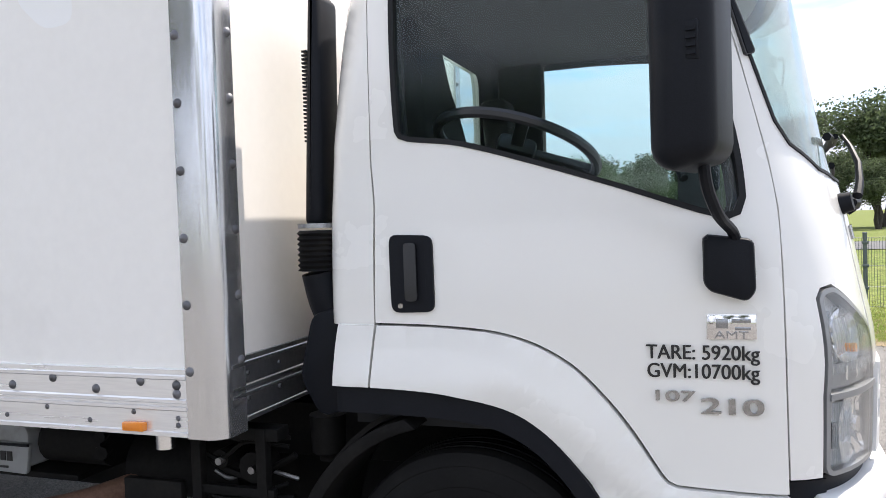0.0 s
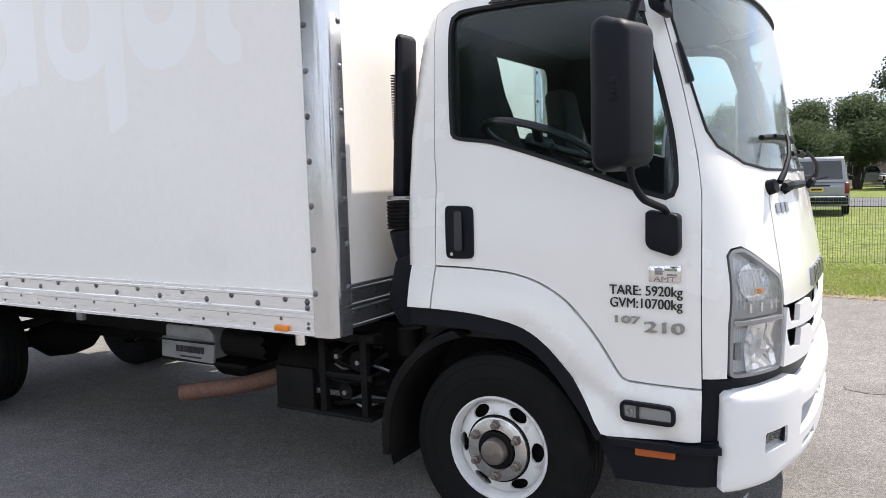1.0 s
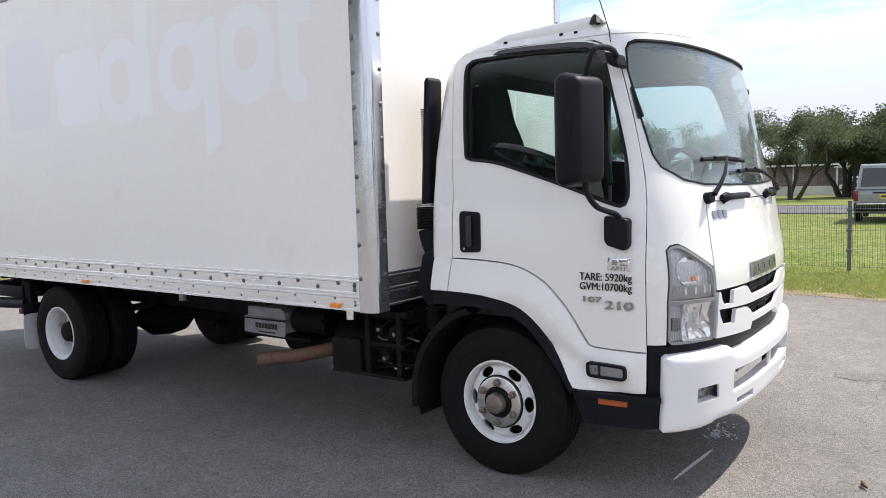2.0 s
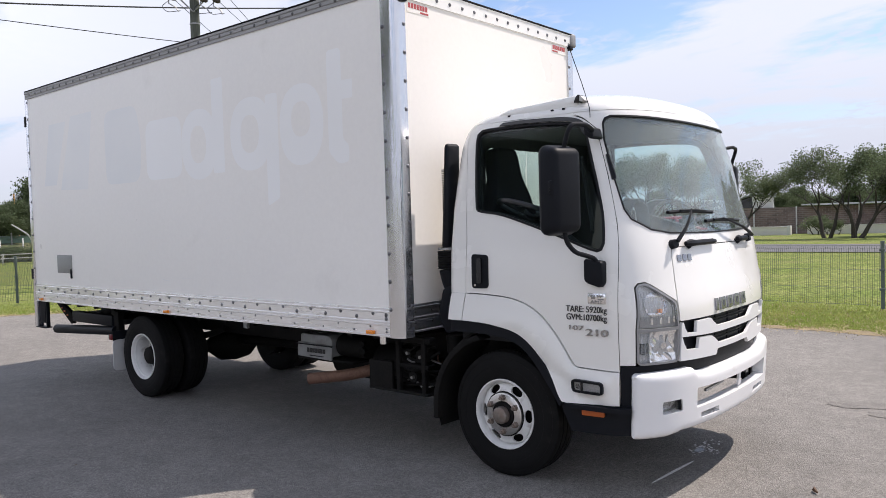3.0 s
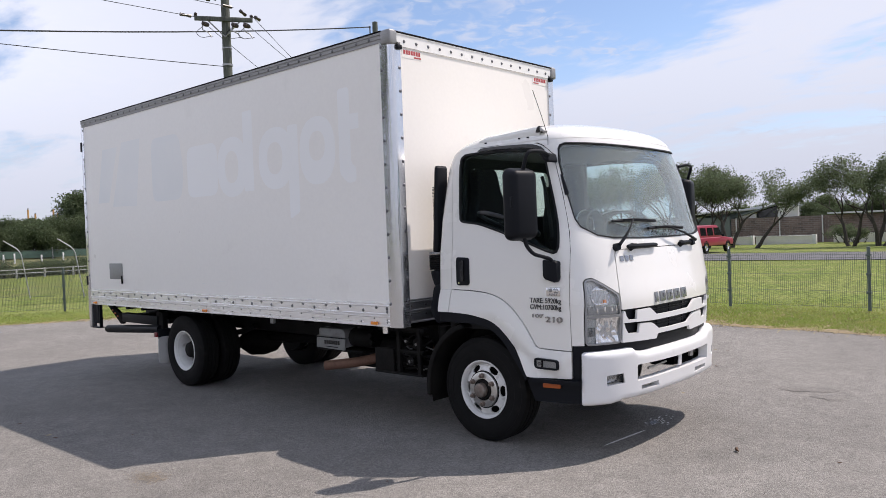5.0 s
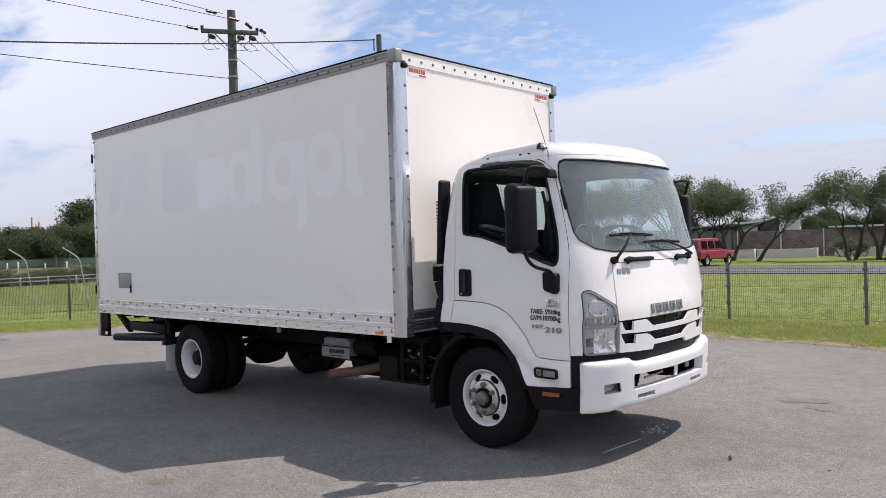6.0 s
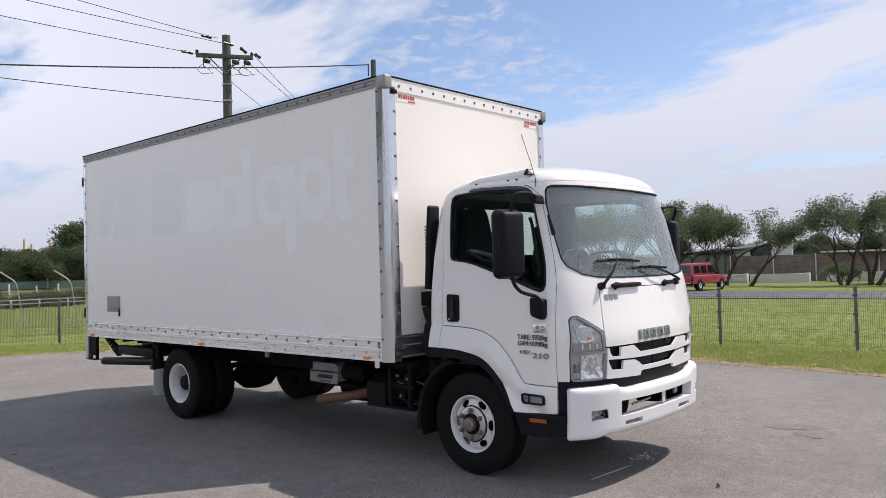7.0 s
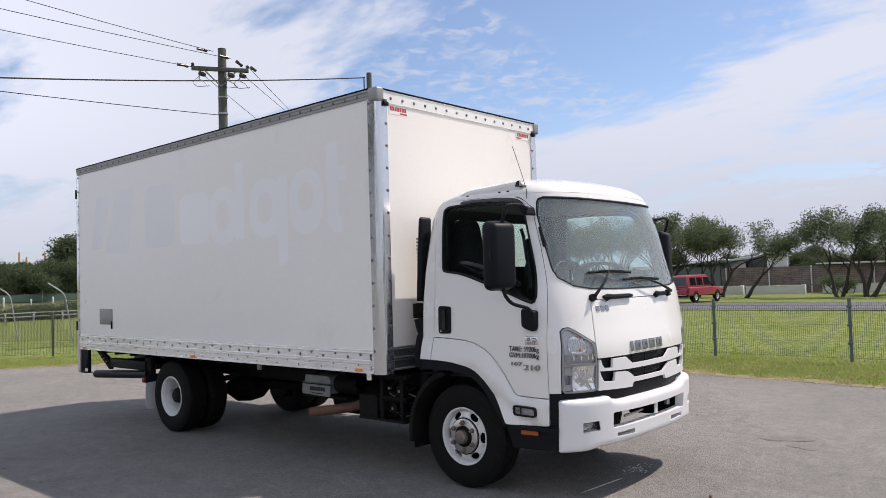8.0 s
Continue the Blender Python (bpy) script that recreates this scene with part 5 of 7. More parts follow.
# ---- wheels ----
def wheel(x, y, side, rear):
    """side -1: outer face towards -y."""
    at = Matrix.Translation((x, y, 0.402)) @ (Matrix.Identity(4) if side < 0 else Matrix.Rotation(math.pi, 4, "Z"))
    tyre_prof = [(0.215, -0.10), (0.26, -0.115), (0.33, -0.118), (0.375, -0.108), (0.396, -0.094), (0.402, -0.075), (0.402, -0.052), (0.394, -0.05), (0.394, -0.042), (0.402, -0.04), (0.402, -0.006), (0.394, -0.004), (0.394, 0.004), (0.402, 0.006),
                 (0.402, 0.04), (0.394, 0.042), (0.394, 0.05), (0.402, 0.052), (0.402, 0.075), (0.396, 0.094), (0.375, 0.108), (0.362, 0.111), (0.360, 0.109), (0.345, 0.115), (0.33, 0.118), (0.305, 0.1185), (0.302, 0.1165), (0.285, 0.1175), (0.27, 0.115), (0.24, 0.110), (0.226, 0.106), (0.214, 0.09)]
    hubm = part("wheel", lathe([(0.0, -0.09), (0.1, -0.09), (0.1, 0.0), (0.0, 0.0)], 24), UNDER, truck, "white steel truck wheel with a black tyre")
    hubm.matrix_basis = at
    part("tyre", lathe(tyre_prof, 64), RUBBER, hubm, "black ribbed truck tyre", smooth=28)
    k = 0.915
    if not rear:
        rim = part("rim", lathe([(r * k, h) for r, h in [(0.232, -0.10), (0.228, 0.06), (0.231, 0.09), (0.246, 0.106), (0.246, 0.112), (0.238, 0.113), (0.228, 0.104), (0.222, 0.088), (0.220, 0.06)]], 48), WHEELPAINT, hubm, "white painted steel rim")
        # disc with six oval hand holes, sector by sector
        bm = bmesh.new()

        def rise(r):
            return float(np.interp(r, (0.15, 0.158, 0.2, 0.216, 0.226), (0.099, 0.098, 0.08, 0.068, 0.05)))

        for sector in range(6):
            rings = []
            for f in (0.0, 0.0, 0.15, 0.45, 0.75, 1.0):
                ringv = []
                for i in range(32):
                    a = 2 * math.pi * i / 32
                    ca, sa = math.cos(a), math.sin(a)
                    big = max(abs(ca), abs(sa))
                    u0, r0 = radians(14.5) * ca, 0.185 + 0.027 * sa
                    u1, r1 = radians(30) * ca / big, (0.188 + 0.038 * sa / big)
                    u, rr = u0 + (u1 - u0) * f + math.pi / 3 * sector, r0 + (r1 - r0) * f
                    rr *= k
                    ringv.append(bm.verts.new((rr * math.cos(u), -rise(rr / k) + (0.014 if not rings else 0.0), rr * math.sin(u))))
                rings.append(ringv)
            for q0, q1 in zip(rings, rings[1:]):
                for i in range(32):
                    bm.faces.new((q0[i], q0[(i + 1) % 32], q1[(i + 1) % 32], q1[i]))
        bmesh.ops.remove_doubles(bm, verts=bm.verts, dist=1e-5)
        part("wheel_disc", bm, WHEELPAINT, hubm, "white wheel disc with six hand holes", smooth=40)
        part("ring_gap", lathe([(0.145, 0.094), (0.144, 0.102), (0.138, 0.102), (0.135, 0.09)], 48), UNDER, hubm)
        part("stud_ring", lathe([(0.136, 0.095), (0.135, 0.112), (0.128, 0.117), (0.085, 0.119), (0.08, 0.10)], 48), POLISHED, hubm, "scuffed bright stud ring")
        part("hub_collar", lathe([(0.080, 0.08), (0.079, 0.126), (0.073, 0.13), (0.055, 0.128)], 32), UNDER, hubm, "black greasy hub collar")
        part("hub", lathe([(0.057, 0.10), (0.055, 0.15), (0.051, 0.162), (0.041, 0.168), (0.0, 0.17)], 32), HUBSTEEL, hubm, "stained hub cap")
        nut = None
        for i in range(6):
            a = 2 * math.pi * (i + 0.5) / 6
            if nut is None:
                nut = part("wheel_nut", lathe([(0.022, 0.0), (0.022, 0.004), (0.0175, 0.005), (0.0175, 0.024), (0.011, 0.028), (0.011, 0.036), (0.0, 0.036)], 6), HUBSTEEL, hubm)
                nut.matrix_basis = pose(0.108 * math.cos(a), -0.118, 0.108 * math.sin(a))
            else:
                same_part("wheel_nut", nut, hubm, pose(0.108 * math.cos(a), -0.118, 0.108 * math.sin(a)))
        part("brake_drum", lathe([(0.0, 0.03), (0.20, 0.03), (0.205, 0.02), (0.205, -0.1)], 32), UNDER, hubm)
    else:
        part("rim", lathe([(r * k, h) for r, h in [(0.225, -0.10), (0.222, 0.02), (0.228, 0.09), (0.246, 0.106), (0.246, 0.112), (0.236, 0.113), (0.226, 0.102), (0.222, 0.086), (0.213, 0.083), (0.211, 0.06), (0.207, 0.055), (0.203, 0.0), (0.200, -0.05), (0.192, -0.055), (0.190, -0.10)]], 48), WHEELPAINT, hubm, "deep white dual-wheel rim")
        part("wheel_disc", lathe([(0.176, -0.098), (0.168, -0.088), (0.162, -0.10), (0.14, -0.10), (0.12, -0.085), (0.115, -0.075)], 48), WHEELPAINT, hubm)
        part("rear_drum", lathe([(0.0, -0.21), (0.195, -0.21), (0.2, -0.20), (0.2, -0.104)], 32), UNDER, hubm)
        # black discs on the uncut dish put in the holes' shade
        hole = None
        for i in range(6):
            a = 2 * math.pi * (i + 0.5) / 6
            if hole is None:
                hole = part("hand_hole", lathe([(0.017, -0.096), (0.016, -0.090), (0.0, -0.089)], 12), UNDER, hubm)
                hole.matrix_basis = pose(0.146 * math.cos(a), 0, 0.146 * math.sin(a))
            else:
                same_part("hand_hole", hole, hubm, pose(0.146 * math.cos(a), 0, 0.146 * math.sin(a)))
        part("hub", lathe([(0.12, -0.08), (0.115, -0.02), (0.09, -0.01), (0.082, 0.05), (0.06, 0.065), (0.0, 0.065)], 28), UNDER, hubm, "black rear hub")
        for i in range(6):
            a = 2 * math.pi * i / 6
            part("wheel_nut", lathe([(0.018, -0.095), (0.018, -0.045), (0.0, -0.045)], 6), UNDER, hubm).matrix_basis = pose(0.142 * math.cos(a), 0.0, 0.142 * math.sin(a))


RX = -4.26
for side in (-1, 1):
    wheel(0.0, side * 0.80, side, False)
    wheel(RX, side * 0.93, side, True)
    wheel(RX, side * 0.66, side, True)

# ---- chassis and what hangs under the box ----
for y in (-0.40, 0.40):
    part("chassis_rail", box(-6.35, 0.95, y - 0.035, y + 0.035, 0.60, 0.80, 0.006), UNDER, truck, "black steel chassis rail")
for i in range(14):
    x = -6.25 + i * 0.405
    part("floor_bearer", box(x - 0.025, x + 0.025, -BY + 0.22, BY - 0.22, 0.80, 0.93), UNDER, truck)
part("rear_axle", lathe([(0.0, 0.85), (0.06, 0.85), (0.065, 0.3), (0.17, 0.16), (0.19, 0.0), (0.17, -0.16), (0.065, -0.3), (0.06, -0.85), (0.0, -0.85)], 20), UNDER, truck, "black rear axle with its differential").matrix_basis = pose(RX, 0, 0.40)
part("front_axle", box(-0.05, 0.05, -0.7, 0.7, 0.33, 0.42, 0.02), UNDER, truck)
part("drive_shaft", tube([(-0.6, 0, 0.56), (-4.1, 0, 0.44)], 0.05, 14), UNDER, truck)
for y in (-0.5, 0.5):
    pts = [(RX + d, y, 0.54 + 0.12 * (d / 0.62) ** 2) for d in [-0.62 + i * 0.124 for i in range(11)]]
    part("leaf_spring", tube(pts, 0.035, 6), UNDER, truck)
part("gearbox", prism(rounded([(-0.95, 0.27), (0.25, 0.27), (0.3, 0.86), (-0.6, 0.84), (-0.95, 0.7)], 0.06), -0.25, 0.25, "y", 0.03), UNDER, truck)
part("fuel_tank", box(-3.15, -1.35, 0.52, 1.08, 0.30, 0.84, 0.07, 4), UNDER, truck, "black fuel tank")
part("tool_box", box(-1.3, -0.62, 0.55, 1.08, 0.28, 0.86, 0.02), UNDER, truck, "black tool box under the far side")
part("side_guard", box(-3.75, -3.2, 1.0, 1.06, 0.42, 0.86, 0.01), UNDER, truck)
part("spare_carrier", tube([(-5.5, 0, 0.6), (-5.5, 0, 0.78)], 0.38, 28), RUBBER, truck)
for side in (-1, 1):
    # inner arch liner and the guard behind the front wheel
    arcs = [(0.52 * math.cos(radians(a)), 0.40 + 0.55 * math.sin(radians(a))) for a in range(20, 196, 8)]
    arcs2 = [(0.535 * math.cos(radians(a)), 0.40 + 0.565 * math.sin(radians(a))) for a in range(195, 19, -8)]
    part("arch_liner", prism(arcs + arcs2, side * 0.55, side * 0.93, "y"), UNDER, truck)
    a0 = [(0.50 * math.cos(radians(a)) - 0.01, 0.39 + 0.50 * math.sin(radians(a))) for a in range(104, 186, 6)]
    a1 = [(0.532 * math.cos(radians(a)) - 0.02, 0.39 + 0.535 * math.sin(radians(a))) for a in range(184, 102, -6)]
    part("wheel_guard", prism(a0 + [(-0.515, 0.31)] + [(-0.55, 0.31)] + a1, side * 0.70, side * 0.965, "y", 0.006), UNDER, truck, "black plastic wheel guard with a flap")
    part("mud_flap", box(-4.775, -4.765, side * 0.50, side * 1.08, 0.40, 0.62, 0.003), BLACK, truck)
    part("flap_panel", prism(rounded([(side * 0.80, 0.53), (side * 1.09, 0.53), (side * 1.09, 0.215), (side * 0.80, 0.215)], 0.05), -4.764, -4.754, "x"), FLAP, truck, "dirty white mud flap")

# battery box
batt = part("battery_box", prism(rounded([(-2.26, 0.56), (-1.86, 0.555), (-1.86, 0.70), (-1.90, 0.735), (-2.25, 0.735)], 0.02), -0.70, -0.40, "y", 0.01), BATTERY_GREY, truck, "grey plastic battery cover with a black strap")
part("cover_front", prism(rounded([(-2.28, 0.545), (-1.86, 0.535), (-1.84, 0.655), (-2.27, 0.665)], 0.012), -0.715, -0.695, "y", 0.004), BATTERY_GREY, batt)
part("strap", box(-2.285, -1.84, -0.722, -0.714, 0.645, 0.655), BLACK, batt)
for j in range(7):
    x = -2.15 + j * 0.033
    part("print_bar", box(x, x + 0.025, -0.7195, -0.714, 0.585, 0.622), INK, batt)
part("print_bar", box(-2.12, -1.95, -0.7195, -0.714, 0.556, 0.564), INK, batt)
part("battery_tray", box(-2.3, -1.62, -0.70, -0.36, 0.52, 0.545, 0.005), UNDER, truck)
part("air_tank", tube([(-1.80, -0.62, 0.66), (-1.50, -0.62, 0.66)], 0.09, 16), UNDER, truck, "black air tank")
for y, z, r in ((-0.66, 0.64, 0.028), (-0.66, 0.70, 0.022)):
    part("tank_fitting", tube([(-1.52, y, z), (-1.50, y - 0.05, z)], r, 8), UNDER, truck)
# exhaust
ex = part("exhaust_pipe", tube(bend([(-0.95, -0.40, 0.60), (-1.30, -0.50, 0.54), (-1.55, -0.76, 0.465), (-1.88, -0.93, 0.425)], 0.12), 0.045, 18, cap=False), RUST, truck, "rusty bare exhaust pipe")
part("exhaust_inside", tube([(-1.60, -0.78, 0.46), (-1.86, -0.92, 0.427)], 0.040, 14, cap=False), UNDER, ex)
part("silencer", tube([(-2.5, 0.05, 0.41), (-0.95, 0.05, 0.41)], 0.185, 24), UNDER, truck, "dark exhaust silencer")
part("air_tank", tube([(-1.45, -0.52, 0.56), (-0.95, -0.52, 0.56)], 0.12, 20), UNDER, truck, "black air tank")
# frame, shield and lines behind the wheel
part("heat_shield", box(-1.19, -0.96, -0.935, -0.905, 0.44, 0.65, 0.006), UNDER, truck, "black shield panel under the box")
part("shield_base", box(-1.19, -0.62, -0.94, -0.70, 0.435, 0.455, 0.005), UNDER, truck)
for x in (-0.90, -0.66):
    part("frame_post", box(x - 0.018, x + 0.018, -0.935, -0.90, 0.44, 0.84, 0.004), UNDER, truck)
part("frame_beam", box(-0.92, -0.62, -0.93, -0.905, 0.62, 0.65, 0.004), UNDER, truck)
part("frame_beam", box(-1.15, -0.60, -0.93, -0.86, 0.80, 0.84, 0.004), UNDER, truck)
rng = random.Random(5)
for i in range(9):
    z = 0.47 + i * 0.038
    y = -0.86 + rng.uniform(-0.04, 0.05)
    pts = [(-0.90, y, z), (-0.83, y - 0.02, z + rng.uniform(-0.03, 0.03)), (-0.75, y, z + rng.uniform(-0.05, 0.05)), (-0.6, y + 0.02, z + rng.uniform(-0.02, 0.04))]
    part("brake_line", tube(bend(pts, 0.03), 0.007 if i % 3 else 0.012, 6), STEEL if i % 4 == 1 else UNDER, truck)
for x, z, r in ((-0.80, 0.55, 0.04), (-0.72, 0.70, 0.05), (-0.84, 0.72, 0.03)):
    part("valve_body", tube([(x, -0.80, z), (x, -0.89, z)], r, 12), UNDER, truck)
    part("valve_fitting", tube([(x + 0.01, -0.89, z), (x + 0.01, -0.915, z)], 0.012, 8), STEEL, truck)
part("under_lamp", tube([(-0.915, -1.05, 0.86), (-0.915, -1.05, 0.80)], 0.03, 14), REFLECT, truck, "small clear lamp under the box")
part("under_lamp", box(-2.55, -2.5, -1.06, -1.03, 0.80, 0.86, 0.004), BATTERY_GREY, truck)
# bottle takes the chassis black in place of the shade around it
part("fluid_bottle", lathe([(0.0, 0.10), (0.03, 0.10), (0.032, 0.085), (0.055, 0.07), (0.06, -0.05), (0.0, -0.05)], 18), UNDER, truck, "fluid bottle with its deep shade put into the colour").matrix_basis = pose(-0.52, -0.75, 0.80, 90)
# tail lift arms and underrun bar
part("underrun_bar", tube([(-6.36, -0.95, 0.525), (-4.95, -0.95, 0.60)], 0.05, 14), BLACK, truck, "black underrun tube")
part("lift_arm", prism([(-6.38, 0.875), (-6.26, 0.875), (-5.90, 0.72), (-5.90, 0.615), (-5.96, 0.61)], -0.97, -0.93, "y", 0.006), UNDER, truck, "folded tail lift arm")
part("lift_beam", box(-5.93, -5.0, -0.97, -0.88, 0.64, 0.755, 0.012), BLACK, truck, "black tail lift beam")
for i in range(3):
    part("reflector_strip", box(-6.19 + i * 0.07, -6.155 + i * 0.07, -0.975, -0.969, 0.772 - i * 0.037, 0.79 - i * 0.037), AMBER_DARK, truck)
part("lift_frame", box(-6.05, -4.85, -0.9, 0.9, 0.66, 0.72, 0.01), UNDER, truck)
part("lift_bracket", box(-5.05, -4.90, -0.95, -0.88, 0.50, 0.80, 0.006), UNDER, truck)
part("lift_lamp", box(-5.06, -4.99, -0.985, -0.955, 0.50, 0.56, 0.004), REDLENS, truck)
part("lift_foot", box(-6.45, -6.20, -1.15, -1.07, 0.562, 0.575, 0.003), BLACK, truck)
part("lift_plate", box(-6.40, -6.235, -1.13, -1.115, 0.62, 0.875, 0.004), BLACK, truck, "black plate beside the tail lift")
part("lift_strut", box(-6.22, -6.20, -1.13, -1.09, 0.575, 0.875, 0.003), BLACK, truck)

# ---- ground ----
def ground_z(x, y):
    return -min(0.5, 0.006 * max(0.0, math.hypot(x, y) - 18))


def sheet(name, xs, ys, lift, mat, label="", wave=0.0):
    bm = bmesh.new()
    grid = [[bm.verts.new((x, y, ground_z(x, y) + lift)) for y in ys] for x in xs]
    for i in range(len(xs) - 1):
        for j in range(len(ys) - 1):
            bm.faces.new((grid[i][j], grid[i + 1][j], grid[i + 1][j + 1], grid[i][j + 1]))
    ob = part(name, bm, mat, None, label)
    return tagged(ob, label, kind="structure")


GRASS = material("mown_grass", (0.125, 0.165, 0.038), 0.9, second=(0.185, 0.205, 0.065), blotch=0.7, amount=0.9, grain=0.6, grain_size=11, bump=0.03, bump_size=18, dirt=(0.20, 0.185, 0.085), dirt_size=0.25, dirt_from=0.55, dirt_to=0.75, spec=0.1)
BLADE = material("grass_blade", (0.235, 0.31, 0.065), 0.7, second=(0.33, 0.34, 0.11), blotch=1.5, amount=0.9, grain=0.25, grain_size=40, spec=0.2)
tr_n, tr_l = BLADE.node_tree.nodes, BLADE.node_tree.links
tr = tr_n.new("ShaderNodeBsdfTranslucent")
tr_l.new(tr_n["Principled BSDF"].inputs["Base Color"].links[0].from_socket, tr.inputs["Color"])
tr_mix = tr_n.new("ShaderNodeMixShader")
tr_mix.inputs[0].default_value = 0.5
tr_l.new(tr_n["Principled BSDF"].outputs[0], tr_mix.inputs[1])
tr_l.new(tr.outputs[0], tr_mix.inputs[2])
tr_l.new(tr_mix.outputs[0], tr_n["Material Output"].inputs[0])
STRAW = material("dry_grass", (0.44, 0.37, 0.22), 0.8, second=(0.30, 0.25, 0.13), blotch=6, amount=0.9, spec=0.1)
DIRT = material("dry_dirt_edge", (0.30, 0.235, 0.15), 0.95, second=(0.21, 0.175, 0.11), blotch=3, amount=0.9, grain=0.3, grain_size=60, bump=0.02, bump_size=40, spec=0.1)


def aggregate(name, tone, warm):
    """Worn asphalt: single stones by cells, patches, pale wear and fine cracks."""
    m = bpy.data.materials.new(name)
    m.use_nodes = True
    n, l = m.node_tree.nodes, m.node_tree.links
    p = n["Principled BSDF"]
    p.inputs["Roughness"].default_value, p.inputs["Specular IOR Level"].default_value = 0.85, 0.3
    tc = n.new("ShaderNodeTexCoord")

    def noise_of(size, detail, lo, hi, to_lo, to_hi):
        t = n.new("ShaderNodeTexNoise"); t.inputs["Scale"].default_value, t.inputs["Detail"].default_value = size, detail
        l.new(tc.outputs["Object"], t.inputs["Vector"])
        r = n.new("ShaderNodeMapRange")
        for k, v in (("From Min", lo), ("From Max", hi), ("To Min", to_lo), ("To Max", to_hi)):
            r.inputs[k].default_value = v
        l.new(t.outputs["Fac"], r.inputs["Value"])
        return r.outputs[0]

    def times(a, b):
        x = n.new("ShaderNodeMath"); x.operation = "MULTIPLY"
        l.new(a, x.inputs[0])
        l.new(b, x.inputs[1])
        return x.outputs[0]

    def stones(size, to_lo, to_hi):
        v = n.new("ShaderNodeTexVoronoi"); v.inputs["Scale"].default_value = size
        l.new(tc.outputs["Object"], v.inputs["Vector"])
        bw = n.new("ShaderNodeRGBToBW"); l.new(v.outputs["Color"], bw.inputs[0])
        r = n.new("ShaderNodeMapRange")
        r.inputs["From Min"].default_value, r.inputs["From Max"].default_value = 0.2, 0.8
        r.inputs["To Min"].default_value, r.inputs["To Max"].default_value = to_lo, to_hi
        l.new(bw.outputs[0], r.inputs["Value"])
        return r.outputs[0], v.outputs["Distance"]

    fine, height = stones(175, 0.66, 1.34)
    coarse, _ = stones(60, 0.88, 1.12)
    value = times(times(fine, coarse), times(noise_of(0.35, 6, 0.35, 0.65, 0.86, 1.13), noise_of(5.0, 5, 0.3, 0.7, 0.90, 1.10)))
    value = times(value, noise_of(0.9, 8, 0.60, 0.72, 1.0, 0.86))
    col = n.new("ShaderNodeMix"); col.data_type = "RGBA"; col.blend_type = "MULTIPLY"
    col.inputs[0].default_value = 1.0
    col.inputs[6].default_value = (tone * warm[0], tone * warm[1], tone * warm[2], 1)
    cc = n.new("ShaderNodeCombineColor")
    for k in range(3):
        l.new(value, cc.inputs[k])
    l.new(cc.outputs[0], col.inputs[7])
    l.new(col.outputs[2], p.inputs["Base Color"])
    b = n.new("ShaderNodeBump"); b.inputs["Distance"].default_value = 0.004
    l.new(height, b.inputs["Height"]); l.new(b.outputs[0], p.inputs["Normal"])
    return m


ASPHALT = aggregate("worn_asphalt", 0.196, (1.03, 0.97, 0.89))
ROAD = material("road_asphalt", (0.10, 0.10, 0.105), 0.85, second=(0.085, 0.085, 0.09), blotch=0.4, grain=0.2, grain_size=60)

ring = [-900, -400, -200, -120, -80, -60, -45, -35, -28, -22, -18, -14, -10, -6, -2, 2, 6, 10, 14, 18, 22, 28, 35, 45, 60, 80, 120, 200, 400, 900]
sheet("ground", ring, ring, -0.03, GRASS, "green mown grass field")

# asphalt yard with an uneven edge: along y = 6.3, then back to the left
rng = random.Random(11)
EDGE = [(70.0, 6.0), (3.0, 6.1), (1.3, 6.22), (0.0, 6.38), (-1.4, 6.45), (-5.0, 6.5), (-9.0, 6.45), (-10.2, 5.9), (-13.45, 1.6), (-14.3, 0.4), (-20.0, -7.0), (-60.0, -58.0)]


def along(points, step):
    out = []
    for (x0, y0), (x1, y1) in zip(points, points[1:]):
        k = max(1, int(math.hypot(x1 - x0, y1 - y0) / step))
        out += [(x0 + (x1 - x0) * j / k, y0 + (y1 - y0) * j / k) for j in range(k)]
    return out + [points[-1]]


near_edge = along(EDGE[:9] + EDGE[9:11], 0.12)
wavy = []
for i, (x, y) in enumerate(near_edge):
    d = noise.noise(Vector((x * 0.9, y * 0.9, 3.0))) * 0.10 + noise.noise(Vector((x * 5, y * 5, 7.0))) * 0.045
    wavy.append((x + d * 0.5, y + d))
bm = bmesh.new()
vs = [bm.verts.new((x, y, 0.0)) for x, y in wavy] + [bm.verts.new((x, y, 0.0)) for x, y in ((-60, -58), (70, -58))]
for i in range(len(vs)):
    bm.edges.new((vs[i], vs[(i + 1) % len(vs)]))
bmesh.ops.triangle_fill(bm, use_beauty=True, edges=bm.edges[:], normal=(0, 0, 1))
tagged(part("pavement", bm, ASPHALT, None, "worn grey asphalt yard", smooth=0), kind="structure")
# strip of dirt and dead grass along it
bm = bmesh.new()
prev = None
for i, (x, y) in enumerate(wavy):
    j = min(i + 1, len(wavy) - 1)
    w = 0.40 + 0.55 * noise.noise(Vector((x * 1.3, y * 1.3, 1.0)))
    nx, ny = (0, 1) if x > -9.5 else (-0.79, 0.61)
    a = bm.verts.new((x - nx * 0.03, y - ny * 0.03, 0.004))
    b = bm.verts.new((x + nx * w, y + ny * w, 0.012 - 0.03 * (w > 0.3)))
    if prev:
        bm.faces.new((prev[0], a, b, prev[1]))
    prev = (a, b)
tagged(part("dirt_strip", bm, DIRT, None, "dry dirt along the asphalt edge"), kind="structure")
sheet("road", [-120, -90, -60, -40, -25, -15, -5, 5, 15, 30, 60, 100], [29.2, 32, 35, 38.5], 0.0, ROAD, "narrow sealed road across the field")


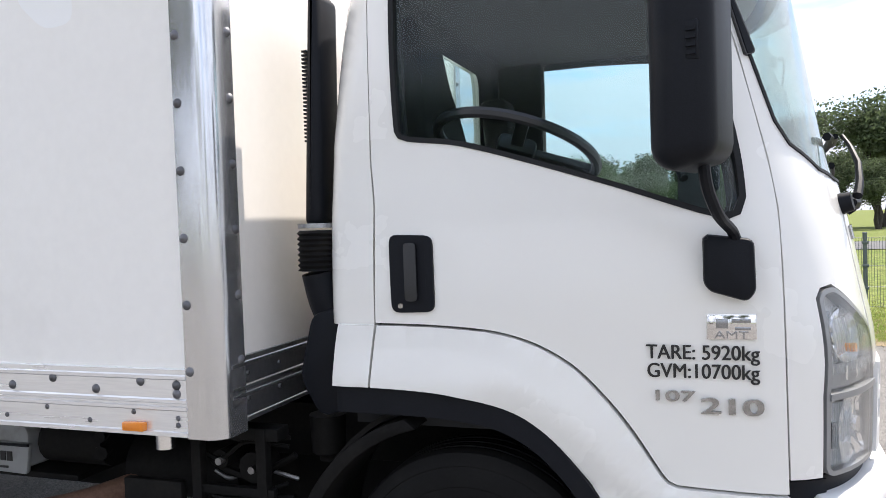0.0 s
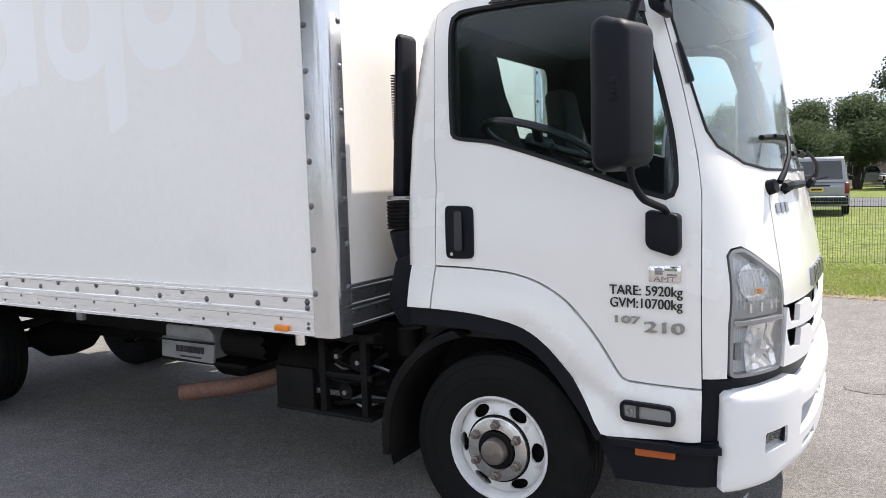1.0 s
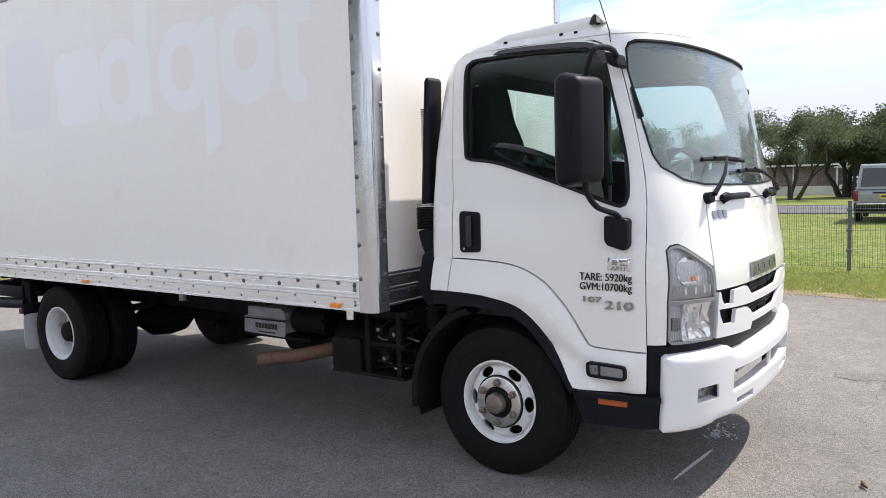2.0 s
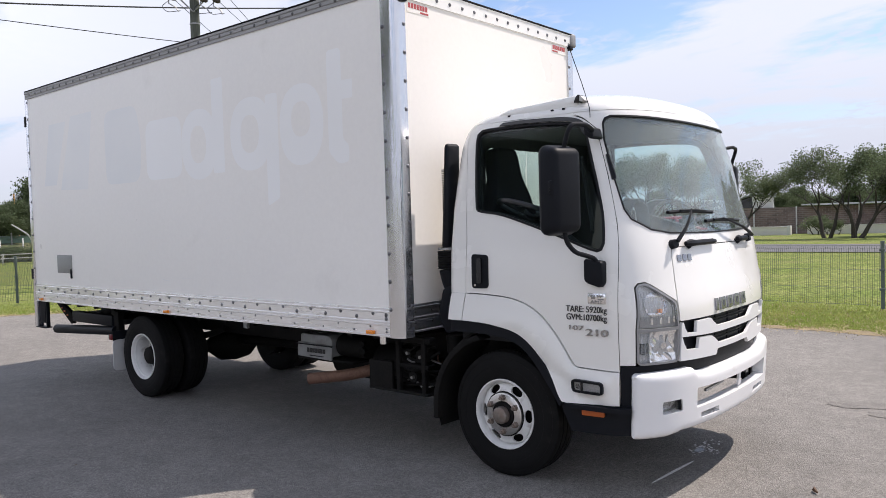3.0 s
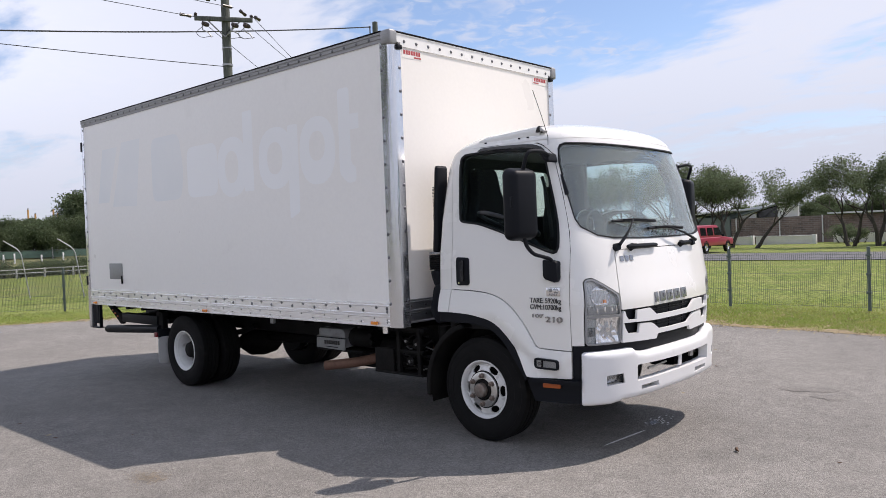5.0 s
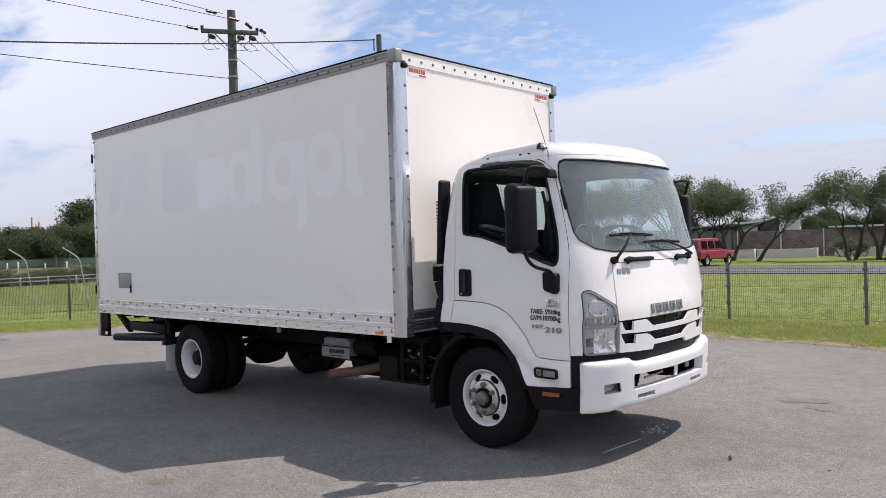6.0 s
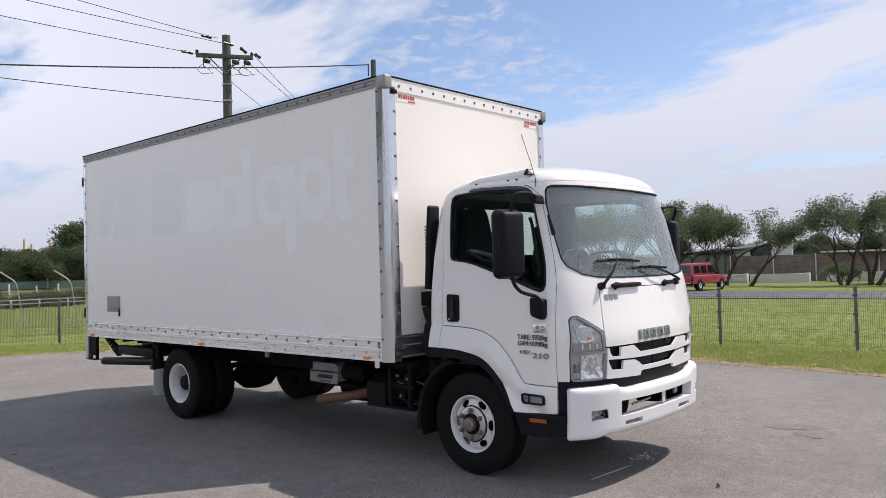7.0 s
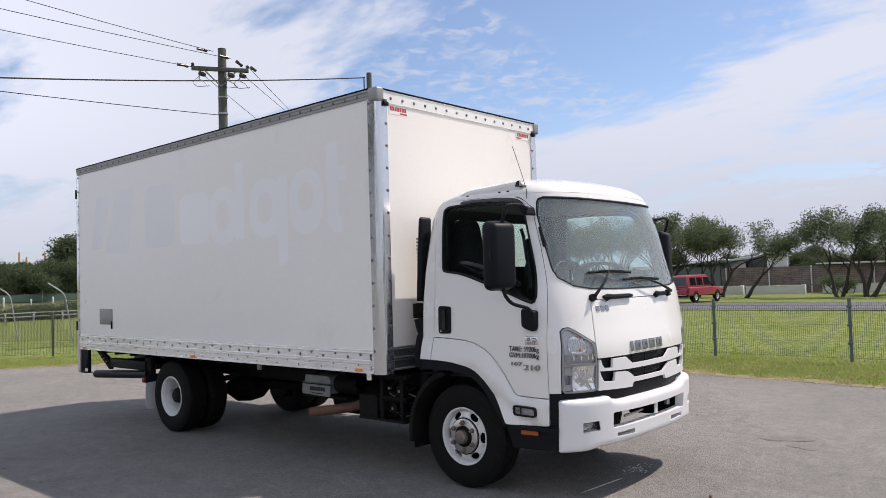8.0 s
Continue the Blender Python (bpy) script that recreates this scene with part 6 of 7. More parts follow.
def tufts(name, spots, mat, label, height, seed, lean=0.5, lift=-0.03):
    """Many single blades: each a bent, pointed strip."""
    r = random.Random(seed)
    verts, faces = [], []
    for x, y in spots:
        a, h = r.uniform(0, 6.283), height * r.uniform(0.5, 1.3)
        w, l = 0.004 + 0.004 * r.random(), lean * h * r.uniform(0.2, 1.2)
        dx, dy = math.cos(a), math.sin(a)
        z = ground_z(x, y) + lift
        k = len(verts)
        verts += [(x - dy * w, y + dx * w, z), (x + dy * w, y - dx * w, z), (x + dx * l * 0.4 + dy * w * 0.7, y + dy * l * 0.4 - dx * w * 0.7, z + h * 0.6), (x + dx * l * 0.4 - dy * w * 0.7, y + dy * l * 0.4 + dx * w * 0.7, z + h * 0.6), (x + dx * l, y + dy * l, z + h)]
        faces += [(k, k + 1, k + 2, k + 3), (k + 3, k + 2, k + 4)]
    me = bpy.data.meshes.new(name)
    me.from_pydata(verts, [], faces)
    me.materials.append(mat)
    return tagged(new(name, me), label, "grass", kind="stuff")


r = random.Random(3)
spots = []
for i in range(60000):
    x, y = r.uniform(-5.0, 6.5), 6.45 + abs(r.gauss(0, 1)) * 1.9
    if noise.noise(Vector((x * 1.2, y * 1.2, 5))) > -0.65 and y < 13:
        spots.append((x, y))
tufts("grass_strip", spots, BLADE, "thick green grass along the yard's edge", 0.034, 4, 1.1)
spots = []
for i in range(24000):
    t = r.random()
    x, y = -14.5 - 5 * t + r.uniform(-0.3, 5) * 1.0, 0
    u, v = r.uniform(-9, 5), abs(r.gauss(0, 1)) * 1.7 + 0.15
    spots.append((-13.0 + 0.62 * u - 0.78 * v, 2.0 + 0.78 * u + 0.62 * v))
tufts("grass_strip", spots, BLADE, "thick green grass along the yard's edge", 0.034, 6, 1.1)
spots = []
for i in range(14000):
    x, y = r.uniform(-5.0, 6.5), 6.45 + abs(r.gauss(0, 1)) * 1.3
    if y < 13 and noise.noise(Vector((x * 2.1, y * 2.1, 9))) > -0.15:
        spots.append((x, y))
tufts("dry_grass_strip", spots, STRAW, "dry yellow stalks among the green grass", 0.036, 12, 1.2)
spots = []
for i in range(26000):
    x, y = wavy[r.randrange(len(wavy))]
    if -6 < x < 6.5 or x < -11:
        nx, ny = (0, 1) if x > -9.5 else (-0.79, 0.61)
        d = r.gauss(0.16, 0.22)
        spots.append((x + nx * d + r.uniform(-0.08, 0.08), y + ny * d))
tufts("dry_grass_litter", spots, STRAW, "dry grass litter along the asphalt edge", 0.016, 8, 3.2, 0.001)


# ---- fences ----
GALV = material("green_grey_fence_steel", (0.10, 0.125, 0.12), 0.5, 0.3, blotch=6, grain=0.1)
WIRE = material("fence_wire", (0.075, 0.09, 0.085), 0.5, 0.3, blotch=4)
fence = thing("mesh_fence", "low steel mesh fence panel with a post", "fence", (0.30, 9.27, 0), "mesh fence round the field")
SPAN = 2.43
part("post", tube([(0, 0, 0.0), (0, 0, 1.10)], 0.030, 12), GALV, fence, "round steel fence post")
part("post_cap", lathe([(0.0, 0.02), (0.034, 0.012), (0.036, 0.0)], 12), GALV, fence).matrix_basis = pose(0, 0, 1.10, -90)
for z in (0.30, 0.62, 0.95):
    part("clamp", box(-0.038, 0.038, -0.042, 0.01, z, z + 0.04, 0.004), GALV, fence)
bm = bmesh.new()
for i in range(68):
    x = 0.045 + i * 0.0349
    add_tube(bm, [(x, 0, 0.05), (x, 0, 0.98), (x, -0.025, 1.01), (x, 0, 1.04)], 0.0028, 3, cap=False)
for z in (0.06, 0.34, 0.64, 0.93, 0.985, 1.04):
    add_tube(bm, [(0.03, 0.004, z), (SPAN - 0.03, 0.004, z)], 0.0028, 3, cap=False)
part("wire_panel", bm, WIRE, fence, "welded wire panel", smooth=0)
for i in list(range(-4, 0)) + list(range(1, 9)):
    copy_thing(fence, pose(0.30 + i * SPAN, 9.27, 0))
dirx, diry = 0.64, 0.77
for i in range(-3, 10):
    copy_thing(fence, pose(-16.63 - SPAN * dirx * i, 2.51 - SPAN * diry * i, 0, 0, 0, math.degrees(math.atan2(diry, dirx))))


# ---- trees ----
def leaf_material(name, base, second):
    m = material(name, base, 0.6, second=second, blotch=0.6, amount=0.9, spec=0.25)
    n, l = m.node_tree.nodes, m.node_tree.links
    p = n["Principled BSDF"]
    geo = n.new("ShaderNodeNewGeometry")
    hs = n.new("ShaderNodeHueSaturation")
    rg = n.new("ShaderNodeMapRange")
    rg.inputs["To Min"].default_value, rg.inputs["To Max"].default_value = 0.55, 1.45
    l.new(geo.outputs["Random Per Island"], rg.inputs["Value"])
    l.new(rg.outputs[0], hs.inputs["Value"])
    l.new(p.inputs["Base Color"].links[0].from_socket, hs.inputs["Color"])
    l.new(hs.outputs[0], p.inputs["Base Color"])
    tr = n.new("ShaderNodeBsdfTranslucent")
    l.new(hs.outputs[0], tr.inputs["Color"])
    mx = n.new("ShaderNodeMixShader")
    mx.inputs[0].default_value = 0.46
    l.new(p.outputs[0], mx.inputs[1]); l.new(tr.outputs[0], mx.inputs[2])
    l.new(mx.outputs[0], n["Material Output"].inputs[0])
    return m


LEAF = leaf_material("olive_leaves", (0.10, 0.13, 0.068), (0.138, 0.168, 0.092))
LEAF_DARK = leaf_material("dark_leaves", (0.085, 0.115, 0.056), (0.112, 0.142, 0.072))
LEAF_GUM = leaf_material("grey_green_gum_leaves", (0.06, 0.075, 0.045), (0.08, 0.095, 0.055))
BARK = material("grey_brown_bark", (0.05, 0.043, 0.037), 0.9, second=(0.03, 0.026, 0.023), blotch=8, amount=0.9, grain=0.3, grain_size=50, stretch=(1, 1, 0.25), bump=0.02, bump_size=25)


def tree(name, label, seed, height, spread, stems, bare, leaves, leaf_size, leaf_mat, lean=0.0, clump=0.75, flat=0.6, depth=3, even=2.6, rise=0.25):
    """A tree with forking limbs and a crown of leaf sprays at their ends."""
    rg = random.Random(seed)
    ob = thing(name, label, "tree")
    wood, ends = bmesh.new(), []

    def limb(p, d, length, r, level):
        pts, rads, q, dd = [p], [r], p.copy(), d.normalized()
        for i in range(4):
            dd = (dd + Vector((rg.gauss(0, 0.16), rg.gauss(0, 0.16), rg.gauss(0.03, 0.08)))).normalized()
            q = q + dd * length / 4
            pts.append(q.copy())
            rads.append(r * (1 - 0.42 * (i + 1) / 4))
        add_tube(wood, pts, rads, 7 if level < 2 else 5, cap=False)
        if level == depth - 1:
            ends.append((pts[2] + pts[4]) / 2)
        if level >= depth:
            ends.append(q)
            ends.append((pts[2] + pts[3]) / 2)
            return
        for k in range(rg.choice((2, 3, 3))):
            a = rg.uniform(0, 6.283)
            out = Vector((math.cos(a) * spread, math.sin(a) * spread, rg.uniform(rise, 0.9)))
            limb(pts[4 if k < 2 else 3], (dd * 0.8 + out * 0.75).normalized(), length * rg.uniform(0.58, 0.8), rads[-1] * 0.72, level + 1)

    for s in range(stems):
        a = 6.283 * s / stems + rg.uniform(-0.4, 0.4)
        d = Vector((math.cos(a) * spread * 0.35 * (stems > 1) + lean, math.sin(a) * spread * 0.35 * (stems > 1), 1.0))
        limb(Vector((math.cos(a) * 0.12 * (stems > 1), math.sin(a) * 0.12 * (stems > 1), -0.1)), d, height * bare, height * 0.026 / (stems ** 0.35), 0)
    top = max(e.z for e in ends)
    k = height / top * 0.93
    bmesh.ops.scale(wood, vec=(k, k, k), verts=wood.verts)
    ends = [e * k for e in ends]
    part("trunk", wood, BARK, ob, "forking grey-brown trunk and limbs")
    verts, faces = [], []
    weights = [rg.uniform(0.05, 1.0) ** even for e in ends]

    def near(s):
        return max(-1.7, min(1.7, rg.gauss(0, 1))) * s

    for e in rg.choices(ends, weights, k=leaves):
        c = e + Vector((near(clump), near(clump), near(clump * flat) + 0.1))
        if c.z < height * bare * 0.75:
            continue
        u = Vector((rg.gauss(0, 1), rg.gauss(0, 1), rg.gauss(0, 0.7))).normalized()
        v = u.cross(Vector((rg.gauss(0, 1), rg.gauss(0, 1), rg.gauss(0, 1)))).normalized()
        s = leaf_size * rg.uniform(0.6, 1.4)
        w = u.cross(v) * s * 0.25
        q = len(verts)
        verts += [tuple(c - u * s), tuple(c + v * s * 0.55 + w), tuple(c + u * s), tuple(c - v * s * 0.55 + w)]
        faces += [(q, q + 1, q + 2), (q, q + 2, q + 3)]
    me = bpy.data.meshes.new("crown")
    me.from_pydata(verts, [], faces)
    me.materials.append(leaf_mat)
    cr = new("crown", me)
    cr.parent = ob
    tagged(cr, "uneven leafy crown with gaps")
    return ob


def put(ob, x, y, k=1.0, rz=0.0, first=False):
    m = Matrix.Translation((x, y, ground_z(x, y) - 0.05)) @ Matrix.Rotation(radians(rz), 4, "Z")
    if first:
        ob.matrix_basis = m @ Matrix.Scale(k, 4)
        return ob
    ob2 = copy_thing(ob, m)
    ob2.scale = (k, k, k)
    return ob2


spread_a = tree("spreading_tree", "spreading broadleaf tree with several bare grey stems", 21, 6.1, 1.05, 2, 0.30, 9500, 0.064, LEAF, 0.0, 0.27, 1.1, 4, 2.6, -0.25)
spread_b = tree("spreading_tree", "spreading broadleaf tree with several bare grey stems", 34, 5.9, 1.1, 3, 0.25, 9500, 0.064, LEAF, 0.12, 0.27, 1.1, 4, 2.6, -0.25)
leaning = tree("leaning_tree", "small leaning tree with a thin olive crown", 8, 4.9, 0.85, 1, 0.36, 5200, 0.065, LEAF, 0.85, 0.28, 1.0, 4, 1.5)
dense = tree("dense_tree", "dense dark green tree", 55, 7.0, 0.62, 2, 0.20, 17000, 0.105, LEAF_DARK, 0.0, 0.66, 0.8)
dense_b = tree("dense_tree", "dense dark green tree", 61, 6.4, 0.7, 3, 0.18, 17000, 0.105, LEAF_DARK, 0.0, 0.66, 0.8)
gum = tree("gum_tree", "tall gum tree with an open grey-green crown", 78, 13.0, 1.05, 2, 0.26, 16000, 0.15, LEAF_GUM, 0.0, 0.55, 0.55, 4, 1.4)
slim = tree("slim_tree", "narrow dark tree with an uneven crown", 44, 7.0, 0.36, 2, 0.22, 9000, 0.10, LEAF_DARK, 0.0, 0.42, 1.0, 3, 1.8)
tall_tree = tree("tall_tree", "tall leafy tree at the back of the yard", 70, 12.0, 0.75, 2, 0.22, 95000, 0.05, LEAF_DARK, 0.0, 0.75, 0.8, 4, 1.8)
put(slim, -60.5, 21.5, 0.95, 0, True)
put(tall_tree, -16.0, -23.5, 1.05, 60, True)
put(spread_a, -10.4, 50.6, 0.97, 20, True)
put(spread_b, -8.6, 50.2, 1.0, 130, True)
put(leaning, -16.5, 50.0, 0.95, -5, True)
put(dense, -3.4, 58, 0.86, 0, True)
put(dense_b, -6.3, 56, 0.92, 40, True)
put(gum, 6.8, 84, 1.0, 0, True)
for ob, x, y, k, rz in ((spread_a, -21.2, 52.5, 1.04, 200), (spread_b, -19.2, 52.2, 1.02, 280), (spread_a, -24.2, 53.5, 1.1, 80), (spread_b, -28.4, 54.5, 1.15, 10), (spread_a, -33.0, 56.0, 1.15, 300), (spread_b, -26.5, 57.0, 1.2, 210), (spread_a, -30.8, 58.0, 1.2, 20), (spread_b, -35.5, 60.0, 1.2, 120), (spread_b, -38.5, 58.0, 1.1, 150), (dense, -5.2, 53.5, 0.62, 250), (dense_b, -2.8, 54.0, 0.70, 60), (dense_b, -4.2, 55.5, 0.55, 10),
                        (dense, -0.6, 60, 0.92, 100), (dense_b, 1.9, 57, 0.82, 200), (dense, 4.0, 64, 0.55, 230), (dense, -20.0, 74, 0.52, 120), (dense_b, -17.2, 75, 0.56, 230), (dense, -14.2, 76, 0.55, 310), (dense_b, -11.5, 76, 0.55, 30), (dense_b, -9.2, 72, 0.8, 10), (dense, 12.0, 75, 0.95, 60), (dense_b, 17.0, 82, 1.9, 90),
                        (dense_b, -14.5, 84, 0.7, 70), (dense, -22, 86, 0.65, 160), (dense_b, -30, 84, 0.65, 20), (dense, -35, 78, 0.65, 200), (dense_b, -26, 80, 0.6, 90), (dense_b, -4.5, 80, 0.95, 33), (dense, 1.5, 82, 1.0, 77),
                        (dense, -2.6, 56.5, 0.52, 40), (dense_b, -0.4, 58.0, 0.58, 110), (dense, 1.6, 55.8, 0.5, 200), (dense_b, 3.4, 58.5, 0.6, 290), (dense, 5.6, 57.5, 0.45, 330), (dense_b, 3.0, 60.5, 0.62, 20), (dense, 14.0, 70.0, 0.8, 75),
                        (dense, -57.5, 12.3, 0.72, 30), (dense_b, -57.0, 14.2, 0.53, 80), (dense, -57.6, 15.5, 0.52, 130), (dense_b, -57.0, 16.8, 0.58, 180), (dense, -58.5, 18.4, 0.60, 220), (dense_b, -58.0, 19.8, 0.68, 270), (slim, -60.0, 17.2, 0.62, 30), (slim, -60.5, 15.8, 0.63, 260), (slim, -62.0, 13.8, 0.70, 170), (slim, -60.5, 12.4, 0.60, 80), (slim, -61.0, 22.6, 0.85, 140), (dense, -58.0, 10.2, 0.70, 310), (dense_b, -58.5, 8.0, 0.63, 15), (dense, -58.5, 22.0, 0.66, 45), (dense_b, -59.0, 5.5, 0.67, 65),
                        (dense, -58, 13, 0.53, 10), (dense_b, -62, 17.5, 0.62, 70), (dense, -59, 21, 0.55, 150), (dense_b, -66, 12, 0.62, 220), (dense, -67, 20, 0.62, 300), (dense_b, -58, 26, 0.62, 40), (dense, -70, 27, 0.62, 100), (dense_b, -63, 6, 0.59, 190), (dense, -72, 2, 0.62, 10), (dense_b, -61, 32, 0.68, 310),
                        (tall_tree, -10.2, -24.0, 0.98, 150), (tall_tree, -21.5, -24, 1.0, 15), (tall_tree, -6.3, -23.0, 1.08, 300), (tall_tree, -27.0, -24.5, 0.95, 90), (tall_tree, 1.5, -34, 0.8, 200), (tall_tree, 10, -36, 0.9, 240), (dense, 17, -28, 0.95, 50), (dense_b, -23, -25, 0.95, 140)):
    put(ob, x, y, k, rz)
SHRUB = tree("garden_shrub", "round green shrub beside the low wall", 91, 1.5, 0.9, 4, 0.15, 2600, 0.07, LEAF, 0.0, 0.28, 0.7)
put(SHRUB, -12.2, 60.0, 0.7, 0, True)
put(SHRUB, -13.6, 61.5, 0.9, 90)


# ---- vehicles beyond the fence ----
SILVER = material("silver_car_paint", (0.25, 0.257, 0.265), 0.35, 0.5, blotch=3, coat=0.5)
RED = material("faded_red_car_paint", (0.32, 0.035, 0.065), 0.4, second=(0.26, 0.03, 0.055), blotch=3, coat=0.4)
PURPLE = material("maroon_car_paint", (0.2, 0.03, 0.09), 0.35, blotch=3, coat=0.5)
CARWHITE = material("white_car_paint", (0.72, 0.73, 0.74), 0.35, blotch=3, coat=0.5)
CARGLASS = material("dark_car_glass", (0.012, 0.014, 0.016), 0.08, blotch=10, coat=0.3)
PLATE_YELLOW = material("yellow_plate", (0.62, 0.48, 0.08), 0.5, blotch=10)


def car(name, label, category, paint, at, rz, length, width, height, style):
    """A car with its nose towards +x: body lofted from a side outline, cabin, panes, wheels, lamps."""
    ob = thing(name, label, category, (at[0], at[1], ground_z(*at)), turn_z=rz)
    L, Wd, H = length, width / 2, height
    belt = H * 0.56
    low = 0.44 if style == "ute" else 0.30
    body = [(-L / 2, low + 0.12), (-L / 2 + 0.05, low), (L / 2 - 0.12, low), (L / 2, low + 0.16), (L / 2 - 0.03, belt - 0.18), (L / 2 - 0.25, belt - 0.08), (L / 2 - 1.15, belt), (-L / 2 + 0.06, belt), (-L / 2, belt - 0.1)]
    part("body", prism(rounded(body, 0.07), -Wd, Wd, "y", 0.05), paint, ob, smooth=50)
    if style == "wagon":
        top = [(-L / 2 + 0.08, belt - 0.02), (-L / 2 + 0.22, H - 0.06), (-L / 2 + 0.35, H), (L / 2 - 2.15, H), (L / 2 - 1.95, H - 0.05), (L / 2 - 1.3, belt - 0.02)]
    elif style == "ute":
        top = [(-L / 2 + 0.05, belt - 0.02), (-L / 2 + 0.12, H - 0.10), (-L / 2 + 0.25, H - 0.04), (-L / 2 + 1.6, H - 0.02), (L / 2 - 2.2, H), (L / 2 - 2.0, H - 0.05), (L / 2 - 1.35, belt - 0.02)]
    else:
        top = [(-L / 2 + 0.45, belt - 0.02), (-L / 2 + 0.95, H - 0.03), (-L / 2 + 1.2, H), (L / 2 - 2.1, H), (L / 2 - 1.9, H - 0.04), (L / 2 - 1.2, belt - 0.02)]
    bm = prism(rounded(top, 0.06), -Wd * 0.94, Wd * 0.94, "y", 0.03)
    for v in bm.verts:
        k = max(0.0, (v.co.z - belt) / (H - belt))
        v.co.y *= 1 - 0.13 * k
    part("cabin", bm, paint, ob, smooth=50)
    zc0, zc1 = belt + {"wagon": 0.10, "ute": 0.11}.get(style, 0.05), H - (0.17 if style == "ute" else 0.13)
    gap = 0.08 if style == "ute" else 0.03
    fx = lambda z: top[0][0] + (top[1][0] - top[0][0]) * (z - belt) / (H - belt)
    w0, w1 = Wd * 0.80, Wd * 0.74
    # rear pane
    bm = bmesh.new()
    q = [bm.verts.new((fx(z) - 0.012, y, z)) for z, y in ((zc0, -w0), (zc0, w0), (zc1, w1), (zc1, -w1))]
    bm.faces.new(q)
    r = bmesh.ops.extrude_face_region(bm, geom=bm.faces[:])
    bmesh.ops.translate(bm, vec=(0.03, 0, 0), verts=[g for g in r["geom"] if isinstance(g, bmesh.types.BMVert)])
    part("rear_window", bm, CARGLASS, ob, "dark rear window")
    x0, x1 = top[1][0] + 0.18, L / 2 - 1.75
    for sgn in (-1, 1):
        n = 3 if style != "sedan" else 2
        for i in range(n):
            a, b = x0 + (x1 - x0) * i / n + gap, x0 + (x1 - x0) * (i + 1) / n - gap
            bm = bmesh.new()
            vs = []
            for x, z in ((a, zc0), (b + (0.30 if i == n - 1 else 0), zc0), (b, zc1), (a, zc1)):
                k = (z - belt) / (H - belt)
                vs.append(bm.verts.new((x, sgn * (Wd * 0.94 * (1 - 0.13 * k) + 0.006), z)))
            bm.faces.new(vs)
            r = bmesh.ops.extrude_face_region(bm, geom=bm.faces[:])
            bmesh.ops.translate(bm, vec=(0, -sgn * 0.02, 0), verts=[g for g in r["geom"] if isinstance(g, bmesh.types.BMVert)])
            part("side_window", bm, CARGLASS, ob)
        part("tail_lamp", box(-L / 2 - 0.015, -L / 2 + 0.1, sgn * (Wd + 0.004), sgn * (Wd - 0.13), belt - 0.34, belt - 0.02, 0.01), REDLENS, ob)
        part("head_lamp", box(L / 2 - 0.2, L / 2 - 0.01, sgn * (Wd - 0.02), sgn * (Wd - 0.35), belt - 0.34, belt - 0.2, 0.02), REFLECT, ob)
        for x in (-L / 2 + 0.95, L / 2 - 0.85):
            wh = part("wheel", lathe([(0.0, -0.1), (0.2, -0.1), (0.205, 0.095), (0.17, 0.085), (0.15, 0.05), (0.08, 0.07), (0.0, 0.09)], 20), ALU, ob)
            wh.matrix_basis = Matrix.Translation((x, sgn * (Wd - 0.085), 0.34)) @ (Matrix.Identity(4) if sgn < 0 else Matrix.Rotation(math.pi, 4, "Z"))
            part("tyre", lathe([(0.2, -0.1), (0.31, -0.105), (0.34, -0.08), (0.34, 0.08), (0.31, 0.105), (0.2, 0.1)], 28), RUBBER, wh)
            # black ring puts in the wheel well's shade; the body is uncut
            part("wheel_arch", lathe([(0.33, 0.001), (0.39, 0.001), (0.385, 0.005), (0.33, 0.005)], 24), UNDER, ob).matrix_basis = Matrix.Translation((x, sgn * (Wd - 0.004), 0.36)) @ (Matrix.Identity(4) if sgn < 0 else Matrix.Rotation(math.pi, 4, "Z"))
        part("door_mirror", box(L / 2 - 1.75, L / 2 - 1.6, sgn * Wd, sgn * (Wd + 0.16), belt + 0.02, belt + 0.17, 0.03), BLACK, ob)
    bt = 0.62 if style == "wagon" else 0.53
    part("rear_bumper", box(-L / 2 - 0.08, -L / 2 + 0.1, -Wd + 0.02, Wd - 0.02, 0.36, bt, 0.03), BLACK, ob)
    part("bumper_strip", box(-L / 2 - 0.086, -L / 2 - 0.07, -Wd + 0.1, Wd - 0.1, bt - 0.05, bt - 0.015, 0.004), CHROME, ob)
    part("front_bumper", box(L / 2 - 0.1, L / 2 + 0.05, -Wd + 0.02, Wd - 0.02, 0.34, 0.52, 0.03), BLACK, ob)
    part("number_plate", box(-L / 2 - 0.02, -L / 2 - 0.005, -0.19, 0.19, belt - 0.27, belt - 0.14), PLATE_YELLOW, ob)
    part("plate_bar", box(-L / 2 - 0.023, -L / 2 - 0.019, -0.15, 0.15, belt - 0.235, belt - 0.175), INK, ob)
    part("tail_handle", box(-L / 2 - 0.02, -L / 2 - 0.005, -0.38, 0.38, belt - 0.11, belt - 0.07, 0.005), BLACK, ob)
    part("rear_wiper", tube([(fx(zc0) - 0.03, 0.0, zc0), (fx(zc0 + 0.1) - 0.03, -0.32, zc0 + 0.09)], 0.012, 5), BLACK, ob)
    return ob


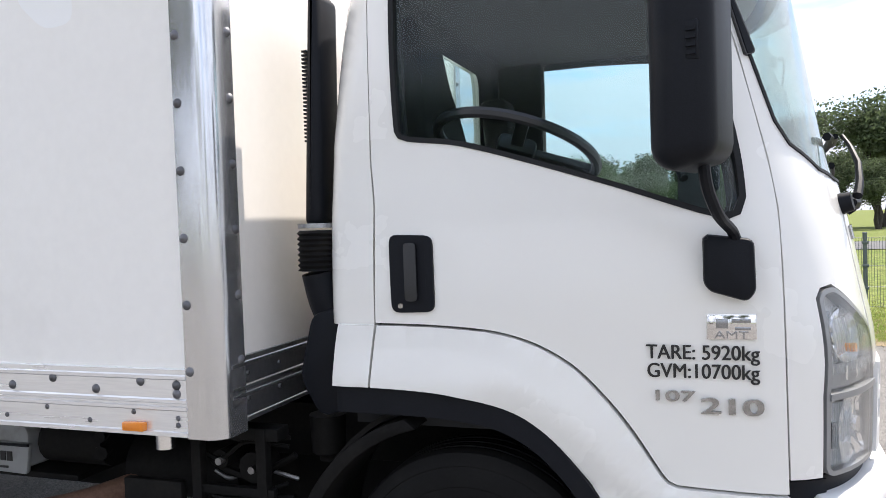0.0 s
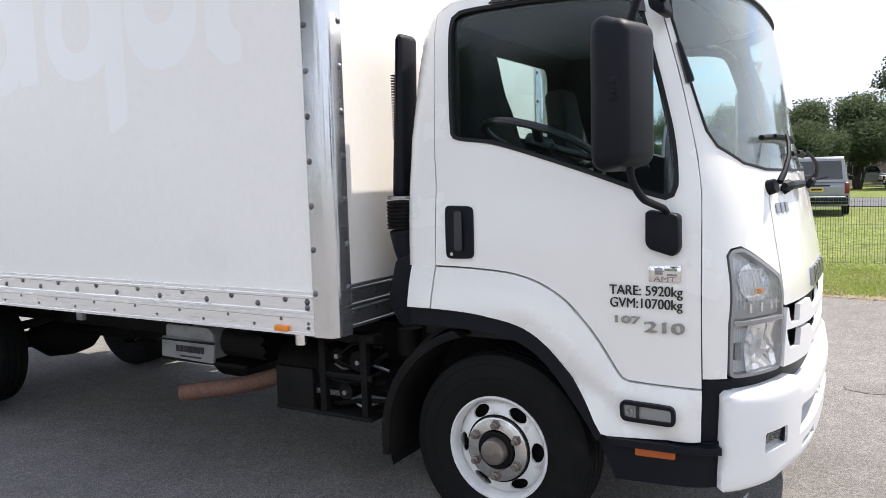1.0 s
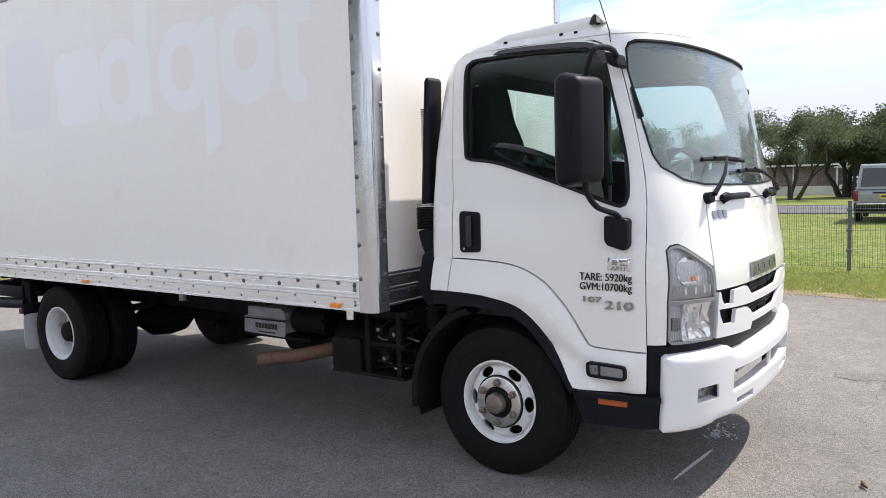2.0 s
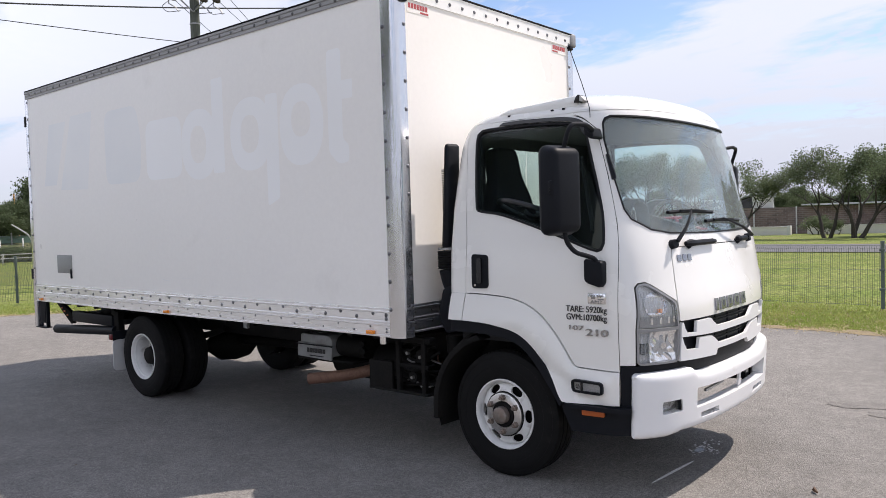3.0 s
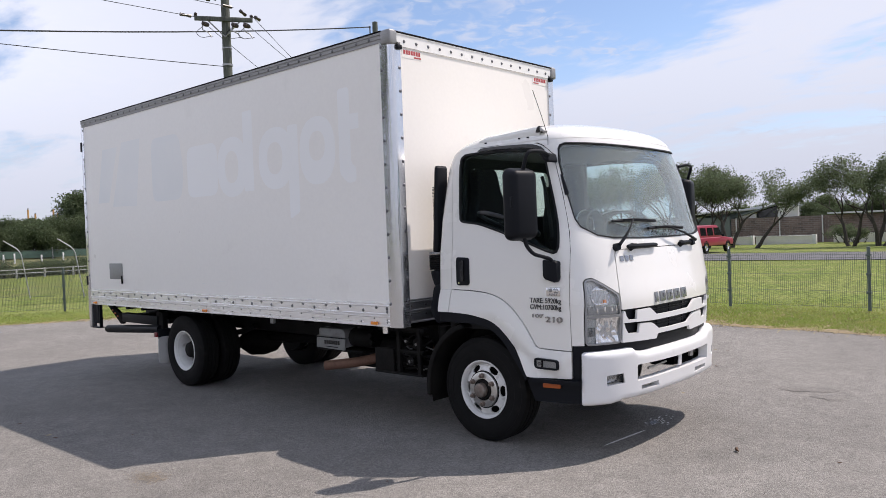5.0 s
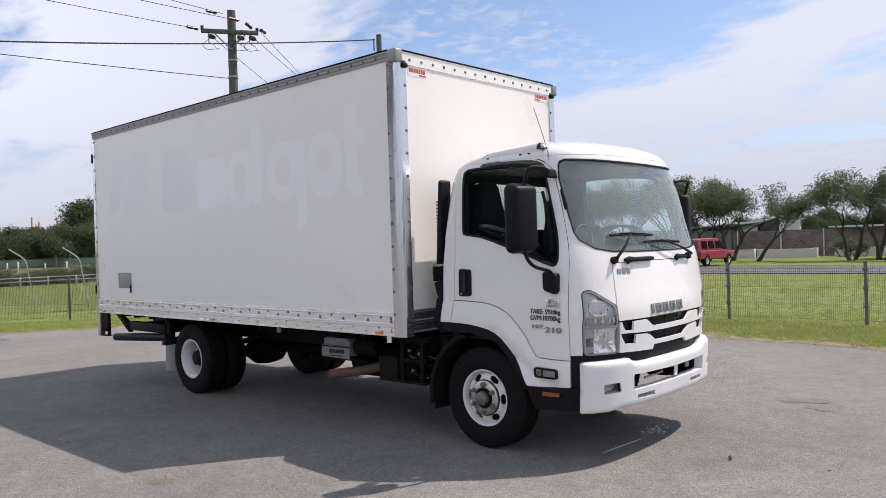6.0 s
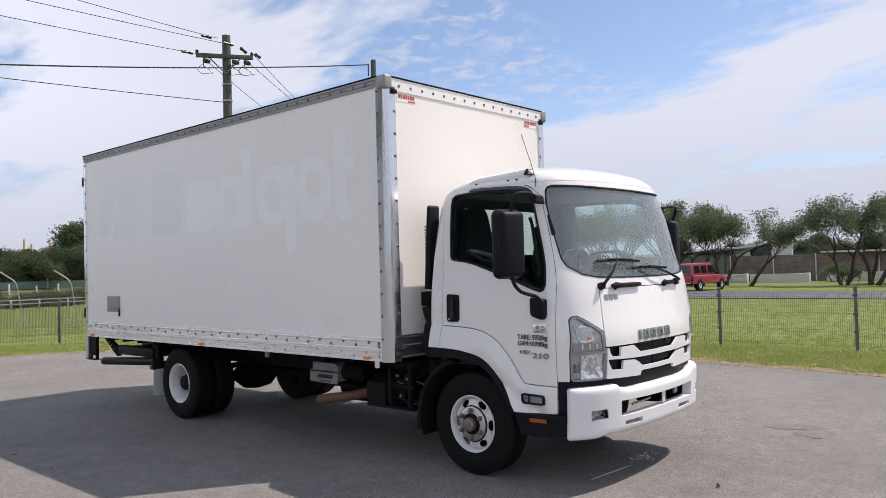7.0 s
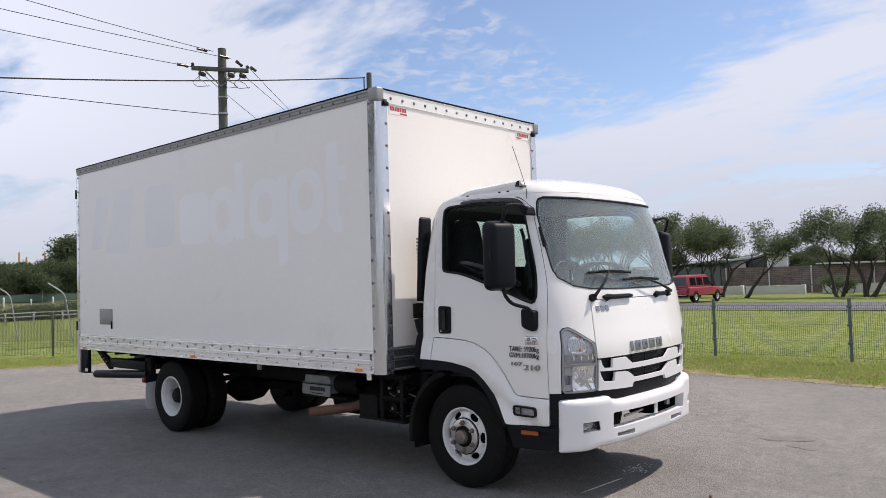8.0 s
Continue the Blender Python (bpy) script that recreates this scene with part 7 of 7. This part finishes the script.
car("parked_wagon", "silver four-wheel-drive wagon parked on the grass", "car", SILVER, (-0.62, 25.0), 93, 4.6, 1.80, 1.82, "wagon")
car("pickup_truck", "red dual-cab pickup with a canopy, parked by the road", "car", RED, (-16.2, 40.6), 88, 4.8, 1.70, 1.70, "ute")
car("silver_car", "silver station wagon parked under dark trees", "car", SILVER, (0.03, 66.0), 6, 4.7, 1.8, 1.75, "wagon")
car("white_car", "white sedan parked under dark trees", "car", CARWHITE, (3.2, 65.0), 12, 4.6, 1.8, 1.5, "sedan")
car("maroon_car", "maroon hatchback parked beside a brick house", "car", PURPLE, (5.9, 66.5), 20, 4.0, 1.7, 1.5, "sedan")
car("white_car", "white sedan parked at the brick building", "car", CARWHITE, (-5.0, 61.0), 30, 4.5, 1.8, 1.45, "sedan")

# ---- buildings ----


def brickwork(name, one, two, mortar):
    """Brick courses as a pattern, for walls far off."""
    m = bpy.data.materials.new(name)
    m.use_nodes = True
    n, l = m.node_tree.nodes, m.node_tree.links
    p = n["Principled BSDF"]
    p.inputs["Roughness"].default_value = 0.9
    tc, mp = n.new("ShaderNodeTexCoord"), n.new("ShaderNodeMapping")
    mp.inputs["Rotation"].default_value = (radians(90), 0, 0)
    t = n.new("ShaderNodeTexBrick")
    for k, v in (("Color1", one), ("Color2", two), ("Mortar", mortar)):
        t.inputs[k].default_value = (*v, 1)
    for k, v in (("Scale", 1.0), ("Brick Width", 0.46), ("Row Height", 0.17), ("Mortar Size", 0.016)):
        t.inputs[k].default_value = v
    l.new(tc.outputs["Object"], mp.inputs[0]); l.new(mp.outputs[0], t.inputs["Vector"])
    ns = n.new("ShaderNodeTexNoise"); ns.inputs["Scale"].default_value = 1.3
    l.new(tc.outputs["Object"], ns.inputs["Vector"])
    mx = n.new("ShaderNodeMix"); mx.data_type = "RGBA"; mx.blend_type = "OVERLAY"; mx.inputs[0].default_value = 0.5
    l.new(t.outputs["Color"], mx.inputs[6]); l.new(ns.outputs["Fac"], mx.inputs[7])
    l.new(mx.outputs[2], p.inputs["Base Color"])
    return m


BRICKWALL = brickwork("brown_brick_wall", (0.20, 0.145, 0.13), (0.13, 0.10, 0.095), (0.24, 0.215, 0.20))
METALROOF = material("pale_metal_roof", (0.62, 0.64, 0.66), 0.5, 0.1, blotch=1)
RENDER_WHITE = material("pale_rendered_wall", (0.72, 0.70, 0.66), 0.85, second=(0.62, 0.60, 0.57), blotch=1.5, grain=0.1)
SHED = material("grey_green_shed", (0.16, 0.19, 0.19), 0.6, blotch=1.5)
FASCIA = material("white_fascia", (0.66, 0.66, 0.65), 0.6, blotch=2)


hall = thing("brick_building", "low brown brick building with a pale metal roof", "building", (-16.5, 66.0, ground_z(-16.5, 66)))
part("wall", box(-8.0, 11.5, 0, 0.3, -0.2, 2.3), BRICKWALL, hall)
part("roof", prism([(-11.6, 2.6), (-5.2, 3.2), (-5.2, 3.42), (-11.6, 2.74)], 1.0, 9.0, "y"), METALROOF, hall, "pale skillion metal roof")
part("upper_wall", prism([(-11.4, -0.2), (-5.4, -0.2), (-5.4, 3.15), (-11.4, 2.55)], 1.3, 1.5, "y"), SHED, hall)
part("roof", prism([(-7.6, 2.42), (-3.9, 3.42), (-2.0, 3.24), (-2.0, 3.34), (-3.9, 3.54), (-7.6, 2.54)], 0.1, 1.25, "y"), SHED, hall, "grey sloping roof edge")
part("gable_wall", prism([(-7.4, 2.3), (-5.85, 2.3), (-5.85, 2.88), (-7.4, 2.47)], 0.4, 0.6, "y"), FASCIA, hall)
part("gable_wall", prism([(-3.9, 2.3), (-2.1, 2.3), (-2.1, 3.24), (-3.9, 3.4)], 0.4, 0.6, "y"), FASCIA, hall)
part("roof", box(0.6, 12.5, -0.8, 7.0, 2.4, 2.52), METALROOF, hall)
part("window", prism([(-5.8, 2.32), (-3.95, 2.32), (-3.95, 3.4), (-5.8, 2.9)], 0.75, 0.8, "y"), CARGLASS, hall)
for x in (-7.5, -3.6, 0.0, 4.9, 9.0):
    part("downpipe", tube([(x, -0.08, -0.1), (x, -0.08, 2.35)], 0.06, 8), FASCIA, hall)
shed = thing("grey_shed", "grey-green metal shed with a pale roof", "shed", (-27.0, 66.0, ground_z(-27, 66)))
part("wall", box(-5, 2.4, 0, 6, -0.2, 2.5), SHED, shed)
part("roof", prism([(-5.6, 2.45), (3.0, 3.1), (3.0, 3.2), (-5.6, 2.55)], -0.5, 6.5, "y"), METALROOF, shed)
low = thing("low_wall", "low pale rendered garden wall", "wall", (-17.5, 60.5, ground_z(-17.5, 60.5)))
for x0, x1 in ((-6.1, -3.25), (-2.75, 1.75)):
    part("wall", box(x0, x1, 0, 0.22, -0.2, 0.62), RENDER_WHITE, low)
    part("coping", box(x0 - 0.05, x1, -0.04, 0.26, 0.62, 0.68, 0.01), FASCIA, low)
    part("pier", box(x1 + 0.002, x1 + 0.28, -0.06, 0.3, -0.2, 0.74, 0.01), FASCIA, low)
low2 = thing("low_wall", "long low pale wall in front of the brick building", "wall", (-10.0, 63.5, ground_z(-10.0, 63.5)))
part("wall", box(-5.0, 9.0, 0, 0.22, -0.2, 0.66), RENDER_WHITE, low2)
part("coping", box(-5.05, 9.05, -0.04, 0.26, 0.66, 0.72, 0.01), FASCIA, low2)
far_hall = thing("brick_building", "long brick building behind the roadside trees", "building", (-38.0, 68.0, ground_z(-38, 68)))
part("wall", box(-9.0, 6.5, 0, 5, -0.2, 2.6), BRICKWALL, far_hall)
part("roof", box(-9.6, 7.0, -0.6, 5.6, 2.6, 2.85, 0.02), METALROOF, far_hall, "pale flat metal roof")
for x in (-7.0, -3.5, 0.0, 3.5):
    part("window", box(x, x + 1.6, -0.03, 0.02, 0.9, 2.0), CARGLASS, far_hall)
carport = thing("carport", "open carport with a pale flat roof", "carport", (-5.2, 65.0, ground_z(-5, 65)))
part("roof", box(-3.0, 4.0, -1, 4, 2.15, 2.3, 0.02), METALROOF, carport)
for x in (-2.8, 0.5, 3.8):
    part("post", box(x - 0.06, x + 0.06, -0.9, -0.78, -0.2, 2.15), FASCIA, carport)
part("back_wall", box(-3.0, 4.0, 3.8, 4.0, -0.2, 2.15), RENDER_WHITE, carport)
house = thing("brick_house", "small brick house with a pale gabled roof", "house", (3.5, 72.0, ground_z(3.5, 72)))
part("wall", box(-3.2, 6.0, 0, 6, -0.2, 2.7), BRICKWALL, house)
bm = bmesh.new()
add_prism(bm, [(-0.6, 2.6), (3.0, 4.5), (6.6, 2.6)], -3.8, 6.6, "x")
part("roof", bm, METALROOF, house, smooth=0)
part("gable", prism([(-3.6, 2.65), (-2.0, 4.4), (-0.4, 2.65)], -0.9, 1.5, "y"), METALROOF, house, smooth=0)
part("gable_infill", prism([(-2.9, 2.9), (-2.0, 3.95), (-1.1, 2.9)], -0.93, -0.88, "y"), SHED, house, smooth=0)
part("window", box(-1.6, -0.4, -0.04, 0.02, 0.9, 2.1), CARGLASS, house)
part("door", box(0.8, 1.7, -0.04, 0.02, -0.1, 2.0), SHED, house)
part("window", box(2.8, 4.2, -0.04, 0.02, 0.9, 2.1), CARGLASS, house)

# ---- power poles and wires ----
POLEWOOD = material("weathered_pole_timber", (0.105, 0.115, 0.10), 0.9, second=(0.07, 0.075, 0.066), blotch=4, amount=0.9, grain=0.3, grain_size=30, stretch=(1, 1, 0.1))
CABLE = material("black_cable", (0.015, 0.015, 0.016), 0.6, blotch=10)
INSUL = material("brown_insulator", (0.05, 0.035, 0.03), 0.3, blotch=10)
P1 = Vector((-17.98, 8.46, 0))
pole = thing("power_pole", "weathered timber power pole with a crossarm and insulators", "power pole", tuple(P1))
part("pole", tube([(0, 0, -0.3), (0, 0, 5), (0, 0, 9.5)], [0.17, 0.155, 0.135], 16), POLEWOOD, pole)
ax, ay = 0.52, 0.855
arm = part("crossarm", box(-0.90, 0.90, -0.055, 0.055, -0.065, 0.065, 0.008), POLEWOOD, pole)
arm.matrix_basis = pose(0.12, -0.15, 8.76, 0, 0, math.degrees(math.atan2(ay, ax)))
for k in (-0.5, 0.5):
    part("brace", tube([(0.12 + ax * k, -0.15 + ay * k, 8.71), (0.12, -0.12, 8.2)], 0.022, 6), STEEL, pole)
for k in (-0.86, -0.66, 0.25, 0.62, 0.86):
    x, y = 0.12 + ax * k, -0.15 + ay * k
    if abs(k) > 0.8:
        part("insulator", lathe([(0.0, 0.0), (0.05, 0.0), (0.055, 0.03), (0.03, 0.045), (0.055, 0.06), (0.055, 0.09), (0.02, 0.12), (0.0, 0.13)], 10), INSUL, pole).matrix_basis = pose(x, y, 8.82, -90)
    else:
        # expulsion fuse: a fat porcelain body with a carrier hung below it
        part("fuse_body", lathe([(0.0, -0.14), (0.06, -0.14), (0.07, -0.1), (0.05, -0.07), (0.08, -0.04), (0.05, -0.01), (0.08, 0.02), (0.05, 0.05), (0.07, 0.1), (0.0, 0.13)], 10), INSUL, pole).matrix_basis = pose(x + 0.06, y + 0.06, 8.58, 0, 35, 20)
        part("fuse_hanger", tube([(x, y, 8.72), (x + 0.02, y - 0.02, 8.40), (x + 0.14, y + 0.12, 8.30), (x + 0.18, y + 0.2, 8.16)], 0.018, 5), STEEL, pole)
        part("jumper_lead", tube(bend([(x + 0.1, y + 0.1, 8.62), (x - 0.1, y - 0.2, 8.30), (x + 0.05, y - 0.1, 8.12), (x + 0.2, y + 0.25, 8.2)], 0.1), 0.009, 5), CABLE, pole)
part("pole_band", tube([(0, 0, 7.30), (0, 0, 7.36)], 0.165, 16), STEEL, pole)
part("pole_band", tube([(0, 0, 7.85), (0, 0, 7.89)], 0.16, 16), STEEL, pole)
P2 = Vector((-23.75, 20.5, 0))
pole2 = thing("power_pole", "weathered timber power pole behind the truck", "power pole", tuple(P2))
part("pole", tube([(0, 0, -0.3), (0, 0, 6), (0, 0, 12.1)], [0.17, 0.16, 0.13], 14), POLEWOOD, pole2)
part("pin", tube([(-0.16, -0.2, 11.3), (-0.16, -0.2, 11.9)], 0.03, 6), INSUL, pole2)


def wire(a, b, sag, r, name="power_line"):
    a, b = Vector(a), Vector(b)
    pts = [a.lerp(b, i / 16) - Vector((0, 0, sag * 4 * (i / 16) * (1 - i / 16))) for i in range(17)]
    ob = thing(name, "thin dark overhead power line", "cable", tuple(a), "overhead lines")
    part("strand", tube([p - a for p in pts], r, 5), CABLE, ob)
    return ob


wire(P2 + Vector((-0.1, -0.2, 11.85)), (-25.3, -12.0, 7.3), 0.5, 0.028)
wire(P1 + Vector((0.15, -0.2, 7.24)), (-18.55, -2.3, 6.97), 0.04, 0.012)
wire(P1 + Vector((0.2, -0.45, 9.28)), (-17.15, -1.4, 9.50), 0.05, 0.010)
wire(P1 + Vector((0.37, 0.08, 9.11)), (-17.75, -2.9, 9.15), 0.05, 0.010)
wire(P1 + Vector((0.05, -1.06, 8.68)), (-17.87, -2.1, 8.61), 0.05, 0.010)
wire(P1 + Vector((0.48, 0.70, 8.92)), (-24.9, 17.25, 9.28), 0.03, 0.010)
wire(P1 + Vector((0.27, 0.48, 8.78)), (-25.0, 17.2, 9.30), 0.03, 0.010)
wire(P1 + Vector((0.10, -0.90, 8.56)), (-26.1, 16.4, 8.94), 0.03, 0.010)
for a, b in (((0.1, -0.62, 9.29), (0.07, -0.95, 9.30)), ((0.36, 0.0, 9.12), (0.35, -0.32, 9.12)), ((0.02, -1.25, 8.68), (0.0, -1.6, 8.68)), ((0.55, 0.75, 8.90), (0.42, 1.0, 8.88)), ((0.38, 0.3, 9.06), (0.3, 0.55, 8.98))):
    part("strain_insulator", tube([a, Vector(a).lerp(Vector(b), 0.3), Vector(a).lerp(Vector(b), 0.32), b], [0.055, 0.055, 0.04, 0.055], 8), INSUL, pole)

# ---- far left of the field ----
WHITEPOST = material("weathered_rail_paint", (0.36, 0.36, 0.35), 0.6, blotch=4)
SHADECLOTH = material("green_shade_cloth", (0.07, 0.12, 0.095), 0.9, blotch=1)
BANK = material("rough_grass_bank", (0.085, 0.10, 0.042), 0.95, second=(0.15, 0.14, 0.07), blotch=1.0, amount=0.9, grain=0.4, grain_size=6, bump=0.1, bump_size=4)
YELLOW = material("yellow_steel", (0.5, 0.27, 0.09), 0.5, blotch=4)
GALVPALE = material("galvanised_post", (0.36, 0.37, 0.37), 0.5, 0.4, blotch=8)
tall = thing("chain_link_fence", "tall galvanised fence post with a cranked top and wires", "fence", (-24.08, 4.31, ground_z(-24.3, 4.5)), "tall fence posts")
part("post", tube(bend([(0, 0, 0), (-0.12, -0.2, 1.62), (-0.42, -0.62, 1.98)], 0.2), 0.021, 10), GALVPALE, tall, "cranked steel post")
bm = bmesh.new()
d = Vector((1.80, 1.05, 0.0))
for i in range(34):
    u = i / 33
    for du in (-0.35, 0.35):
        a, b = u, u + du
        z0, z1 = 0.05, 1.62
        if b < 0 or b > 1:
            t = (0 - a) / du if b < 0 else (1 - a) / du
            b, z1 = a + du * t, z0 + (z1 - z0) * t
        add_tube(bm, [d * a + Vector((0, 0, z0)), d * b + Vector((-0.12, -0.2, z1)) if z1 > 1 else d * b + Vector((0, 0, z1))], 0.0035, 3, cap=False)
for z in (0.05, 0.85, 1.62):
    add_tube(bm, [Vector((-0.07 * z, -0.12 * z, z)), d + Vector((-0.07 * z, -0.12 * z, z))], 0.005, 3, cap=False)
part("chain_mesh", bm, WIRE, tall, "diamond wire mesh", smooth=0)
for i in range(-3, 4):
    if i:
        copy_thing(tall, pose(-24.08 + 1.80 * i, 4.31 + 1.05 * i, ground_z(-24.3, 4.5)))
rails = thing("rail_fence", "pale post and rail fence across the field", "fence", (-49, 14, ground_z(-49, 14)), "white rails")
for i in range(5):
    part("post", box(-0.05, 0.05, i * 1.8 - 0.05, i * 1.8 + 0.05, 0, 0.62, 0.01), WHITEPOST, rails)
for z in (0.32, 0.56):
    part("rail", box(-0.03, 0.03, -0.1, 9.0, z - 0.03, z + 0.03, 0.008), WHITEPOST, rails)
for i in (-3, -2, -1, 1, 2):
    copy_thing(rails, pose(-49 - 0.3 * i, 14 + 9 * i, ground_z(-49, 14)))
bm = bmesh.new()
grid = []
for i in range(41):
    y = -25 + i * 2.2
    row = []
    for j, (dx, z) in enumerate(((0, -0.1), (-1.5, 0.5), (-3.2, 1.1), (-6, 1.4), (-10, 1.0))):
        row.append(bm.verts.new((-52 + dx + noise.noise(Vector((y * 0.3, j, 0))) * 0.6, y, z + (0.35 * noise.noise(Vector((y * 0.4, j * 2.0, 5))) if j else 0) - 0.25)))
    grid.append(row)
for a, b in zip(grid, grid[1:]):
    for j in range(4):
        bm.faces.new((a[j], b[j], b[j + 1], a[j + 1]))
tagged(part("grass_bank", bm, BANK, None, "rough grassy bank"), kind="structure")
weeds = tree("bank_weeds", "rough green weeds on the grassy bank", 95, 1.1, 1.1, 5, 0.12, 1500, 0.06, LEAF, 0.0, 0.26, 0.6)
tagged(weeds, "rough green weeds on the grassy bank", "weeds", kind="stuff")
put(weeds, -52.2, 12.0, 1.0, 0, True)
r = random.Random(41)
for i in range(22):
    put(weeds, -52.3 + r.uniform(-0.7, 0.7), 5.0 + i * 0.9 + r.uniform(-0.3, 0.3), r.uniform(0.6, 1.15), r.uniform(0, 360))
cloth = thing("shade_cloth_fence", "green shade cloth on a far fence", "fence", (-55.6, 15, 0))
part("cloth", box(-0.02, 0.02, -22, 10, 1.0, 1.5), SHADECLOTH, cloth)
for i in range(9):
    part("post", box(-0.04, 0.04, -22 + i * 4, -21.92 + i * 4, -0.4, 1.75), STEEL, cloth)
for k, (y, h) in enumerate(((11.2, 0.8), (13.4, 0.7), (14.1, 0.75), (15.9, 0.6), (17.4, 0.7))):
    stake = thing("white_marker_post", "white marker post on the grassy bank", "post", (-54.6, y, 0.62), "white marker posts")
    part("stake", box(-0.05, 0.05, -0.05, 0.05, 0, h, 0.01), FASCIA, stake)
for x, y, h, k in ((-85.7, 26.1, 6.6, 0.0), (-85.6, 26.6, 6.1, 0.2), (-84.8, 28.4, 6.6, 0.0), (-84.8, 28.7, 6.2, 0.15)):
    mast = thing("yellow_mast", "yellow steel mast rising behind the trees", "mast", (x, y, -0.4), "yellow masts")
    part("mast", tube([(0, 0, 0), (0, k, h - 0.25)], 0.10, 8), YELLOW, mast)
    part("mast_cap", tube([(0, k, h - 0.3), (0, k, h - 0.1)], 0.07, 8), STEEL, mast)

# ---- small things on the asphalt ----
CHALK = material("worn_white_line", (0.72, 0.72, 0.70), 0.8, blotch=20, grain=0.3, grain_size=90)
WET = material("wet_asphalt", (0.035, 0.037, 0.039), 0.30, blotch=12, grain=0.5, grain_size=140, bump=0.002, bump_size=120)
SAND = material("spilled_sand", (0.25, 0.205, 0.15), 0.95, blotch=5, grain=0.3, grain_size=80)
LEAFBROWN = material("dead_leaf", (0.10, 0.055, 0.03), 0.8, blotch=20)
LEAFPALE = material("pale_dead_leaf", (0.40, 0.32, 0.18), 0.8, blotch=20)


def patch(name, label, cx, cy, rx, ry, mat, lift, seed, rz=0.0, category="stain", n=30, rough=0.3):
    bm = bmesh.new()
    vs = []
    for i in range(n):
        a = 2 * math.pi * i / n
        k = 1 + rough * noise.noise(Vector((math.cos(a) * 1.7, math.sin(a) * 1.7, seed)))
        x, y = rx * k * math.cos(a), ry * k * math.sin(a)
        vs.append(bm.verts.new((cx + x * math.cos(rz) - y * math.sin(rz), cy + x * math.sin(rz) + y * math.cos(rz), lift)))
    bm.faces.new(vs)
    return tagged(part(name, bm, mat, None, smooth=0), label, category)


def scatter(name, label, cx, cy, rx, ry, count, size, mat, seed, category="stain"):
    """Loose specks lying on the ground, thinning out from the middle."""
    rg = random.Random(seed)
    verts, polys = [], []
    for i in range(count):
        x, y, s, a = cx + rg.gauss(0, rx), cy + rg.gauss(0, ry), size * rg.uniform(0.4, 1.3), rg.uniform(0, 3.14)
        q = len(verts)
        verts += [(x + s * math.cos(a + b) * k, y + s * math.sin(a + b) * k, 0.003 + 0.0015 * (b == 0)) for b, k in ((0, 1.0), (1.3, 0.6), (2.6, 0.9), (3.9, 0.7), (5.1, 0.6))]
        polys.append(tuple(range(q, q + 5)))
    me = bpy.data.meshes.new(name)
    me.from_pydata(verts, [], polys)
    me.materials.append(mat)
    return tagged(new(name, me), label, category, kind="stuff")


# white specks paint in the bright glints of the splash
scatter("water_drips", "pale specks painted as glints on wet drips under the bumper", 0.80, 0.36, 0.045, 0.09, 70, 0.012, CHALK, 5)
patch("water_stain", "small wet stain on the asphalt under the bumper", 0.79, 0.30, 0.03, 0.05, WET, 0.004, 2.0, 0.0, "stain", 40, 0.9)
patch("painted_line", "short worn white line on the asphalt", 0.83, -0.23, 0.012, 0.28, CHALK, 0.0045, 3.0, -0.07, "road marking", 20, 0.1)
scatter("sand_spill", "faint orange sand spilled on the asphalt", -1.35, -2.94, 0.09, 0.06, 520, 0.006, SAND, 9)
SCUFF = aggregate("scuffed_asphalt", 0.178, (1.03, 0.97, 0.89))
for k, (cx, cy, rx, ry, rz) in enumerate(((1.40, 2.22, 0.30, 0.10, 0.35), (1.62, 1.95, 0.14, 0.08, -0.5), (-13.9, -2.2, 1.3, 0.06, 0.7))):
    patch("tyre_scuff", "faint dark tyre scuff on the asphalt", cx, cy, rx, ry, SCUFF, 0.0035, 8.0 + k, rz, "stain", 36, 0.5)
patch("damp_mark", "faint dark patch on the asphalt", -14.0, -1.0, 1.6, 0.35, WET, 0.004, 6.0, 0.6)
r = random.Random(17)
for i in range(34):
    x, y = r.uniform(-6, 5), r.uniform(-3.2, 5.8)
    if -2.2 < y < 1.3 and -6.6 < x < 1.3:
        y = -2.9 if r.random() < 0.5 else y
    lf = thing("dead_leaf", "small dead leaf lying on the asphalt", "leaf", (x, y, 0.004), "dead leaves on the asphalt", turn_z=r.uniform(0, 360))
    s = r.uniform(0.012, 0.03)
    bm = bmesh.new()
    a = [bm.verts.new(v) for v in ((-s, 0, 0.002), (0, s * 0.5, 0.0), (s, 0, 0.006), (0, -s * 0.5, 0.0))]
    bm.faces.new(a)
    rr = bmesh.ops.extrude_face_region(bm, geom=bm.faces[:])
    bmesh.ops.translate(bm, vec=(0, 0, 0.002), verts=[g for g in rr["geom"] if isinstance(g, bmesh.types.BMVert)])
    part("blade", bm, LEAFBROWN if i % 3 else LEAFPALE, lf, smooth=0)
lf = thing("dead_leaf", "curled dark dead leaf lying on the asphalt", "leaf", (1.64, -0.11, 0.004), "dead leaves on the asphalt", turn_z=120)
bm = bmesh.new()
add_tube(bm, [(-0.035, 0, 0.008), (0, 0.008, 0.014), (0.03, 0, 0.02)], [0.004, 0.013, 0.003], 6)
part("blade", bm, LEAFBROWN, lf)
